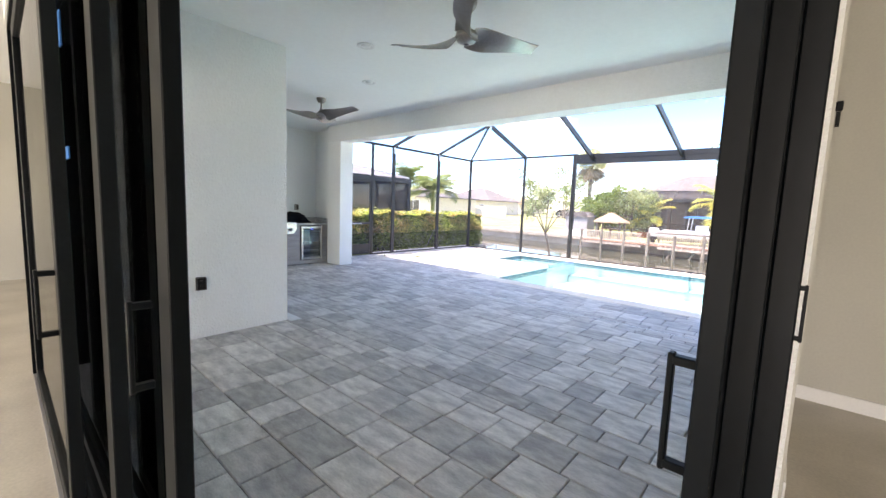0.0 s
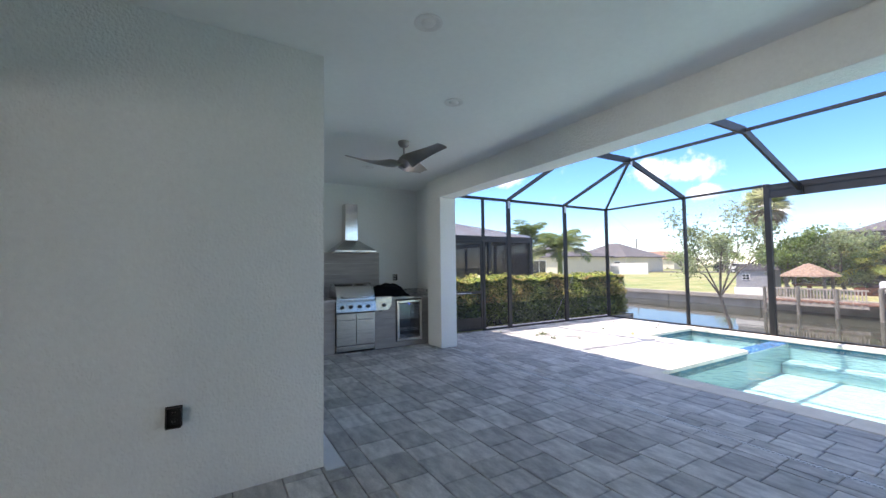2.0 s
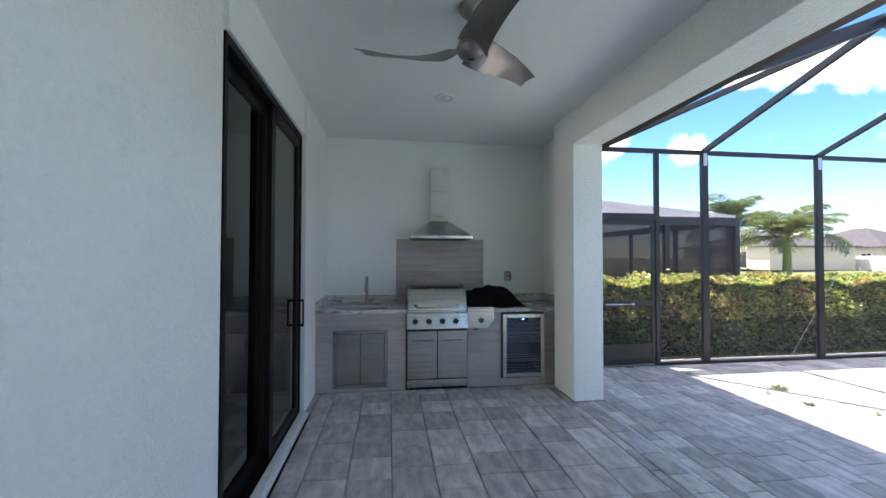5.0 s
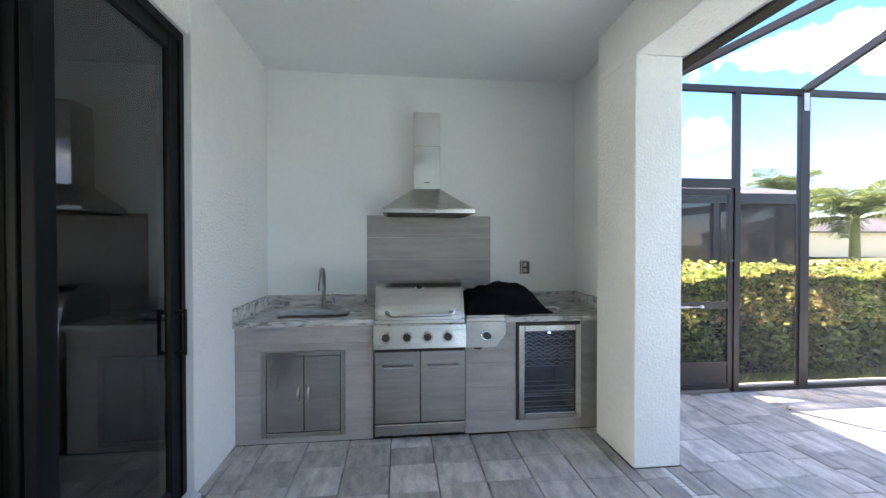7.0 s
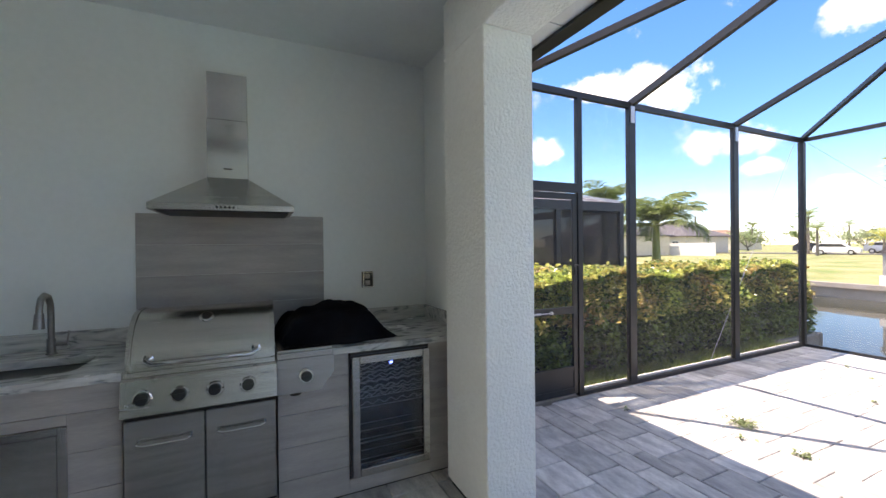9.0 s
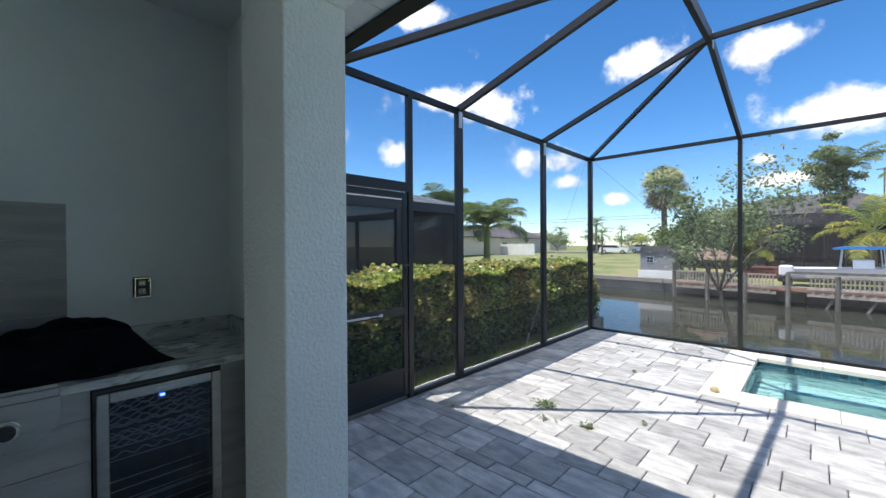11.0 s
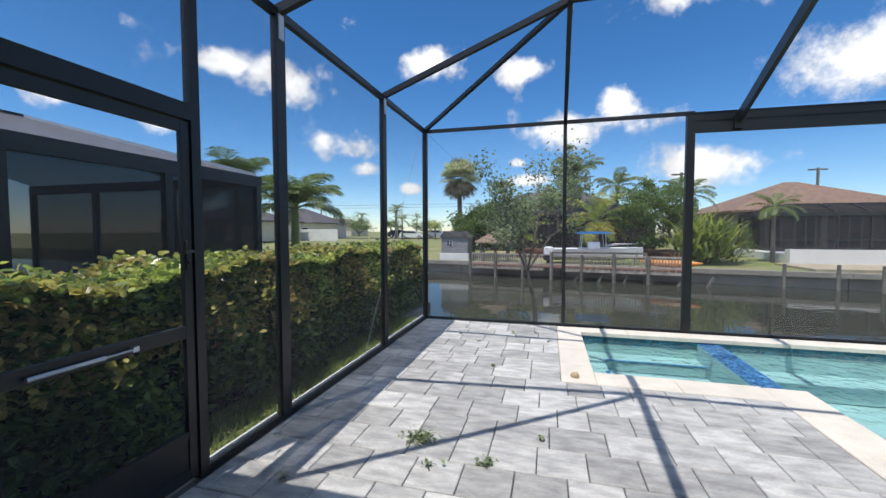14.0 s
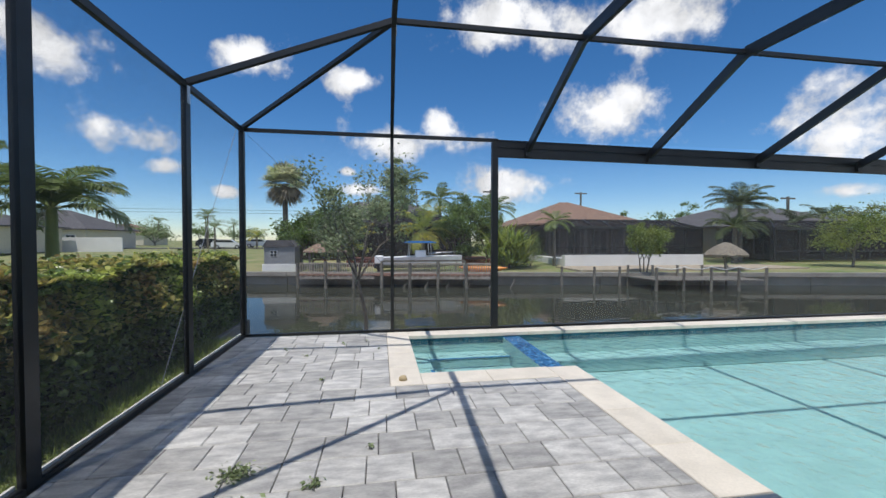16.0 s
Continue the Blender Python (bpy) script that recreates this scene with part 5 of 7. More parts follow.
struct("spa_step_tiles", boxes((QX0 + 0.25, QX0 + 0.30, QY0 + 0.15, QY0 + 0.9, -0.269, -0.262), (QX0 + 0.3, QX1, QY1 - 0.37, QY1 - 0.34, -0.269, -0.262)), TILE, "blue tile trim on the spa step", "tile trim")
struct("spillway_wall", boxes((QX1, -4.55, QY0 - 0.03, QY1 + 0.2, D, WZ - 0.004)), PLASTER, "low wall between spa and pool", "spa")
sp = thing("spillway_tiles", (0, 0, 0), "blue glass mosaic tiles on the spillway between spa and pool", "mosaic tiles", kind="stuff")
rng = np.random.default_rng(11)
bm = new_bm()
y = QY0 - 0.02
while y < QY1 + 0.08:
    x = QX1 + 0.005
    while x < -4.565:
        s = 0.0105
        dz = rng.uniform(0, 0.002)
        off = 0.0115 if int((y - QY0) / 0.024) % 2 else 0
        box(bm, x + off * 0, x + 0.021, y, y + 0.021, WZ - 0.002, WZ + 0.006 + dz)
        x += 0.024
    y += 0.024
part("mosaic", bm, TILE, sp, kind="stuff")
# waterline tile bands: one tile is 15 cm long
tiles = thing("waterline_tiles", (0, 0, 0), "blue mosaic tile band at the waterline", "tile band", kind="stuff")
bm = new_bm()


def band(bm, a, b, inward):
    a, b, n = Vector(a), Vector(b), Vector(inward)
    L_ = (b - a).length
    k = max(1, int(L_ / 0.075))
    d = (b - a) / k
    for i in range(k):
        for j in range(2):
            p = a + d * (i + 0.5)
            z0 = -0.052 - 0.05 * j
            q0, q1 = p - d * 0.49, p + d * 0.49
            xs = sorted((q0.x, q1.x)) if abs(d.x) > abs(d.y) else sorted((p.x, p.x + n.x * 0.008))
            ys = sorted((q0.y, q1.y)) if abs(d.y) > abs(d.x) else sorted((p.y, p.y + n.y * 0.008))
            box(bm, xs[0], xs[1], ys[0], ys[1], z0 - 0.048, z0)


band(bm, (PX0, PY1, 0), (PX1, PY1, 0), (0, -1, 0))
band(bm, (QX1, PY1, 0), (PX0, PY1, 0), (0, -1, 0))
band(bm, (PX0, PY0, 0), (PX1, PY0, 0), (0, 1, 0))
band(bm, (PX0, PY0, 0), (PX0, 9.12, 0), (1, 0, 0))
band(bm, (QX0, QY1, 0), (QX1, QY1, 0), (0, -1, 0))
band(bm, (QX0, QY0, 0), (QX1, QY0, 0), (0, 1, 0))
band(bm, (QX0, QY0, 0), (QX0, QY1, 0), (1, 0, 0))
part("tile_row", bm, BANDTILE, tiles, kind="stuff")
# water
bm = new_bm()
for x0, x1, y0, y1 in ((PX0 + 0.001, PX1, PY0, PY1), (QX0, QX1, QY0, QY1)):
    bm.faces.new([bm.verts.new(v) for v in ((x0, y0, WZ), (x1, y0, WZ), (x1, y1, WZ), (x0, y1, WZ))])
bm.faces.new([bm.verts.new(v) for v in ((-4.55, 9.15, WZ), (PX0, 9.15, WZ), (PX0, PY1, WZ), (-4.55, PY1, WZ))])
struct("water_pool", bm, POOLWATER, "clear turquoise pool and spa water with small ripples", "water")

# coping stones
cop = thing("coping", (0, 0, 0), "cream stone coping round the pool and spa", "coping")


def coping_run(x0, x1, y0, y1, along, step=0.61):
    a, b = (x0, x1) if along == "x" else (y0, y1)
    n = max(1, round((b - a) / step))
    for i in range(n):
        p, q = a + (b - a) * i / n + 0.0015, a + (b - a) * (i + 1) / n - 0.0015
        r = (p, q, y0, y1) if along == "x" else (x0, x1, p, q)
        part("coping_stone", boxes((*r, -0.05, 0.006), bevel=0.006), COPING, cop)


coping_run(-6.61, QX0 + 0.02, 8.85, 11.10, "y")
coping_run(QX0 + 0.02, -4.86, 8.85, QY0 + 0.02, "x")
coping_run(-4.86, PX0 + 0.02, 6.30, 9.16, "y")
coping_run(PX0 + 0.02, PX1 + 0.3, 6.30, PY0 + 0.02, "x")
coping_run(QX0 + 0.02, PX1 + 0.3, QY1 - 0.02, 11.10, "x")
coping_run(PX1 - 0.02, PX1 + 0.3, PY0 + 0.02, QY1 - 0.02, "y")

# small things on the deck
rk = thing("small_stone", (-6.48, 8.98, 0.006), "small tan stone lying on the coping", "stone")
bm = new_bm()
bmesh.ops.create_icosphere(bm, subdivisions=2, radius=0.045)
for v in bm.verts:
    v.co = Vector((v.co.x, v.co.y * 0.7, max(-0.0, v.co.z * 0.8 + 0.02))) * (1 + 0.15 * noise.noise(v.co * 30))
part("stone", bm, mat("tan_stone", (0.50, 0.40, 0.24), 0.8, var=0.1, bump=0.2), rk, "", True)


def weed(at, r, n, seed, label):
    w_ = thing("fallen_sprig", at, label, "leaf litter")
    g_ = np.random.default_rng(seed)
    bm = new_bm()
    for k in range(5):
        a_ = g_.uniform(0, 6.28)
        tube(bm, [(0, 0, 0.006), (math.cos(a_) * r * 0.5, math.sin(a_) * r * 0.5, 0.02), (math.cos(a_) * r, math.sin(a_) * r, 0.008)], 0.002, 4)
    part("stem", bm, BARK, w_)
    c_ = np.stack([g_.normal(0, r * 0.5, n), g_.normal(0, r * 0.4, n), np.abs(g_.normal(0.015, 0.012, n)) + 0.006], 1)
    ob = new("leaves", leaves_mesh("leaves", c_, 0.035, LEAF_G, g_, 1.0))
    ob.parent = w_


weed((-7.57, 7.53, 0), 0.12, 130, 1, "small fallen green sprig on the pavers")
weed((-7.10, 7.34, 0), 0.06, 30, 2, "scrap of fallen leaves on the pavers")
weed((-7.43, 7.23, 0), 0.05, 12, 3, "scrap of fallen leaves on the pavers")
for k, (xx, yy) in enumerate(((-6.72, 10.2), (-6.9, 10.6), (-7.2, 10.5), (-7.6, 10.0), (-7.9, 10.3), (-7.3, 9.1), (-6.78, 7.72), (-8.2, 6.9))):
    weed((xx, yy, 0), 0.03, 7, 20 + k, "a few dry leaves on the pavers")

# ---- ground, seawalls, canal ----
def far_bank(x):
    return 27.3 - 0.17 * max(-60.0, min(60.0, x))


bm = new_bm()
V = {}


def gv(x, y, z):
    k = (round(x, 3), round(y, 3), round(z, 3))
    if k not in V:
        V[k] = bm.verts.new(k)
    return V[k]


BANK_A, BANK_B, BANK_X = 12.85, 11.42, -9.25       # near bank: beside the hedge, and along the patio
XS, YS = (-500.0, BANK_X, -6.5, 4.7, 500.0), (-500.0, 6.5, 11.0, BANK_B)
for i in range(4):
    for j in range(3):
        if (i, j) != (2, 1):
            bm.faces.new([gv(XS[i], YS[j], -0.1), gv(XS[i + 1], YS[j], -0.1), gv(XS[i + 1], YS[j + 1], -0.1), gv(XS[i], YS[j + 1], -0.1)])
bm.faces.new([gv(-500, BANK_B, -0.1), gv(BANK_X, BANK_B, -0.1), gv(BANK_X, BANK_A, -0.1), gv(-500, BANK_A, -0.1)])
bm.faces.new([gv(BANK_X, BANK_B, -0.1), gv(BANK_X, BANK_A, -0.1), gv(BANK_X, BANK_A, -2.2), gv(BANK_X, BANK_B, -2.2)])
FXS = (-500.0, -60.0, BANK_X, -6.5, 4.7, 60.0, 500.0)
for a, b in zip(FXS, FXS[1:]):
    y0 = BANK_A if b <= BANK_X else BANK_B
    bm.faces.new([gv(a, y0, -0.1), gv(b, y0, -0.1), gv(b, y0, -2.2), gv(a, y0, -2.2)])
    bm.faces.new([gv(a, y0, -2.2), gv(b, y0, -2.2), gv(b, far_bank(b), -2.2), gv(a, far_bank(a), -2.2)])
    bm.faces.new([gv(a, far_bank(a), -2.2), gv(b, far_bank(b), -2.2), gv(b, far_bank(b), -0.52), gv(a, far_bank(a), -0.52)])
    bm.faces.new([gv(a, far_bank(a), -0.52), gv(b, far_bank(b), -0.52), gv(b, far_bank(b) + 22, -0.1), gv(a, far_bank(a) + 22, -0.1)])
    bm.faces.new([gv(a, far_bank(a) + 22, -0.1), gv(b, far_bank(b) + 22, -0.1), gv(b, 900, 0.0), gv(a, 900, 0.0)])
bmesh.ops.recalc_face_normals(bm, faces=bm.faces)
struct("ground", bm, GRASS, "mown green and straw-coloured lawn on both banks of the canal", "ground")
bm = new_bm()
bm.faces.new([bm.verts.new(v) for v in ((-500, 11.40, -1.18), (500, 11.40, -1.18), (500, 40, -1.18), (-500, 40, -1.18))])
struct("water_canal", bm, CANAL, "calm dark green canal water", "water")
struct("seawall_near", boxes((-80, BANK_X + 0.1, 12.85, 12.98, -2.2, -0.08), (BANK_X, 80, 11.42, 11.50, -2.2, -0.10), (BANK_X, BANK_X + 0.1, 11.50, 12.85, -2.2, -0.08), bevel=0.02), SEAWALL, "grey concrete seawall cap on the near bank", "seawall")
bm = new_bm()
for a, b in zip(range(-60, 60, 6), range(-54, 66, 6)):
    beam(bm, (a, far_bank(a) - 0.10, -0.55), (b - 0.03, far_bank(b) - 0.10, -0.55), 0.5, 0.22)
    beam(bm, (a, far_bank(a) + 0.02, -1.3), (b - 0.05, far_bank(b) + 0.02, -1.3), 0.2, 1.3)
struct("seawall_far", bm, SEAWALL, "weathered concrete seawall with a pale cap on the far bank", "seawall")
struct("deck_slab", boxes((-8.9, -4.62, 0.30, 6.4, -0.25, -0.052), (-4.62, 5.9, 0.30, 6.35, -0.25, -0.052), (-8.76, -6.5, 6.4, 11.25, -0.25, -0.052), (-6.5, -4.9, 6.4, 8.9, -0.25, -0.052),
                          (-6.5, 6.5, 11.09, 11.25, -0.25, -0.01), (4.9, 6.5, 0.3, 11.09, -0.25, -0.052)), JOINT, "sand bed under the pavers", "floor")
struct("deck_edge", boxes((-8.76, -8.70, 5.35, 11.25, -0.1, -0.001)), SEAWALL, "concrete edge of the patio", "kerb")

# ---- hedge and grass strip ----
rng = np.random.default_rng(21)
HX_A, HX_B, HY_0, HY_1, HZ = -10.35, -9.29, 4.6, 12.70, 1.09
hd = thing("hedge", (0, 0, 0), "dense clipped hedge with yellow and red new leaves on top", "hedge")
bm = new_bm()
bmesh.ops.create_grid(bm, x_segments=1, y_segments=1, size=0.5)
bm.free()
# solid filler added behind the leaves; its near-black colour stands for shade
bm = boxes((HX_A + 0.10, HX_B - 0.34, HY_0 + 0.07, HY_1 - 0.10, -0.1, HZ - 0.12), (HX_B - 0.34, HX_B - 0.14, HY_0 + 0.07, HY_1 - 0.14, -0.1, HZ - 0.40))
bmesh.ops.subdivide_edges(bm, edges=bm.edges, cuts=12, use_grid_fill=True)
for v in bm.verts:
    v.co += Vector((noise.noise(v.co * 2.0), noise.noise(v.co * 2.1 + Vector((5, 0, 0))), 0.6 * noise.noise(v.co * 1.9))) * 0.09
part("core", bm, HEDGE_CORE, hd, "near-black filler in the hedge, shade put into its colour", True)


def face_points(n, fn):
    uv = rng.uniform(0, 1, (n, 2))
    return fn(uv[:, 0], uv[:, 1])


def rough(p):
    """Bulges the hedge's surface so that its outline is uneven."""
    s = 0.07 * np.sin(p[:, 1] * 3.1 + p[:, 2] * 2.0) + 0.05 * np.sin(p[:, 1] * 7.7 + p[:, 2] * 5.0 + p[:, 0] * 3)
    return s


H = HZ + 0.08


def shoulder(p):
    """Rounds the clipped upper edge back from the enclosure."""
    return 0.28 * np.clip((p[:, 2] - (HZ - 0.40)) / 0.45, 0, 1) ** 2


side_pts = face_points(30000, lambda u, v: np.stack([np.full_like(u, HX_B), HY_0 + u * (HY_1 - HY_0), -0.05 + (v ** 0.75) * H], 1))
side_pts[:, 0] += rough(side_pts) - shoulder(side_pts) - np.abs(rng.normal(0, 0.045, len(side_pts))) + rng.normal(0, 0.045, len(side_pts))
end_pts = face_points(3500, lambda u, v: np.stack([HX_A + u * (HX_B - HX_A), np.full_like(u, HY_1), -0.05 + v * H], 1))
end_pts[:, 1] += rng.normal(0, 0.06, len(end_pts))
top_pts = face_points(15000, lambda u, v: np.stack([HX_A + v * (HX_B - HX_A), HY_0 + u * (HY_1 - HY_0), np.full_like(u, HZ)], 1))
top_pts[:, 2] += 0.6 * rough(top_pts) + rng.normal(0, 0.035, len(top_pts))
spr = face_points(12000, lambda u, v: np.stack([HX_A + v * (HX_B + 0.06 - HX_A), HY_0 + u * (HY_1 - HY_0), np.full_like(u, HZ + 0.02)], 1))
spr[:, 2] += rng.gamma(1.5, 0.013, len(spr)) + 0.6 * rough(spr)
upper = face_points(10000, lambda u, v: np.stack([np.full_like(u, HX_B + 0.03), HY_0 + u * (HY_1 - HY_0), HZ - 0.55 * v ** 1.5], 1))
upper[:, 0] += rough(upper) - shoulder(upper) + rng.normal(0, 0.045, len(upper))
for nm, pts, m, sz in (("leaves", np.concatenate([side_pts, end_pts, top_pts]), HEDGE, 0.072), ("new_leaves", np.concatenate([spr, upper]), HEDGE_TOP, 0.066)):
    ob = new(nm, leaves_mesh(nm, pts, sz, m, rng, 0.5, 0.62, True))
    ob.parent = hd
    tagged(ob, "dark green glossy leaves" if nm == "leaves" else "yellow-green and reddish new leaves, lightened for sun on the upper hedge", kind="stuff")

gs = thing("grass_strip", (0, 0, -0.1), "narrow strip of rough bright grass between hedge and enclosure", "grass", kind="stuff")
n = 9000
px = rng.uniform(-9.5, -8.77, n)
py = np.where(px < -9.2, rng.uniform(5.4, 12.6, n), rng.uniform(5.4, 11.4, n))
hh = rng.gamma(3.0, 0.016, n) + 0.02
ang = rng.uniform(0, 6.28, n)
wd = 0.005
dx, dy = np.cos(ang) * wd, np.sin(ang) * wd
lx, ly = rng.normal(0, 0.03, n), rng.normal(0, 0.03, n)
v0 = np.stack([px - dx, py - dy, np.zeros(n)], 1)
v1 = np.stack([px + dx, py + dy, np.zeros(n)], 1)
v2 = np.stack([px + lx, py + ly, hh], 1)
ob = new("blades", mesh_np("blades", np.stack([v0, v1, v2], 1).reshape(-1, 3), np.arange(3 * n).reshape(-1, 3), BLADE))
ob.parent = gs
tagged(ob, kind="stuff")

# ---- plants ----


def palm(at, h, label, crown=1.6, fronds=16, leaf=PALM, trunk_r=0.11, lean=(0.0, 0.0), seed=1, shaft=False, droop=1.0, fine=26, swell=0.0):
    """Feather palm: ringed trunk, arching fronds of narrow leaflets."""
    g_ = np.random.default_rng(seed)
    p = thing("palm_tree", at, label, "palm tree")
    bm = new_bm()
    k = 9
    pts = [(lean[0] * (i / k) ** 1.6, lean[1] * (i / k) ** 1.6, h * i / k) for i in range(k + 1)]
    rad = [trunk_r * (1.25 - 0.55 * i / k) + swell * math.sin(math.pi * min(1, i / k * 1.3)) * (i < k) for i in range(k + 1)]
    tube(bm, pts, rad, 12)
    part("trunk", bm, BARK if not shaft else SHAFT, p, "", True)
    top = Vector(pts[-1])
    if shaft:
        bm = new_bm()
        tube(bm, [top - Vector((0, 0, 0.55)), top - Vector((0, 0, 0.1)), top + Vector((0, 0, 0.18))], [trunk_r * 0.8, trunk_r * 0.75, trunk_r * 0.35], 12)
        part("crownshaft", bm, SHAFT, p, "smooth green crownshaft", True)
    verts, faces = [], []
    rb = new_bm()
    for f in range(fronds):
        az = 2 * math.pi * (f * 0.381966 + g_.uniform(-0.04, 0.04))
        rise = g_.uniform(-0.15, 1.25) if f > fronds // 3 else g_.uniform(0.6, 1.4)
        if shaft:
            rise = g_.uniform(0.05, 1.4)
        L_ = crown * g_.uniform(0.85, 1.12)
        o = np.array([math.cos(az), math.sin(az)])
        line = []
        pos = np.array([top.x, top.y, top.z])
        el = rise
        for i in range(13):
            line.append(pos.copy())
            pos = pos + L_ / 12 * np.array([o[0] * math.cos(el), o[1] * math.cos(el), math.sin(el)])
            el -= droop * (0.07 + 0.115 * i / 12)
        tube(rb, [tuple(q) for q in line[::2]], [0.02 * (1 - 0.12 * i) * crown / 1.6 for i in range(7)], 4, False)
        side = np.array([-o[1], o[0], 0.0])
        for i in range(fine):
            s = 0.12 + 0.88 * i / fine
            q = s * 12
            a_ = int(min(11, q))
            base_ = line[a_] + (line[a_ + 1] - line[a_]) * (q - a_)
            t_ = line[a_ + 1] - line[a_]
            t_ /= np.linalg.norm(t_)
            ll = crown * (0.36 if shaft else 0.30) * math.sin(math.pi * (0.12 + 0.80 * s)) * g_.uniform(0.85, 1.15)
            for sg in (-1, 1):
                dirn = side * sg * 0.85 + t_ * 0.62 + np.array([0, 0, 0.12 - 0.5 * droop * 0.6]) + g_.normal(0, 0.07, 3)
                dirn /= np.linalg.norm(dirn)
                w_ = t_ * 0.017 * crown / 1.6 * (1.5 if fine < 25 else 1.0)
                tip = base_ + dirn * ll
                midp = base_ + dirn * ll * 0.55 + np.array([0, 0, 0.03 * crown])
                n0 = len(verts)
                verts += [base_ - w_ * 0.6, base_ + w_ * 0.6, midp + w_, tip + np.array([0, 0, -0.10 * ll]), midp - w_]
                faces += [(n0, n0 + 1, n0 + 2, n0 + 4), (n0 + 4, n0 + 2, n0 + 3)]
    part("frond_ribs", rb, SHAFT, p, kind="")
    ob = new("crown", mesh_np("crown", [tuple(v) for v in verts], faces, leaf))
    ob.parent = p
    tagged(ob, "arching feather fronds")
    return p


def fan_palm(at, h, label, crown=1.2, seed=1, trunk_r=0.17):
    """Fan palm: stout trunk, round head of fans, skirt of dead leaves."""
    g_ = np.random.default_rng(seed)
    p = thing("fan_palm", at, label, "palm tree")
    bm = new_bm()
    tube(bm, [(0, 0, 0), (0.03, 0, h * 0.5), (0, 0, h)], [trunk_r * 1.1, trunk_r, trunk_r * 1.1], 12)
    part("trunk", bm, BARK, p, "", True)
    for nm, count, lo, hi, m, sc in (("crown", 90, -0.25, 1.45, FANLEAF, 1.0), ("dead_skirt", 44, -1.35, -0.45, PALM_DEAD, 0.9)):
        verts, faces = [], []
        for f in range(count):
            az, el = g_.uniform(0, 6.283), g_.uniform(lo, hi)
            d_ = np.array([math.cos(az) * math.cos(el), math.sin(az) * math.cos(el), math.sin(el)])
            s_ = np.cross(d_, (0, 0, 1.0))
            s_ /= np.linalg.norm(s_) + 1e-6
            u_ = np.cross(s_, d_)
            hub = np.array([0, 0, h]) + d_ * crown * 0.42 * sc
            for k in range(15):
                a_ = (k / 14 - 0.5) * 3.6
                dr = d_ * math.cos(a_) + s_ * math.sin(a_) + u_ * 0.12
                ll = crown * 0.62 * sc * (1 - 0.25 * abs(a_) / 1.8) * g_.uniform(0.85, 1.1)
                w_ = np.cross(dr, u_)
                w_ /= np.linalg.norm(w_)
                tip = hub + dr * ll + np.array([0, 0, -0.22 * ll])
                m_ = hub + dr * ll * 0.5
                n0 = len(verts)
                verts += [hub, m_ + w_ * 0.034 * crown, tip, m_ - w_ * 0.034 * crown]
                faces += [(n0, n0 + 1, n0 + 2, n0 + 3)]
        ob = new(nm, mesh_np(nm, [tuple(v) for v in verts], faces, m))
        ob.parent = p
        tagged(ob, "head of green fan leaves" if nm == "crown" else "hanging skirt of brown dead leaves")
    return p


def tree(at, h, r, label, leaf=LEAF_A, seed=1, leaves=5000, size=0.13, trunk_r=0.12, start=0.35, clumps=34, flat=0.7, sparse=False, name="tree", stems=1):
    """Broadleaf tree: forking limbs that end in uneven clumps of leaves."""
    g_ = np.random.default_rng(seed)
    p = thing(name, at, label, "tree")
    bm = new_bm()
    tips = []
    for s_ in range(stems):
        az0 = g_.uniform(0, 6.283)
        off = 0.0 if stems == 1 else 0.18
        base_ = Vector((math.cos(az0) * off, math.sin(az0) * off, 0))
        fork = Vector((base_.x * 2.5 + g_.normal(0, 0.04) * h, base_.y * 2.5 + g_.normal(0, 0.04) * h, h * start))
        tube(bm, [base_, base_.lerp(fork, 0.5) + Vector((0.02 * h, 0, 0)), fork], [trunk_r, trunk_r * 0.85, trunk_r * 0.7], 9)
        nb = 6 if stems == 1 else 4
        for b_ in range(nb):
            az = 2 * math.pi * (b_ + g_.uniform(-0.3, 0.3)) / nb
            reach = r * g_.uniform(0.45, 0.85)
            end = fork + Vector((math.cos(az) * reach, math.sin(az) * reach, (h - h * start) * g_.uniform(0.35, 0.85)))
            m_ = fork.lerp(end, 0.5) + Vector((0, 0, 0.06 * h))
            tube(bm, [fork, m_, end], [trunk_r * 0.5, trunk_r * 0.33, trunk_r * 0.14], 6)
            tips.append(end)
            for q in range(3):
                e2 = m_.lerp(end, g_.uniform(0.2, 0.9)) + Vector((g_.normal(0, 0.28) * r, g_.normal(0, 0.28) * r, abs(g_.normal(0, 0.16)) * h))
                tube(bm, [m_.lerp(end, 0.3), e2], [trunk_r * 0.2, trunk_r * 0.08], 5)
                tips.append(e2)
    part("trunk", bm, BARK, p, "", True)
    cz = h * (0.5 + start * 0.5)
    cl = list(tips)
    while len(cl) < clumps:
        d_ = g_.normal(size=3)
        d_ /= np.linalg.norm(d_)
        rr = g_.uniform(0.5, 1.0) ** 0.5
        cl.append(Vector((d_[0] * r * rr, d_[1] * r * rr, cz + d_[2] * (h - cz) * rr)))
    cl = cl[:max(clumps, len(tips))]
    per = max(4, leaves // len(cl))
    pts = []
    for c_ in cl:
        cr = r * g_.uniform(0.16, 0.34) * (0.8 if sparse else 1.0)
        q = g_.normal(size=(per, 3)) * np.array([cr, cr, cr * flat]) * 0.62
        pts.append(q + np.array(c_))
    ob = new("crown", leaves_mesh("crown", np.concatenate(pts), size, leaf, g_, 0.35))
    ob.parent = p
    tagged(ob, "uneven crown of small leaves")
    return p


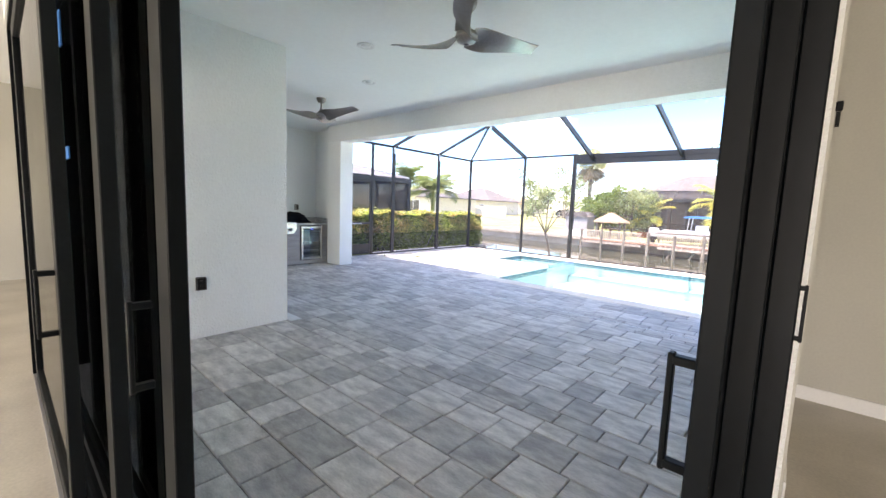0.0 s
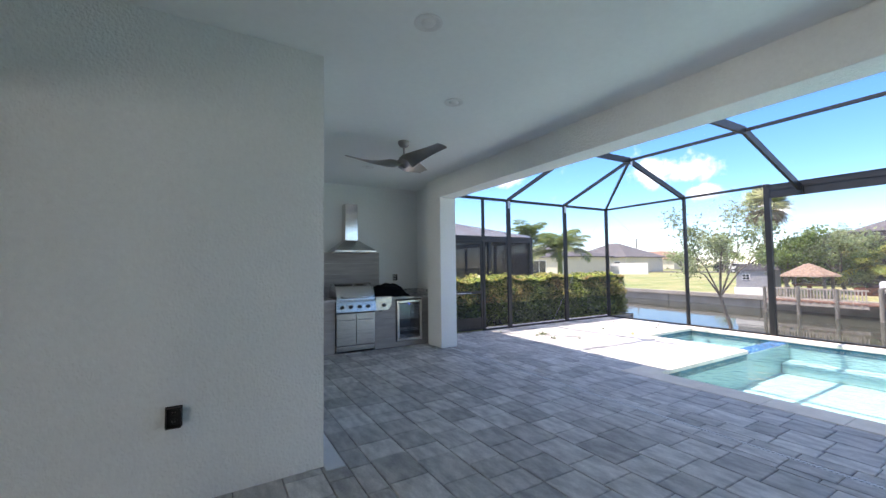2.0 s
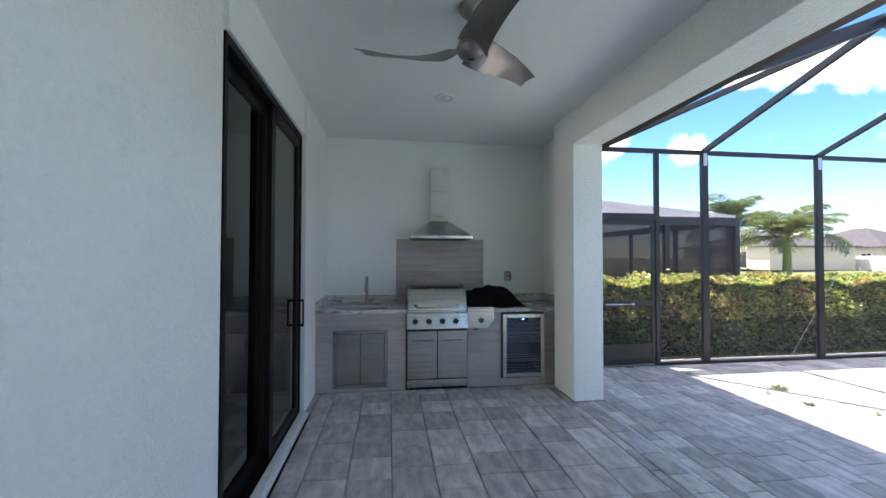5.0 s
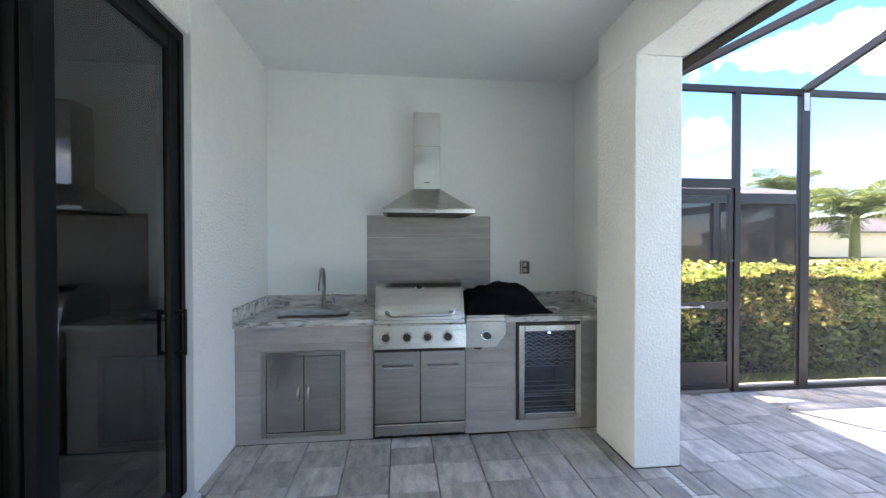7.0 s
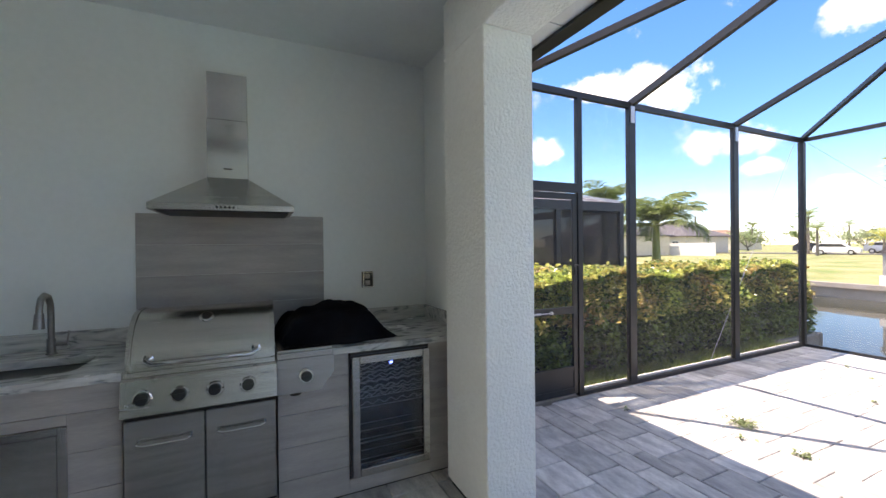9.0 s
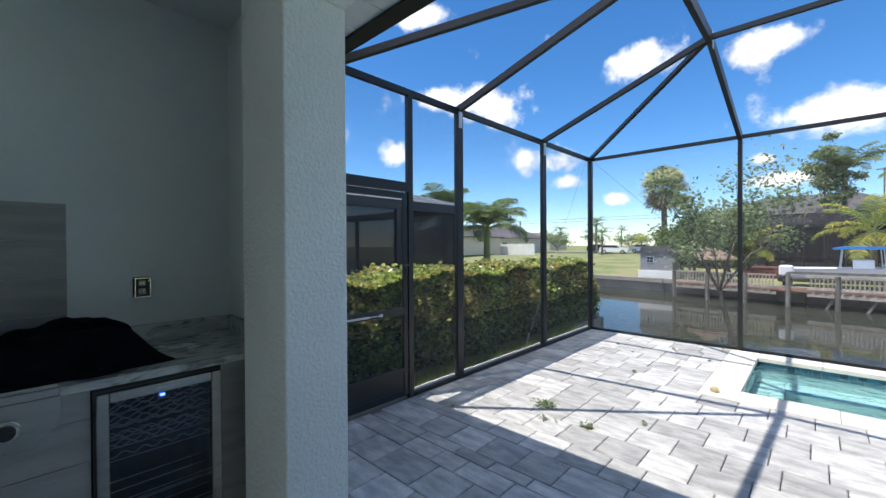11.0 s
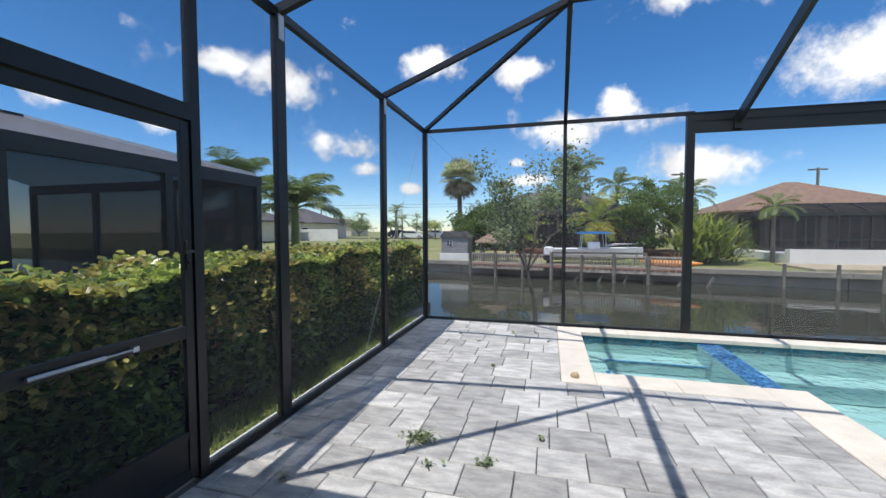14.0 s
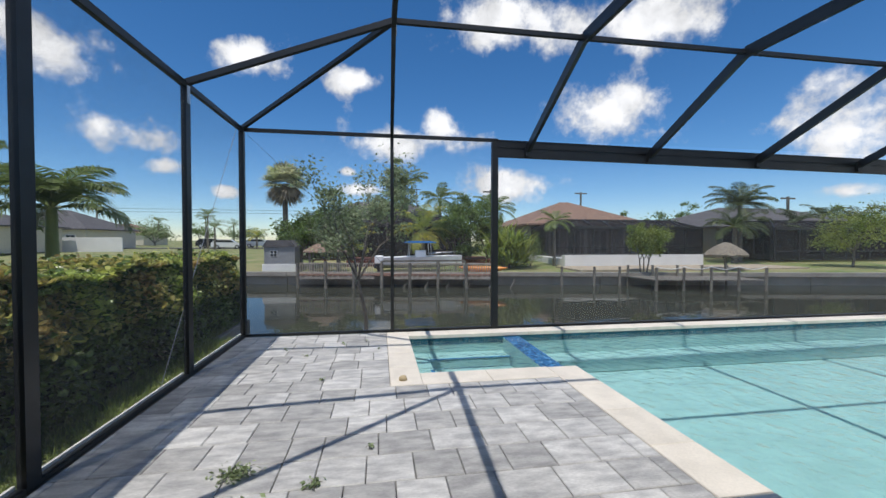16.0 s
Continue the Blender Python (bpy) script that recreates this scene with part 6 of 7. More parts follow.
def bush(at, r, h, label, leaf=LEAF_A, seed=1, leaves=1500, size=0.12):
    g_ = np.random.default_rng(seed)
    p = thing("bush", at, label, "bush")
    bm = new_bm()
    for k in range(7):
        a_ = g_.uniform(0, 6.283)
        tube(bm, [(0, 0, 0), (math.cos(a_) * r * 0.5, math.sin(a_) * r * 0.5, h * 0.6)], [0.03, 0.01], 5)
    part("stems", bm, BARK, p)
    pts = []
    for k in range(16):
        d_ = g_.normal(size=3)
        d_ /= np.linalg.norm(d_)
        c_ = np.array([d_[0] * r * 0.7, d_[1] * r * 0.7, h * 0.5 + d_[2] * h * 0.38])
        pts.append(c_ + g_.normal(size=(leaves // 16, 3)) * np.array([r, r, h * 0.8]) * 0.2)
    q = np.concatenate(pts)
    q[:, 2] = np.maximum(q[:, 2], 0.03)
    ob = new("foliage", leaves_mesh("foliage", q, size, leaf, g_, 0.35))
    ob.parent = p
    return p


def spiky(at, r, h, label, leaf=LEAF_B, seed=1, n=160):
    """A clump of long strap leaves."""
    g_ = np.random.default_rng(seed)
    p = thing("strap_leaf_plant", at, label, "bush")
    verts, faces = [], []
    for k in range(n):
        az, el = g_.uniform(0, 6.283), g_.uniform(0.35, 1.45)
        o = np.array([g_.normal(0, 0.3) * r, g_.normal(0, 0.3) * r, h * g_.uniform(0.05, 0.55)])
        d_ = np.array([math.cos(az) * math.cos(el), math.sin(az) * math.cos(el), math.sin(el)])
        s_ = np.array([-math.sin(az), math.cos(az), 0]) * 0.035 * h / 1.5
        ll = h * g_.uniform(0.35, 0.62)
        m_, tip = o + d_ * ll * 0.6, o + d_ * ll + np.array([math.cos(az), math.sin(az), -0.6]) * ll * 0.22
        n0 = len(verts)
        verts += [o - s_, o + s_, m_ + s_, tip, m_ - s_]
        faces += [(n0, n0 + 1, n0 + 2, n0 + 4), (n0 + 4, n0 + 2, n0 + 3)]
    ob = new("leaves", mesh_np("leaves", [tuple(v) for v in verts], faces, leaf))
    ob.parent = p
    bm = new_bm()
    for k in range(9):
        a_ = g_.uniform(0, 6.283)
        tube(bm, [(math.cos(a_) * 0.15 * r, math.sin(a_) * 0.15 * r, 0), (math.cos(a_) * 0.4 * r, math.sin(a_) * 0.4 * r, h * 0.6)], [0.03, 0.015], 5)
    part("canes", bm, BARK, p)
    return p

# ---- neighbour's enclosure beyond the hedge ----
NX, NY, NZ = -12.3, 11.6, 2.50
nb = thing("neighbour_house", (0, 0, -0.1), "neighbour's house with grey roof and dark screened enclosure beyond the hedge", "house")
part("wall", boxes((-24, -17.5, -8, 9.0, 0.0, 2.5)), TANWALL, nb, "tan house wall")
bm = new_bm()
prism(bm, [(-24.6, 2.5), (-17.0, 2.5), (-20.8, 4.4)], "y", -9, 9.6)
part("roof", bm, SHINGLE, nb, "grey hipped roof")
for y0 in (1.0, 4.0, 6.6):
    wn = part("window", boxes((-17.5, -17.44, y0, y0 + 1.6, 0.15, 2.1)), WINDOWDK, nb, "dark sliding window")
    bm = new_bm()
    frame_bars(bm, y0 - 0.05, y0 + 1.65, 0.1, 2.15, -17.46, -17.40, 0.06)
    part("frame", swap_xy(bm), WHITE_PL, wn)
ne = thing("neighbour_enclosure", (0, 0, -0.1), "neighbour's dark bronze screened enclosure with a mansard screen roof", "screen enclosure")
for y in (1.5, 3.6, 5.7, 7.8, 9.7, NY):
    part("post", boxes((NX - 0.05, NX + 0.05, y - 0.06, y + 0.06, 0, NZ + 0.1)), BRONZE, ne)
for x in (-14.4, -16.6, -18.6):
    part("post", boxes((x - 0.05, x + 0.05, NY - 0.05, NY + 0.05, 0, NZ + 0.1)), BRONZE, ne)
part("eave_beam", boxes((NX - 0.06, NX + 0.06, 1.5, NY + 0.06, NZ - 0.10, NZ + 0.10)), BRONZE, ne)
part("eave_beam", boxes((-18.6, NX - 0.06, NY - 0.06, NY + 0.06, NZ - 0.10, NZ + 0.10)), BRONZE, ne)
part("chair_rail", boxes((NX - 0.03, NX + 0.03, 1.5, NY, 0.85, 0.93)), BRONZE, ne)
bm = new_bm()
for pts in ([(NX, 1.5, 0), (NX, NY, 0), (NX, NY, NZ), (NX, 1.5, NZ)], [(NX, NY, 0), (-18.6, NY, 0), (-18.6, NY, NZ), (NX, NY, NZ)]):
    bm.faces.new([bm.verts.new(q) for q in pts])
part("screen", bm, SCREEN_N, ne, "dark insect screen")
R1, R2 = (-14.6, 9.3, 3.30), (-14.6, 2.0, 3.30)
bm = new_bm()
for pts in ([(NX, NY, NZ + 0.1), R1, R2, (NX, 1.5, NZ + 0.1)], [(NX, NY, NZ + 0.1), (-18.6, NY, NZ + 0.1), (-18.6, 9.3, 3.3), R1], [R1, (-18.6, 9.3, 3.3), (-18.6, 2.0, 3.3), R2]):
    bm.faces.new([bm.verts.new(q) for q in pts])
part("roof_screen", bm, SCREEN_NR, ne, "greyish roof screen")
for a, b in (((NX, NY, NZ + 0.12), R1), ((NX, 7.8, NZ + 0.12), (-14.6, 7.8, 3.32)), ((NX, 5.7, NZ + 0.12), (-14.6, 5.7, 3.32)), ((NX, 3.6, NZ + 0.12), (-14.6, 3.6, 3.32)), (R1, R2), (R1, (-18.6, 9.3, 3.3)), ((-14.4, NY, NZ + 0.12), (-14.6, 9.3, 3.3))):
    bm = new_bm()
    beam(bm, a, b, 0.05, 0.08)
    part("roof_bar", bm, BRONZE if b != R1 else ALU, ne)

palm((-13.24, 14.12, -0.1), 2.15, "young palm with green crownshaft and dense fronds beyond the hedge", 1.55, 24, PALM, 0.12, seed=3, shaft=True, fine=46, droop=1.0)
palm((-14.9, 13.9, -0.1), 2.6, "young palm half hidden behind the neighbour's enclosure", 1.5, 22, PALM, 0.11, seed=4, shaft=True, fine=42, droop=1.0)


# ---- houses ----
def hip_roof(bm, x0, x1, y0, y1, z0, z1, over=0.5):
    x0, x1, y0, y1 = x0 - over, x1 + over, y0 - over, y1 + over
    ins = min(x1 - x0, y1 - y0) / 2
    lo = [bm.verts.new(v) for v in ((x0, y0, z0), (x1, y0, z0), (x1, y1, z0), (x0, y1, z0))]
    th = [bm.verts.new(v) for v in ((x0, y0, z0 + 0.15), (x1, y0, z0 + 0.15), (x1, y1, z0 + 0.15), (x0, y1, z0 + 0.15))]
    if x1 - x0 >= y1 - y0:
        r = [bm.verts.new((x0 + ins, (y0 + y1) / 2, z1)), bm.verts.new((x1 - ins, (y0 + y1) / 2, z1))]
        fs = [(th[0], th[1], r[1], r[0]), (th[1], th[2], r[1]), (th[2], th[3], r[0], r[1]), (th[3], th[0], r[0])]
    else:
        r = [bm.verts.new(((x0 + x1) / 2, y0 + ins, z1)), bm.verts.new(((x0 + x1) / 2, y1 - ins, z1))]
        fs = [(th[0], th[1], r[0]), (th[1], th[2], r[1], r[0]), (th[2], th[3], r[1]), (th[3], th[0], r[0], r[1])]
    for f in fs:
        bm.faces.new(f)
    for k in range(4):
        bm.faces.new((lo[k], lo[(k + 1) % 4], th[(k + 1) % 4], th[k]))
    bm.faces.new(lo[::-1])


def house(at, w_, d_, h, rz, label, wallm, roofm, windows=(), base=0.0):
    """Hip-roofed single-storey house; its front faces -y."""
    p = thing("house", at, label, "house")
    part("wall", boxes((-w_ / 2, w_ / 2, 0, d_, 0, h)), wallm, p)
    bm = new_bm()
    hip_roof(bm, -w_ / 2, w_ / 2, 0, d_, h, rz)
    part("roof", bm, roofm, p)
    for x, ww, z0, z1 in windows:
        wn = part("window", boxes((x, x + ww, -0.05, -0.02, z0, z1)), WINDOWDK, p)
        bm = new_bm()
        frame_bars(bm, x - 0.07, x + ww + 0.07, z0 - 0.07, z1 + 0.07, -0.09, -0.0, 0.08)
        part("frame", bm, WHITE_PL, wn)
        part("mullion", boxes((x + ww / 2 - 0.03, x + ww / 2 + 0.03, -0.08, -0.051, z0, z1)), WHITE_PL, wn)
    return p


def enclosure(at, w_, d_, h, rise, label, bays, sm=SCREEN_N):
    """Mansard screen room; front faces -y."""
    p = thing("screen_enclosure", at, label, "screen enclosure")
    for k in range(bays + 1):
        x = -w_ / 2 + w_ * k / bays
        part("post", boxes((x - 0.05, x + 0.05, -0.05, 0.05, 0, h)), BRONZE, p)
        bm = new_bm()
        beam(bm, (x, 0, h), (max(-w_ / 2 + 1.6, min(w_ / 2 - 1.6, x)), 1.8, h + rise), 0.07, 0.12)
        beam(bm, (max(-w_ / 2 + 1.6, min(w_ / 2 - 1.6, x)), 1.8, h + rise), (max(-w_ / 2 + 1.6, min(w_ / 2 - 1.6, x)), d_, h + rise), 0.07, 0.12)
        part("rafter", bm, BRONZE, p)
    part("eave_beam", boxes((-w_ / 2, w_ / 2, -0.06, 0.06, h - 0.12, h + 0.1)), BRONZE, p)
    part("mid_rail", boxes((-w_ / 2, w_ / 2, -0.04, 0.04, 0.7, 0.8)), BRONZE, p)
    part("purlin", boxes((-w_ / 2 + 1.6, w_ / 2 - 1.6, 1.76, 1.84, h + rise - 0.05, h + rise + 0.05)), BRONZE, p)
    bm = new_bm()
    a, b = w_ / 2, w_ / 2 - 1.6
    for pts in ([(-a, 0, 0), (a, 0, 0), (a, 0, h), (-a, 0, h)], [(-a, 0, 0), (-a, d_, 0), (-a, d_, h), (-a, 0, h)], [(a, 0, 0), (a, d_, 0), (a, d_, h), (a, 0, h)],
                [(-a, 0, h), (a, 0, h), (b, 1.8, h + rise), (-b, 1.8, h + rise)], [(-a, 0, h), (-b, 1.8, h + rise), (-b, d_, h + rise), (-a, d_, h)],
                [(a, 0, h), (b, 1.8, h + rise), (b, d_, h + rise), (a, d_, h)], [(-b, 1.8, h + rise), (b, 1.8, h + rise), (b, d_, h + rise), (-b, d_, h + rise)]):
        bm.faces.new([bm.verts.new(q) for q in pts])
    part("screen", bm, sm, p, "dark insect screen")
    return p


# grey-roofed house straight across
house((-6.3, 47.0, -0.2), 17, 11, 3.0, 6.1, "large grey-roofed house across the canal", TANWALL, SHINGLE, [(-6, 2.2, 0.2, 2.3), (-2, 3.0, 0.2, 2.3), (3, 2.2, 0.2, 2.3)])
enclosure((-6.3, 40.0, -0.2), 15.5, 7.0, 2.9, 0.9, "long dark screened enclosure behind the dock", 8)
# brown-roofed house to the east
house((12.9, 39.5, 0.1), 12.0, 11, 2.7, 5.4, "brown tile-roofed house across the canal", TANWALL, BROWNROOF, [(-4.4, 1.2, 0.1, 2.2), (-2.3, 1.2, 0.1, 2.2), (0.2, 1.4, 0.1, 2.2), (3.4, 2.0, 0.1, 2.2)])
enclosure((13.6, 34.5, 0.1), 13.2, 5.0, 2.35, 0.7, "wide dark screened enclosure on a white terrace wall", 8, SCREEN_N)
part("column", boxes((-5.1, -4.8, 4.5, 4.8, 0, 2.4), (-1.6, -1.3, 4.5, 4.8, 0, 2.4)), WHITEWALL, bpy.data.objects["screen_enclosure.001"], "white terrace columns")
struct("terrace_wall", boxes((6.2, 16.7, 30.5, 30.7, -0.5, 0.40), (6.2, 16.7, 30.7, 39.4, -0.5, 0.10), (5.9, 6.2, 30.5, 31.0, -0.5, 0.40)), WHITEWALL, "long white terrace wall above the far bank", "wall")
struct("sand_bank", boxes((5.2, 21.5, 27.0, 30.5, -0.8, -0.36)), SAND, "pale sand behind the seawall", "ground")
struct("mulch_bed", boxes((-9.0, 2.5, 33.0, 39.0, -0.6, 0.0)), MULCH, "red mulch bed behind the dock", "ground")
house((34.0, 37.0, -0.2), 20, 12, 2.8, 5.2, "dark-roofed house among palms on the far bank", TANWALL, SHINGLE, [(-6, 2.0, 0.3, 2.1), (0, 3.0, 0.3, 2.1)])
enclosure((31.5, 32.0, -0.2), 14, 4.8, 2.6, 0.7, "shaded screened enclosure on the far bank", 6)
# pale houses inland to the north-west
house((-56.0, 70.0, 0.0), 14, 12, 2.9, 6.1, "cream house with a long grey roof beyond the lawn", HOUSEWALL, SHINGLE, [(-5, 2.2, 0.9, 2.1), (-0.5, 1.4, 0.9, 2.1), (4.5, 1.2, 1.0, 2.1)])
house((-52.0, 48.0, 0.0), 14, 12, 2.8, 5.2, "grey-roofed house with a dark porch beyond the lawn", HOUSEWALL, SHINGLE, [(-4, 3, 0.2, 2.3), (1, 3, 0.2, 2.3)])
house((-20.0, 130.0, 0.0), 22, 12, 3.0, 5.6, "distant house with a pale roof", HOUSEWALL, BROWNROOF, [(-6, 2, 1, 2), (3, 2, 1, 2)])
house((6.0, 150.0, 0.0), 24, 12, 3.0, 5.6, "distant cream house with a grey roof", HOUSEWALL, SHINGLE, [(-6, 2, 1, 2), (3, 2, 1, 2)])
house((-80.0, 120.0, 0.0), 24, 12, 3.0, 5.8, "distant cream house with a brown roof", HOUSEWALL, BROWNROOF, [(-6, 2, 1, 2), (3, 2, 1, 2)])
struct("yard_fence", boxes((-46.0, -39.0, 61.0, 61.15, -0.1, 1.75)), WHITEWALL, "white garden fence before the cream house", "fence")
struct("road", boxes((-90, 60, 78, 84, -0.1, 0.02)), ASPHALT, "grey road beyond the lawn", "road")


def car(at, turn, paint, label):
    c = thing("parked_car", at, label, "car", turn=turn)
    bm = new_bm()
    prism(bm, [(-2.35, 0.35), (2.3, 0.35), (2.35, 0.75), (2.2, 0.95), (1.25, 1.08), (0.55, 1.58), (-1.7, 1.62), (-2.25, 1.15), (-2.38, 0.8)], "y", -0.9, 0.9)
    part("body", bm, paint, c)
    bm = new_bm()
    prism(bm, [(1.05, 1.1), (0.5, 1.50), (-1.6, 1.53), (-2.0, 1.15)], "y", -0.915, 0.915)
    part("window", bm, WINDOWDK, c)
    for x in (-1.5, 1.45):
        for y in (-0.88, 0.88):
            bm = new_bm()
            lathe(bm, [(0.0, -0.1), (0.34, -0.1), (0.36, 0), (0.34, 0.1), (0.0, 0.1)], 18)
            bmesh.ops.rotate(bm, verts=bm.verts, cent=(0, 0, 0), matrix=Matrix.Rotation(radians(90), 3, "X"))
            wh = part("wheel", bm, RUBBER, c, "", True, (x, y, 0.36))
            bm = new_bm()
            lathe(bm, [(0.0, -0.11), (0.2, -0.11), (0.2, 0.11), (0.0, 0.11)], 12)
            bmesh.ops.rotate(bm, verts=bm.verts, cent=(0, 0, 0), matrix=Matrix.Rotation(radians(90), 3, "X"))
            part("rim", bm, ALU, wh)


PAINT_D = mat("dark_car_paint", (0.03, 0.03, 0.035), 0.2, var=0.02, bump=0, coat=0.5)
car((-31.8, 76.0, -0.1), 12, BOATW, "white estate car parked on the far lawn")
car((-36.0, 80.5, 0.02), 0, PAINT_D, "dark car on the road")
car((-28.5, 82.0, 0.02), 0, ALU, "silver car on the road")
car((-21.0, 80.0, 0.02), 0, PAINT_D, "black car on the road")
car((-11.0, 86.0, 0.02), 0, BOATW, "white van-like car beyond the road")

# ---- far bank: shed, hut, dock, boat ----
sh = thing("garden_shed", (-12.6, 30.6, -0.50), "small grey shed with a white base on the far seawall", "shed")
part("base", boxes((-1.0, 0.90, -0.8, 0.8, 0.0, 0.48), bevel=0.01), WHITEWALL, sh, "white lower part")
part("body", boxes((-0.90, 0.84, -0.75, 0.75, 0.48, 1.55)), SHEDW, sh)
bm = new_bm()
prism(bm, [(-1.0, 1.52), (0.95, 1.52), (0.62, 1.92), (-0.72, 1.92)], "y", -0.85, 0.85)
part("roof", bm, SHINGLE, sh)
wn = part("window", boxes((-0.55, -0.15, -0.775, -0.755, 0.95, 1.3)), WHITE_PL, sh)
for k in range(2):
    for q in range(2):
        part("pane", boxes((-0.53 + 0.19 * k, -0.37 + 0.19 * k, -0.782, -0.776, 0.97 + 0.165 * q, 1.11 + 0.165 * q)), WINDOWDK, wn)

DX0, DX1, DYC = -11.2, -0.5, 28.1
dk = thing("dock", (0, 0, 0), "brown wooden dock on piles with a pale slatted railing", "dock")
DKZ = -0.48
x = DX0
while x < DX1:
    yb = far_bank(x)
    part("deck_board", boxes((x, x + 0.28, yb - 1.9, yb + 0.15, DKZ - 0.05, DKZ)), DECK, dk)
    x += 0.285
for k in range(8):
    x = DX0 + 0.1 + (DX1 - DX0 - 0.2) * k / 7
    yb = far_bank(x)
    bm = new_bm()
    tube(bm, [(x, yb - 1.85, -2.2), (x, yb - 1.85, DKZ + 0.67 + (0.08 if k % 2 else 0))], 0.085, 10)
    part("pile", bm, PILE, dk, "round weathered pile", True)
for side, (xa, xb) in enumerate(((DX0 + 0.1, -7.0), (-6.0, DX1))):
    bm = new_bm()
    for z in (DKZ + 0.12, DKZ + 0.63):
        beam(bm, (xa, far_bank(xa) - 1.8, z), (xb, far_bank(xb) - 1.8, z), 0.06, 0.08)
    beam(bm, (xa, far_bank(xa) - 1.82, DKZ - 0.1), (xb, far_bank(xb) - 1.82, DKZ - 0.1), 0.08, 0.2)
    part("rail", bm, BALUST, dk)
    bm = new_bm()
    x = xa + 0.1
    while x < xb:
        yb = far_bank(x) - 1.8
        box(bm, x, x + 0.05, yb - 0.02, yb + 0.02, DKZ + 0.1, DKZ + 0.63)
        x += 0.125
    part("balusters", bm, BALUST, dk, "row of pale weathered slats", kind="stuff")
for k in range(6):
    x = -5.2 + 1.15 * k
    bm = new_bm()
    beam(bm, (x, far_bank(x) - 1.7, -0.7), (x - 0.5, far_bank(x) - 1.7, -1.7), 0.08, 0.08)
    part("brace", bm, PILE, dk)

hut = thing("tiki_hut", (-10.0, 29.9, -0.5), "small brown-roofed open hut on the far bank", "hut")
for xx in (-0.8, 0.8):
    for yy in (-0.6, 0.6):
        part("post", boxes((xx - 0.06, xx + 0.06, yy - 0.06, yy + 0.06, 0, 1.3)), PILE, hut)
bm = new_bm()
lathe(bm, [(1.55, 1.2), (1.5, 1.28), (0.2, 1.88), (0.0, 1.92)], 8)
bmesh.ops.scale(bm, vec=(0.85, 0.85, 1), verts=bm.verts)
part("roof", bm, HUTROOF, hut)
part("table", boxes((-0.6, 0.6, -0.4, 0.4, 0.70, 0.75)), DECK, hut)
part("table_leg", boxes((-0.08, 0.08, -0.08, 0.08, 0, 0.70)), DECK, hut)

lift = thing("boat_lift", (0, 0, 0), "steel boat lift frame with posts beside the dock", "boat lift")
for xx in (-6.6, -2.0):
    for yy in (26.8, 29.2):
        part("post", boxes((xx - 0.06, xx + 0.06, yy - 0.06, yy + 0.06, -2.2, 0.30)), PILE, lift)
for yy in (26.8, 29.2):
    part("beam", boxes((-6.6, -2.0, yy - 0.05, yy + 0.05, 0.22, 0.32)), PILE, lift)
    part("beam", boxes((-6.6, -2.0, yy - 0.04, yy + 0.04, 0.06, 0.12)), ALU, lift)
bt = thing("motorboat", (-4.2, 29.4, -0.35), "white motorboat with a blue canopy and outboard on the lift", "boat")
bm = new_bm()
secs = []
for i in range(11):
    s = i / 10
    hw = 0.95 * (1 - max(0, s - 0.45) ** 2 * 3.1)
    hw = max(0.03, hw)
    kz = 0.05 + 0.35 * max(0, s - 0.6) ** 1.5 * 2.5
    xx = -2.4 + 5.0 * s
    secs.append([bm.verts.new(v) for v in ((xx, -hw, 0.72 + 0.12 * s), (xx, -hw * 0.85, 0.30), (xx, 0, kz), (xx, hw * 0.85, 0.30), (xx, hw, 0.72 + 0.12 * s), (xx, hw * 0.8, 0.66 + 0.1 * s), (xx, -hw * 0.8, 0.66 + 0.1 * s))])
for a, b in zip(secs, secs[1:]):
    for k in range(7):
        bm.faces.new((a[k], a[(k + 1) % 7], b[(k + 1) % 7], b[k]))
bm.faces.new(secs[0][::-1]), bm.faces.new(secs[-1])
bmesh.ops.recalc_face_normals(bm, faces=bm.faces)
part("hull", bm, BOATW, bt, "white hull", True)
part("console", boxes((-0.35, 0.3, -0.3, 0.3, 0.66, 1.15), bevel=0.04), BOATW, bt)
bm = new_bm()
for xx in (-0.75, 0.6):
    for yy in (-0.6, 0.6):
        tube(bm, [(xx, yy, 0.7), (xx * 0.9, yy, 1.62)], 0.022, 6)
part("canopy_frame", bm, ALU, bt)
bm = new_bm()
prism(bm, [(-0.95, 1.60), (0.85, 1.60), (0.88, 1.66), (0.5, 1.72), (-0.6, 1.73), (-0.98, 1.66)], "y", -0.75, 0.75)
part("canopy", bm, BLUEC, bt, "bright blue canvas top")
bm = new_bm()
tube(bm, [(0.5, -0.72, 0.95), (1.6, -0.55, 1.02), (2.35, 0, 1.05), (1.6, 0.55, 1.02), (0.5, 0.72, 0.95)], 0.018, 6)
for q in ((0.9, -0.66), (1.7, -0.5), (0.9, 0.66), (1.7, 0.5)):
    tube(bm, [(q[0], q[1], 0.72), (q[0], q[1], 0.99)], 0.014, 6)
part("bow_rail", bm, CHROME, bt)
ob_ = thing("outboard_motor", (-6.75, 28.4, -0.42), "white and dark outboard motor tilted up", "outboard motor")
part("cowling", boxes((-0.25, 0.28, -0.2, 0.2, 0.45, 0.95), bevel=0.07), BOATW, ob_)
part("leg", boxes((-0.12, 0.12, -0.10, 0.10, 0.0, 0.45), bevel=0.02), RUBBER, ob_)
part("skirt", boxes((-0.3, 0.22, -0.16, 0.16, 0.18, 0.45), bevel=0.05), PAINT_D, ob_)
ky = thing("kayak", (-0.9, 26.9, -0.40), "orange plastic kayak lying on the dock end", "kayak", turn=-25)
bm = new_bm()
rings = []
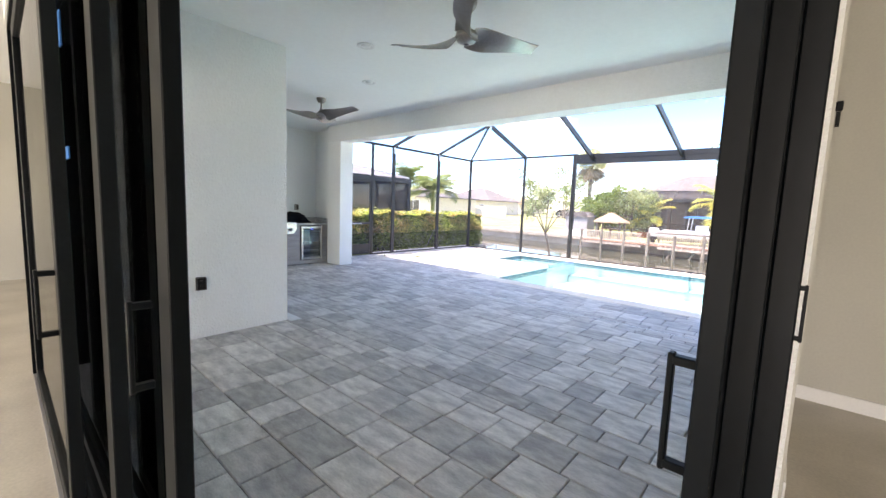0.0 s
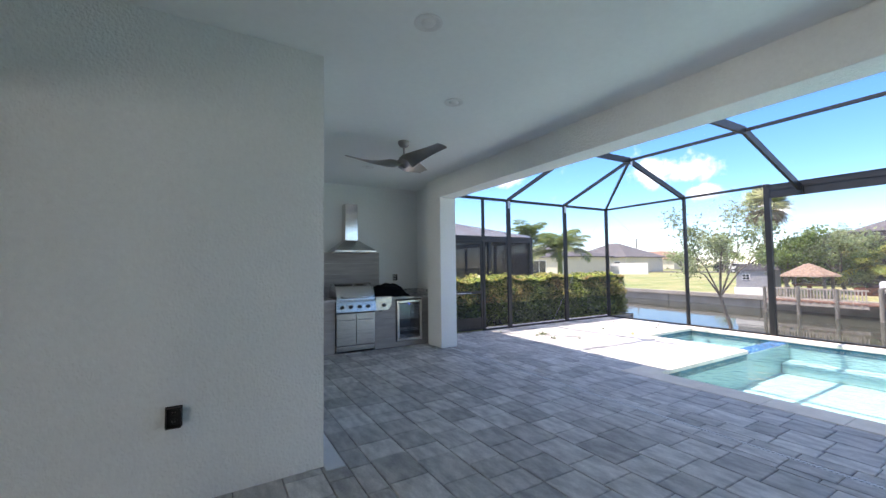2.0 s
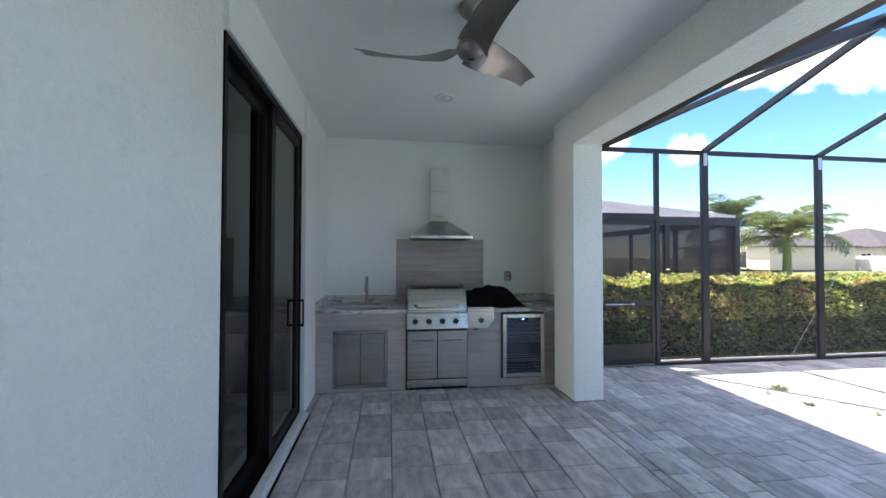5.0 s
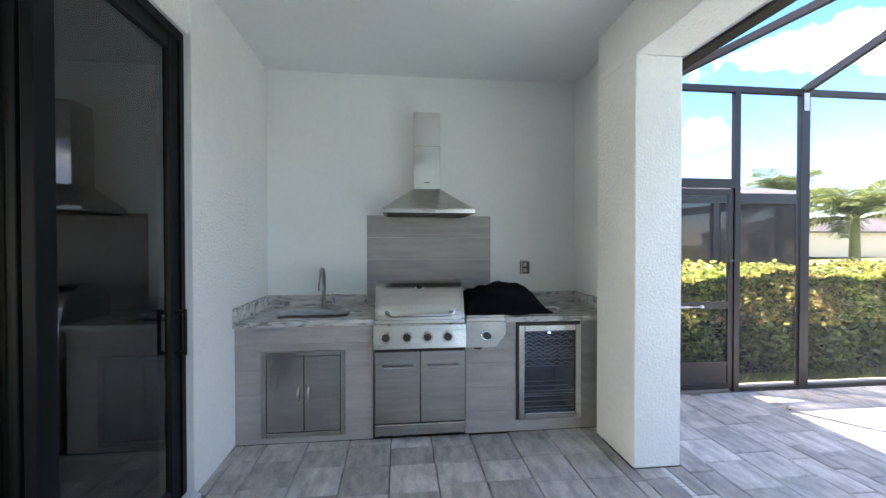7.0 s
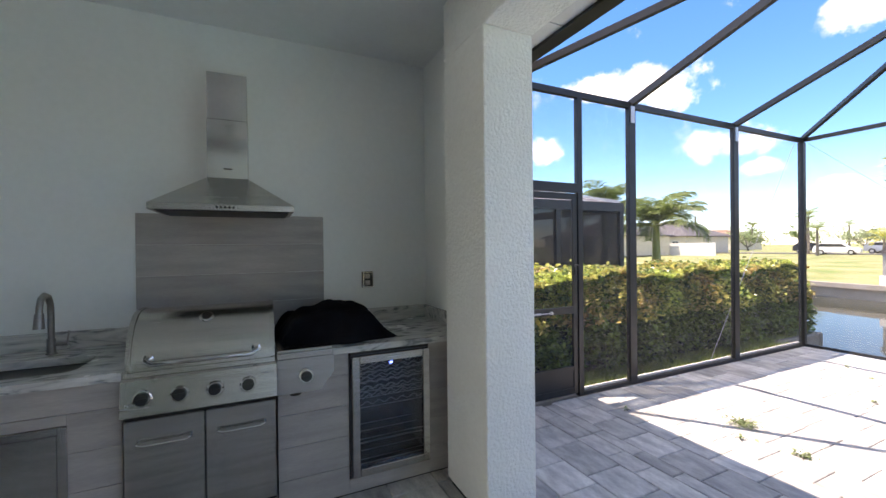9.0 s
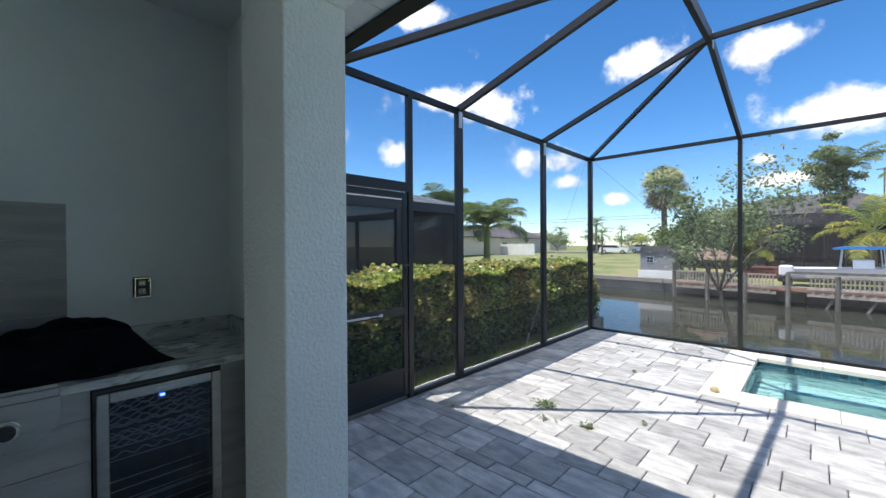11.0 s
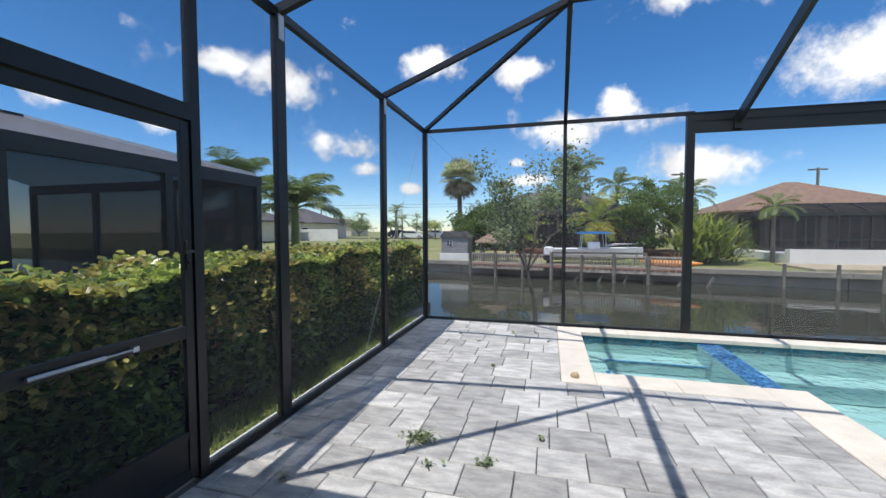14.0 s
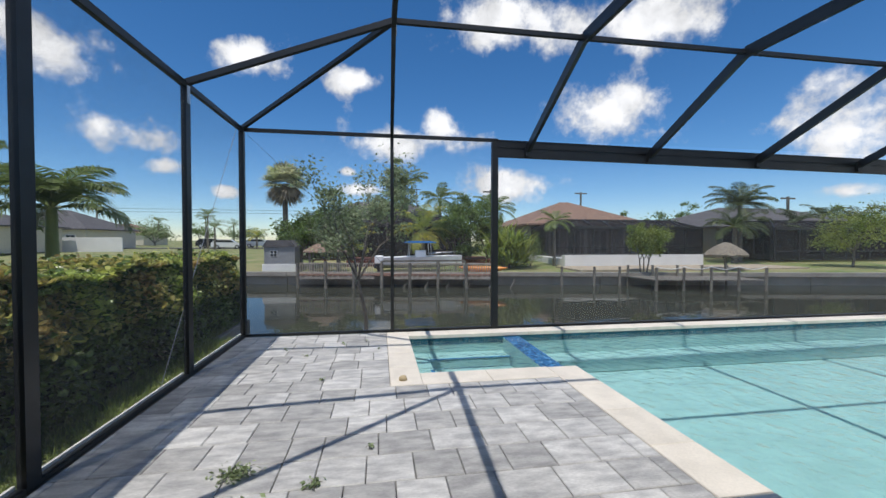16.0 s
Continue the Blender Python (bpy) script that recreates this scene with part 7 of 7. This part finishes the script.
tube(bm, [(-1.4 + 2.8 * i / 8, 0, 0.17 + 0.09 * abs(i / 4 - 1) ** 2) for i in range(9)], [0.03, 0.12, 0.17, 0.19, 0.19, 0.19, 0.17, 0.12, 0.03], 10)
part("hull", bm, ORANGE, ky, "", True)

d2 = thing("dock", (0, 0, 0), "low grey dock with rope-linked posts before the white wall", "dock")
for k in range(16):
    x = 7.2 + 0.36 * k
    part("deck_board", boxes((x, x + 0.345, far_bank(x) - 2.9, far_bank(x) - 0.4, -0.66, -0.60)), PILE, d2)
for k in range(5):
    x = 7.3 + 1.38 * k
    for dy in (-2.85, -0.5):
        bm = new_bm()
        tube(bm, [(x, far_bank(x) + dy, -2.2), (x, far_bank(x) + dy, 0.02)], 0.07, 9)
        part("pile", bm, PILE, d2, "", True)
    if k < 4:
        bm = new_bm()
        x2 = x + 1.38
        tube(bm, [(x + (x2 - x) * i / 6, far_bank(x + 1.38 * i / 6) - 2.85, 0.08 - 0.14 * math.sin(math.pi * i / 6)) for i in range(7)], 0.02, 5)
        part("rope", bm, WHITE_PL, d2)
for k, x in enumerate((3.4, 5.2, 6.6)):
    m_ = thing("mooring_pile", (x, far_bank(x) - 0.9, -2.2), "lone weathered mooring pile", "mooring pile", "mooring piles on the far bank")
    bm = new_bm()
    tube(bm, [(0, 0, 0), (0, 0, 2.15)], 0.07, 10)
    part("post", bm, PILE, m_, "", True)
th = thing("thatched_umbrella", (15.1, 27.0, -0.4), "round thatched umbrella on a pole", "thatched umbrella")
bm = new_bm()
tube(bm, [(0, 0, 0), (0, 0, 1.3)], 0.08, 8)
part("pole", bm, PILE, th, "", True)
bm = new_bm()
lathe(bm, [(1.15, 0.80), (1.20, 0.92), (0.95, 1.20), (0.55, 1.48), (0.2, 1.66), (0.0, 1.72)], 30)
for v in bm.verts:
    if v.co.z < 1.0:
        v.co.z += 0.07 * noise.noise(v.co * 5)
part("thatch", bm, THATCH, th, "shaggy thatch cone", True)
for k, x in enumerate((24.5, 28.0, 31.5)):
    w3 = thing("white_dock_post", (x, far_bank(x) - 1.6, -2.2), "white post of a boat lift in the canal", "post", "boat lift posts")
    bm = new_bm()
    tube(bm, [(0, 0, 0), (0, 0, 2.4)], 0.09, 8)
    part("post", bm, WHITE_PL, w3, "", True)
b2 = thing("floating_platform", (24.5, 24.4, -1.2), "white floating platform by the far bank", "boat lift")
part("deck", boxes((-2.6, 2.6, -0.9, 0.9, 0.25, 0.42), bevel=0.03), BOATW, b2)
part("float", boxes((-2.4, 2.4, -0.7, 0.7, -0.1, 0.25), bevel=0.05), RUBBER, b2)
for k, (x, y) in enumerate(((4.0, 120.0), (9.0, 60.0), (28.3, 70.0), (47.3, 50.0))):
    up = thing("utility_pole", (x, y, 0), "wooden utility pole with a crossarm", "utility pole", "utility poles")
    hgt = 0.13 * y + 0.8
    part("pole", boxes((-0.12, 0.12, -0.12, 0.12, 0, hgt)), PILE, up)
    part("crossarm", boxes((-1.1, 1.1, -0.08, 0.08, hgt - 0.35, hgt - 0.15)), PILE, up)

# ---- trees of the far bank ----
fan_palm((-13.0, 33.00, -0.5), 5.7, "tall fan palm with a skirt of dead leaves across the canal", 1.75, 5)
tree((-7.01, 14.40, -1.14), 3.75, 1.3, "thin sparse tree rooted in the canal near the bank", LEAF_G, 8, 4600, 0.09, 0.055, 0.44, 20, 0.9, True)
tree((-11.95, 32.80, -0.53), 3.4, 1.6, "dense dark tree behind the shed", LEAF_A, 9, 8000, 0.20, 0.14, 0.2, 44)
tree((-9.60, 34.00, -0.69), 4.2, 1.8, "leafy tree behind the hut", LEAF_G, 10, 6000, 0.19, 0.12, 0.2, 36)
palm((-3.62, 33.50, -0.54), 2.6, "young coconut palm with yellow-green fronds behind the dock", 2.6, 15, PALM_Y, 0.14, seed=6, fine=30)
palm((-8.70, 34.50, -0.49), 1.6, "low palm with yellowing fronds behind the dock", 2.2, 13, PALM_Y, 0.13, seed=7, fine=28)
palm((-4.17, 47.00, -1.31), 8.3, "tall palm behind the grey-roofed house", 3.0, 16, PALM, 0.2, seed=8, fine=24)
palm((0.15, 50.00, -1.50), 7.6, "tall palm behind the grey-roofed house", 2.8, 16, PALM, 0.2, seed=9, fine=24)
tree((-5.38, 46.00, -1.24), 9.8, 1.7, "slender tall tree behind the house", LEAF_G, 12, 5200, 0.27, 0.12, 0.4, 26)
tree((-0.43, 34.00, -0.69), 4.9, 1.9, "dense green tree beside the dock", LEAF_A, 13, 10000, 0.20, 0.14, 0.15, 44)
tree((1.70, 35.00, -0.77), 5.2, 1.6, "dense green tree beside the dock", LEAF_A, 14, 5500, 0.17, 0.14, 0.2, 36)
palm((2.65, 37.00, -0.66), 4.6, "palm among the bushes by the dock", 2.2, 14, PALM, 0.15, seed=10, fine=24)
spiky((1.77, 30.50, -0.54), 1.9, 3.1, "tall clump of light green strap leaves beside the dock", LEAF_B, 15, 420)
bush((3.69, 31.50, -0.62), 1.3, 2.3, "round dark green bush", LEAF_A, 16, 2400)
palm((5.8, 32.00, -0.44), 3.2, "small palm before the brown-roofed house", 1.45, 14, PALM, 0.10, seed=11, fine=24)
tree((8.4, 26.1, -1.25), 3.05, 1.0, "round yellow-green tree rooted at the canal edge", LEAF_B, 17, 7500, 0.14, 0.05, 0.5, 34, 1.0, stems=3)
tree((41.88, 62.00, -2.97), 7.8, 1.6, "thin flat-topped tree in the distance", LEAF_A, 18, 1600, 0.3, 0.09, 0.7, 16)
palm((20.84, 32.00, -0.55), 3.0, "dark palm behind the thatched umbrella", 2.4, 24, PALM_DK, 0.18, seed=12, fine=26)
palm((22.3, 33.00, -0.62), 4.9, "tall dark palm behind the thatched umbrella", 2.7, 30, PALM_DK, 0.20, seed=13, fine=32, droop=1.0)
palm((26.59, 34.00, -0.69), 2.6, "dark palm on the far bank", 2.3, 16, PALM_DK, 0.18, seed=14, fine=24)
tree((25.70, 27.50, -0.40), 3.6, 2.2, "spreading light green tree by the water", LEAF_B, 19, 6200, 0.15, 0.09, 0.3, 36)
for k, (x, hh) in enumerate(((24.0, 3.4), (26.5, 4.0), (29.5, 3.8), (33.0, 4.2), (36.0, 3.8))):
    palm((-6.71 + (x + 6.71) * 1.24, 36.0, -0.4), hh, "dark palm in the row on the far bank", 2.1, 13, PALM_DK, 0.16, seed=30 + k, fine=20)
rng2 = np.random.default_rng(77)
for k in range(16):
    x = 20 + 3.4 * k
    tree((x, 44 + rng2.uniform(-2, 4), -0.3), rng2.uniform(3.6, 5.4), rng2.uniform(2.0, 2.8), "dark tree behind the far gardens", LEAF_A, 50 + k, 1800, 0.32, 0.15, 0.2, 22)
# distant tree line, and palms along the road
for k in range(34):
    x = -115 + 7.2 * k + rng2.uniform(-2, 2)
    y = rng2.uniform(95, 150)
    if k % 3 == 0:
        palm((x, y, 0), rng2.uniform(4.0, 7.5), "distant palm beyond the road", 2.8, 12, PALM, 0.2, seed=80 + k, fine=14)
    else:
        tree((x, y, 0), rng2.uniform(3.5, 6.5), rng2.uniform(3.0, 5.0), "distant tree beyond the road", LEAF_A if k % 2 else LEAF_G, 80 + k, 1100, 0.55, 0.2, 0.15, 20)
for k, (x, y, hh, lf) in enumerate(((-30.0, 66.0, 3.2, PALM), (-25.5, 70.0, 2.0, PALM_Y), (-34.5, 75.0, 5.4, PALM), (-22.0, 74.0, 2.2, PALM_Y), (-17.0, 64.0, 4.6, PALM), (-40.0, 88.0, 5.5, PALM), (-14.0, 76.0, 4.2, PALM))):
    palm((x, y, 0), hh, "palm on the wide lawn by the road", 2.0, 13, lf, 0.14, seed=130 + k, fine=16)
for k, (x, y) in enumerate(((-15.8, 12.9), (-14.2, 14.0), (-16.8, 14.8))):
    bush((x, y, -0.1), 0.7, 1.1, "low clipped bush by the neighbour's enclosure", LEAF_B, 150 + k, 900, 0.09)
bush((-15.5, 42.0, -0.3), 0.5, 0.7, "small shrub on the lawn", LEAF_A, 160, 400, 0.12)
wire_ = thing("overhead_wire", (0, 0, 0), "thin overhead wires on poles along the road", "overhead wire")
for xx in (-60, 20):
    part("pole", boxes((xx - 0.12, xx + 0.12, 89.88, 90.12, 0, 7.7)), PILE, wire_)
for z in (6.8, 7.4):
    bm = new_bm()
    tube(bm, [(-60 + 8 * i, 90, z + 0.004 * (i - 5) ** 2) for i in range(11)], 0.025, 4)
    part("cable", bm, RUBBER, wire_)

# ---- pavers ----
ROW, Y_START = 0.303, 0.359
LENGTHS = (0.228, 0.30, 0.30, 0.30, 0.303, 0.376)
PATIO = thing("paver_floor", (0, 0, 0), "mixed grey concrete pavers laid in rows on the patio", "paving", kind="structure")
SHARED = {}


def paver_mesh(lx, ly, material, key):
    k = (round(lx, 3), round(ly, 3), key)
    if k not in SHARED:
        bm = new_bm()
        g_ = 0.003
        e = 0.0055
        x0, x1, y0, y1 = g_, lx - g_, g_, ly - g_
        lo = [bm.verts.new(v) for v in ((x0, y0, -0.05), (x1, y0, -0.05), (x1, y1, -0.05), (x0, y1, -0.05))]
        md = [bm.verts.new(v) for v in ((x0, y0, -e), (x1, y0, -e), (x1, y1, -e), (x0, y1, -e))]
        tp = [bm.verts.new(v) for v in ((x0 + e, y0 + e, 0), (x1 - e, y0 + e, 0), (x1 - e, y1 - e, 0), (x0 + e, y1 - e, 0))]
        for a, b in ((lo, md), (md, tp)):
            for q in range(4):
                bm.faces.new((a[q], a[(q + 1) % 4], b[(q + 1) % 4], b[q]))
        bm.faces.new(tp)
        SHARED[k] = finish(bm, "paver", material)
    return SHARED[k]


def allowed(y0, y1):
    """Stretches of x that are paved in a row."""
    m_ = (y0 + y1) / 2
    if m_ < 2.14:
        return [(-4.345, -0.115)]
    if m_ < 2.30:
        return [(-8.10, -7.522), (-5.70, -0.115)]
    if m_ < 5.165:
        return [(-8.10, -0.132)] if m_ < 4.99 else [(-8.10, -8.0), (-7.5, -0.132)]
    if m_ < 5.205:
        return []
    if m_ < 5.33:
        return [(-7.5, -0.132)]
    if m_ < 6.30:
        return [(-8.66, 5.9)]
    if m_ < 8.85:
        return [(-8.66, -4.86)]
    return [(-8.66, -6.61)]


lines = sorted({round(Y_START + ROW * k, 3) for k in range(40) if 0.31 < Y_START + ROW * k < 11.1} | {0.315, 2.14, 2.315, 4.99, 5.165, 5.205, 5.33, 6.30, 8.85, 11.12})
keep_ = [lines[0]]
fixed = {0.315, 2.14, 2.315, 4.99, 5.165, 5.205, 5.33, 6.30, 8.85, 11.12}
for v in lines[1:]:
    if v - keep_[-1] < 0.05 and not (v in fixed and keep_[-1] in fixed):
        if v in fixed:
            keep_[-1] = v
        continue
    keep_.append(v)
rng = np.random.default_rng(3)
pieces = []
for ri, (y0, y1) in enumerate(zip(keep_, keep_[1:])):
    for xa, xb in allowed(y0, y1):
        x = xa - rng.uniform(0.0, 0.3)
        while x < xb - 0.02:
            L_ = LENGTHS[rng.integers(0, 6)]
            a, b = max(xa, x), min(xb, x + L_)
            if xb - b < 0.09:
                b = xb
            if b - a > 0.03:
                pieces.append((a, b, y0, y1))
            x = b if b == xb else x + L_
near = [p for p in pieces if (-8.2 < p[0] < -5.9 and 5.3 < p[2] < 9.0) or (-4.3 < p[0] < -0.4 and p[2] < 2.4) or (-8.2 < p[0] < -6.6 and 2.2 < p[2] < 4.2)]
near = set(near[:300])
jb = new_bm()
verts, faces = [], []
for a, b, y0, y1 in pieces:
    dz = rng.uniform(-0.0012, 0.0012)
    if (a, b, y0, y1) in near:
        ob = new("paver", paver_mesh(b - a, y1 - y0, PAVER, "p"))
        ob.parent = PATIO
        ob.location = (a, y0, dz)
    else:
        g_, e = 0.003, 0.0055
        n0 = len(verts)
        for inset, z in ((0, -0.05), (0, -e), (e, 0)):
            q0, q1, r0, r1 = a + g_ + inset, b - g_ - inset, y0 + g_ + inset, y1 - g_ - inset
            verts += [(q0, r0, z + dz), (q1, r0, z + dz), (q1, r1, z + dz), (q0, r1, z + dz)]
        for base_ in (0, 4):
            for q in range(4):
                faces.append((n0 + base_ + q, n0 + base_ + (q + 1) % 4, n0 + base_ + 4 + (q + 1) % 4, n0 + base_ + 4 + q))
        faces.append((n0 + 8, n0 + 9, n0 + 10, n0 + 11))
jb.free()
ob = new("pavers", mesh_np("pavers", verts, faces, PAVER_FAR))
ob.parent = PATIO
tagged(ob, "the rest of the mixed grey pavers", kind="stuff")
bm = boxes((-7.5, -0.132, 5.166, 5.204, -0.05, -0.004))
x = -7.49
while x < -0.15:
    box(bm, x, x + 0.018, 5.170, 5.200, -0.004, 0.001)
    x += 0.03
struct("slot_drain", bm, SOFFIT, "narrow pale slotted drain between the pavers", "drain")
struct("threshold_slab", boxes((-4.95, -4.262, 2.162, 2.30, -0.05, 0.010), bevel=0.003), SOFFIT, "pale slab at the wall corner", "slab")
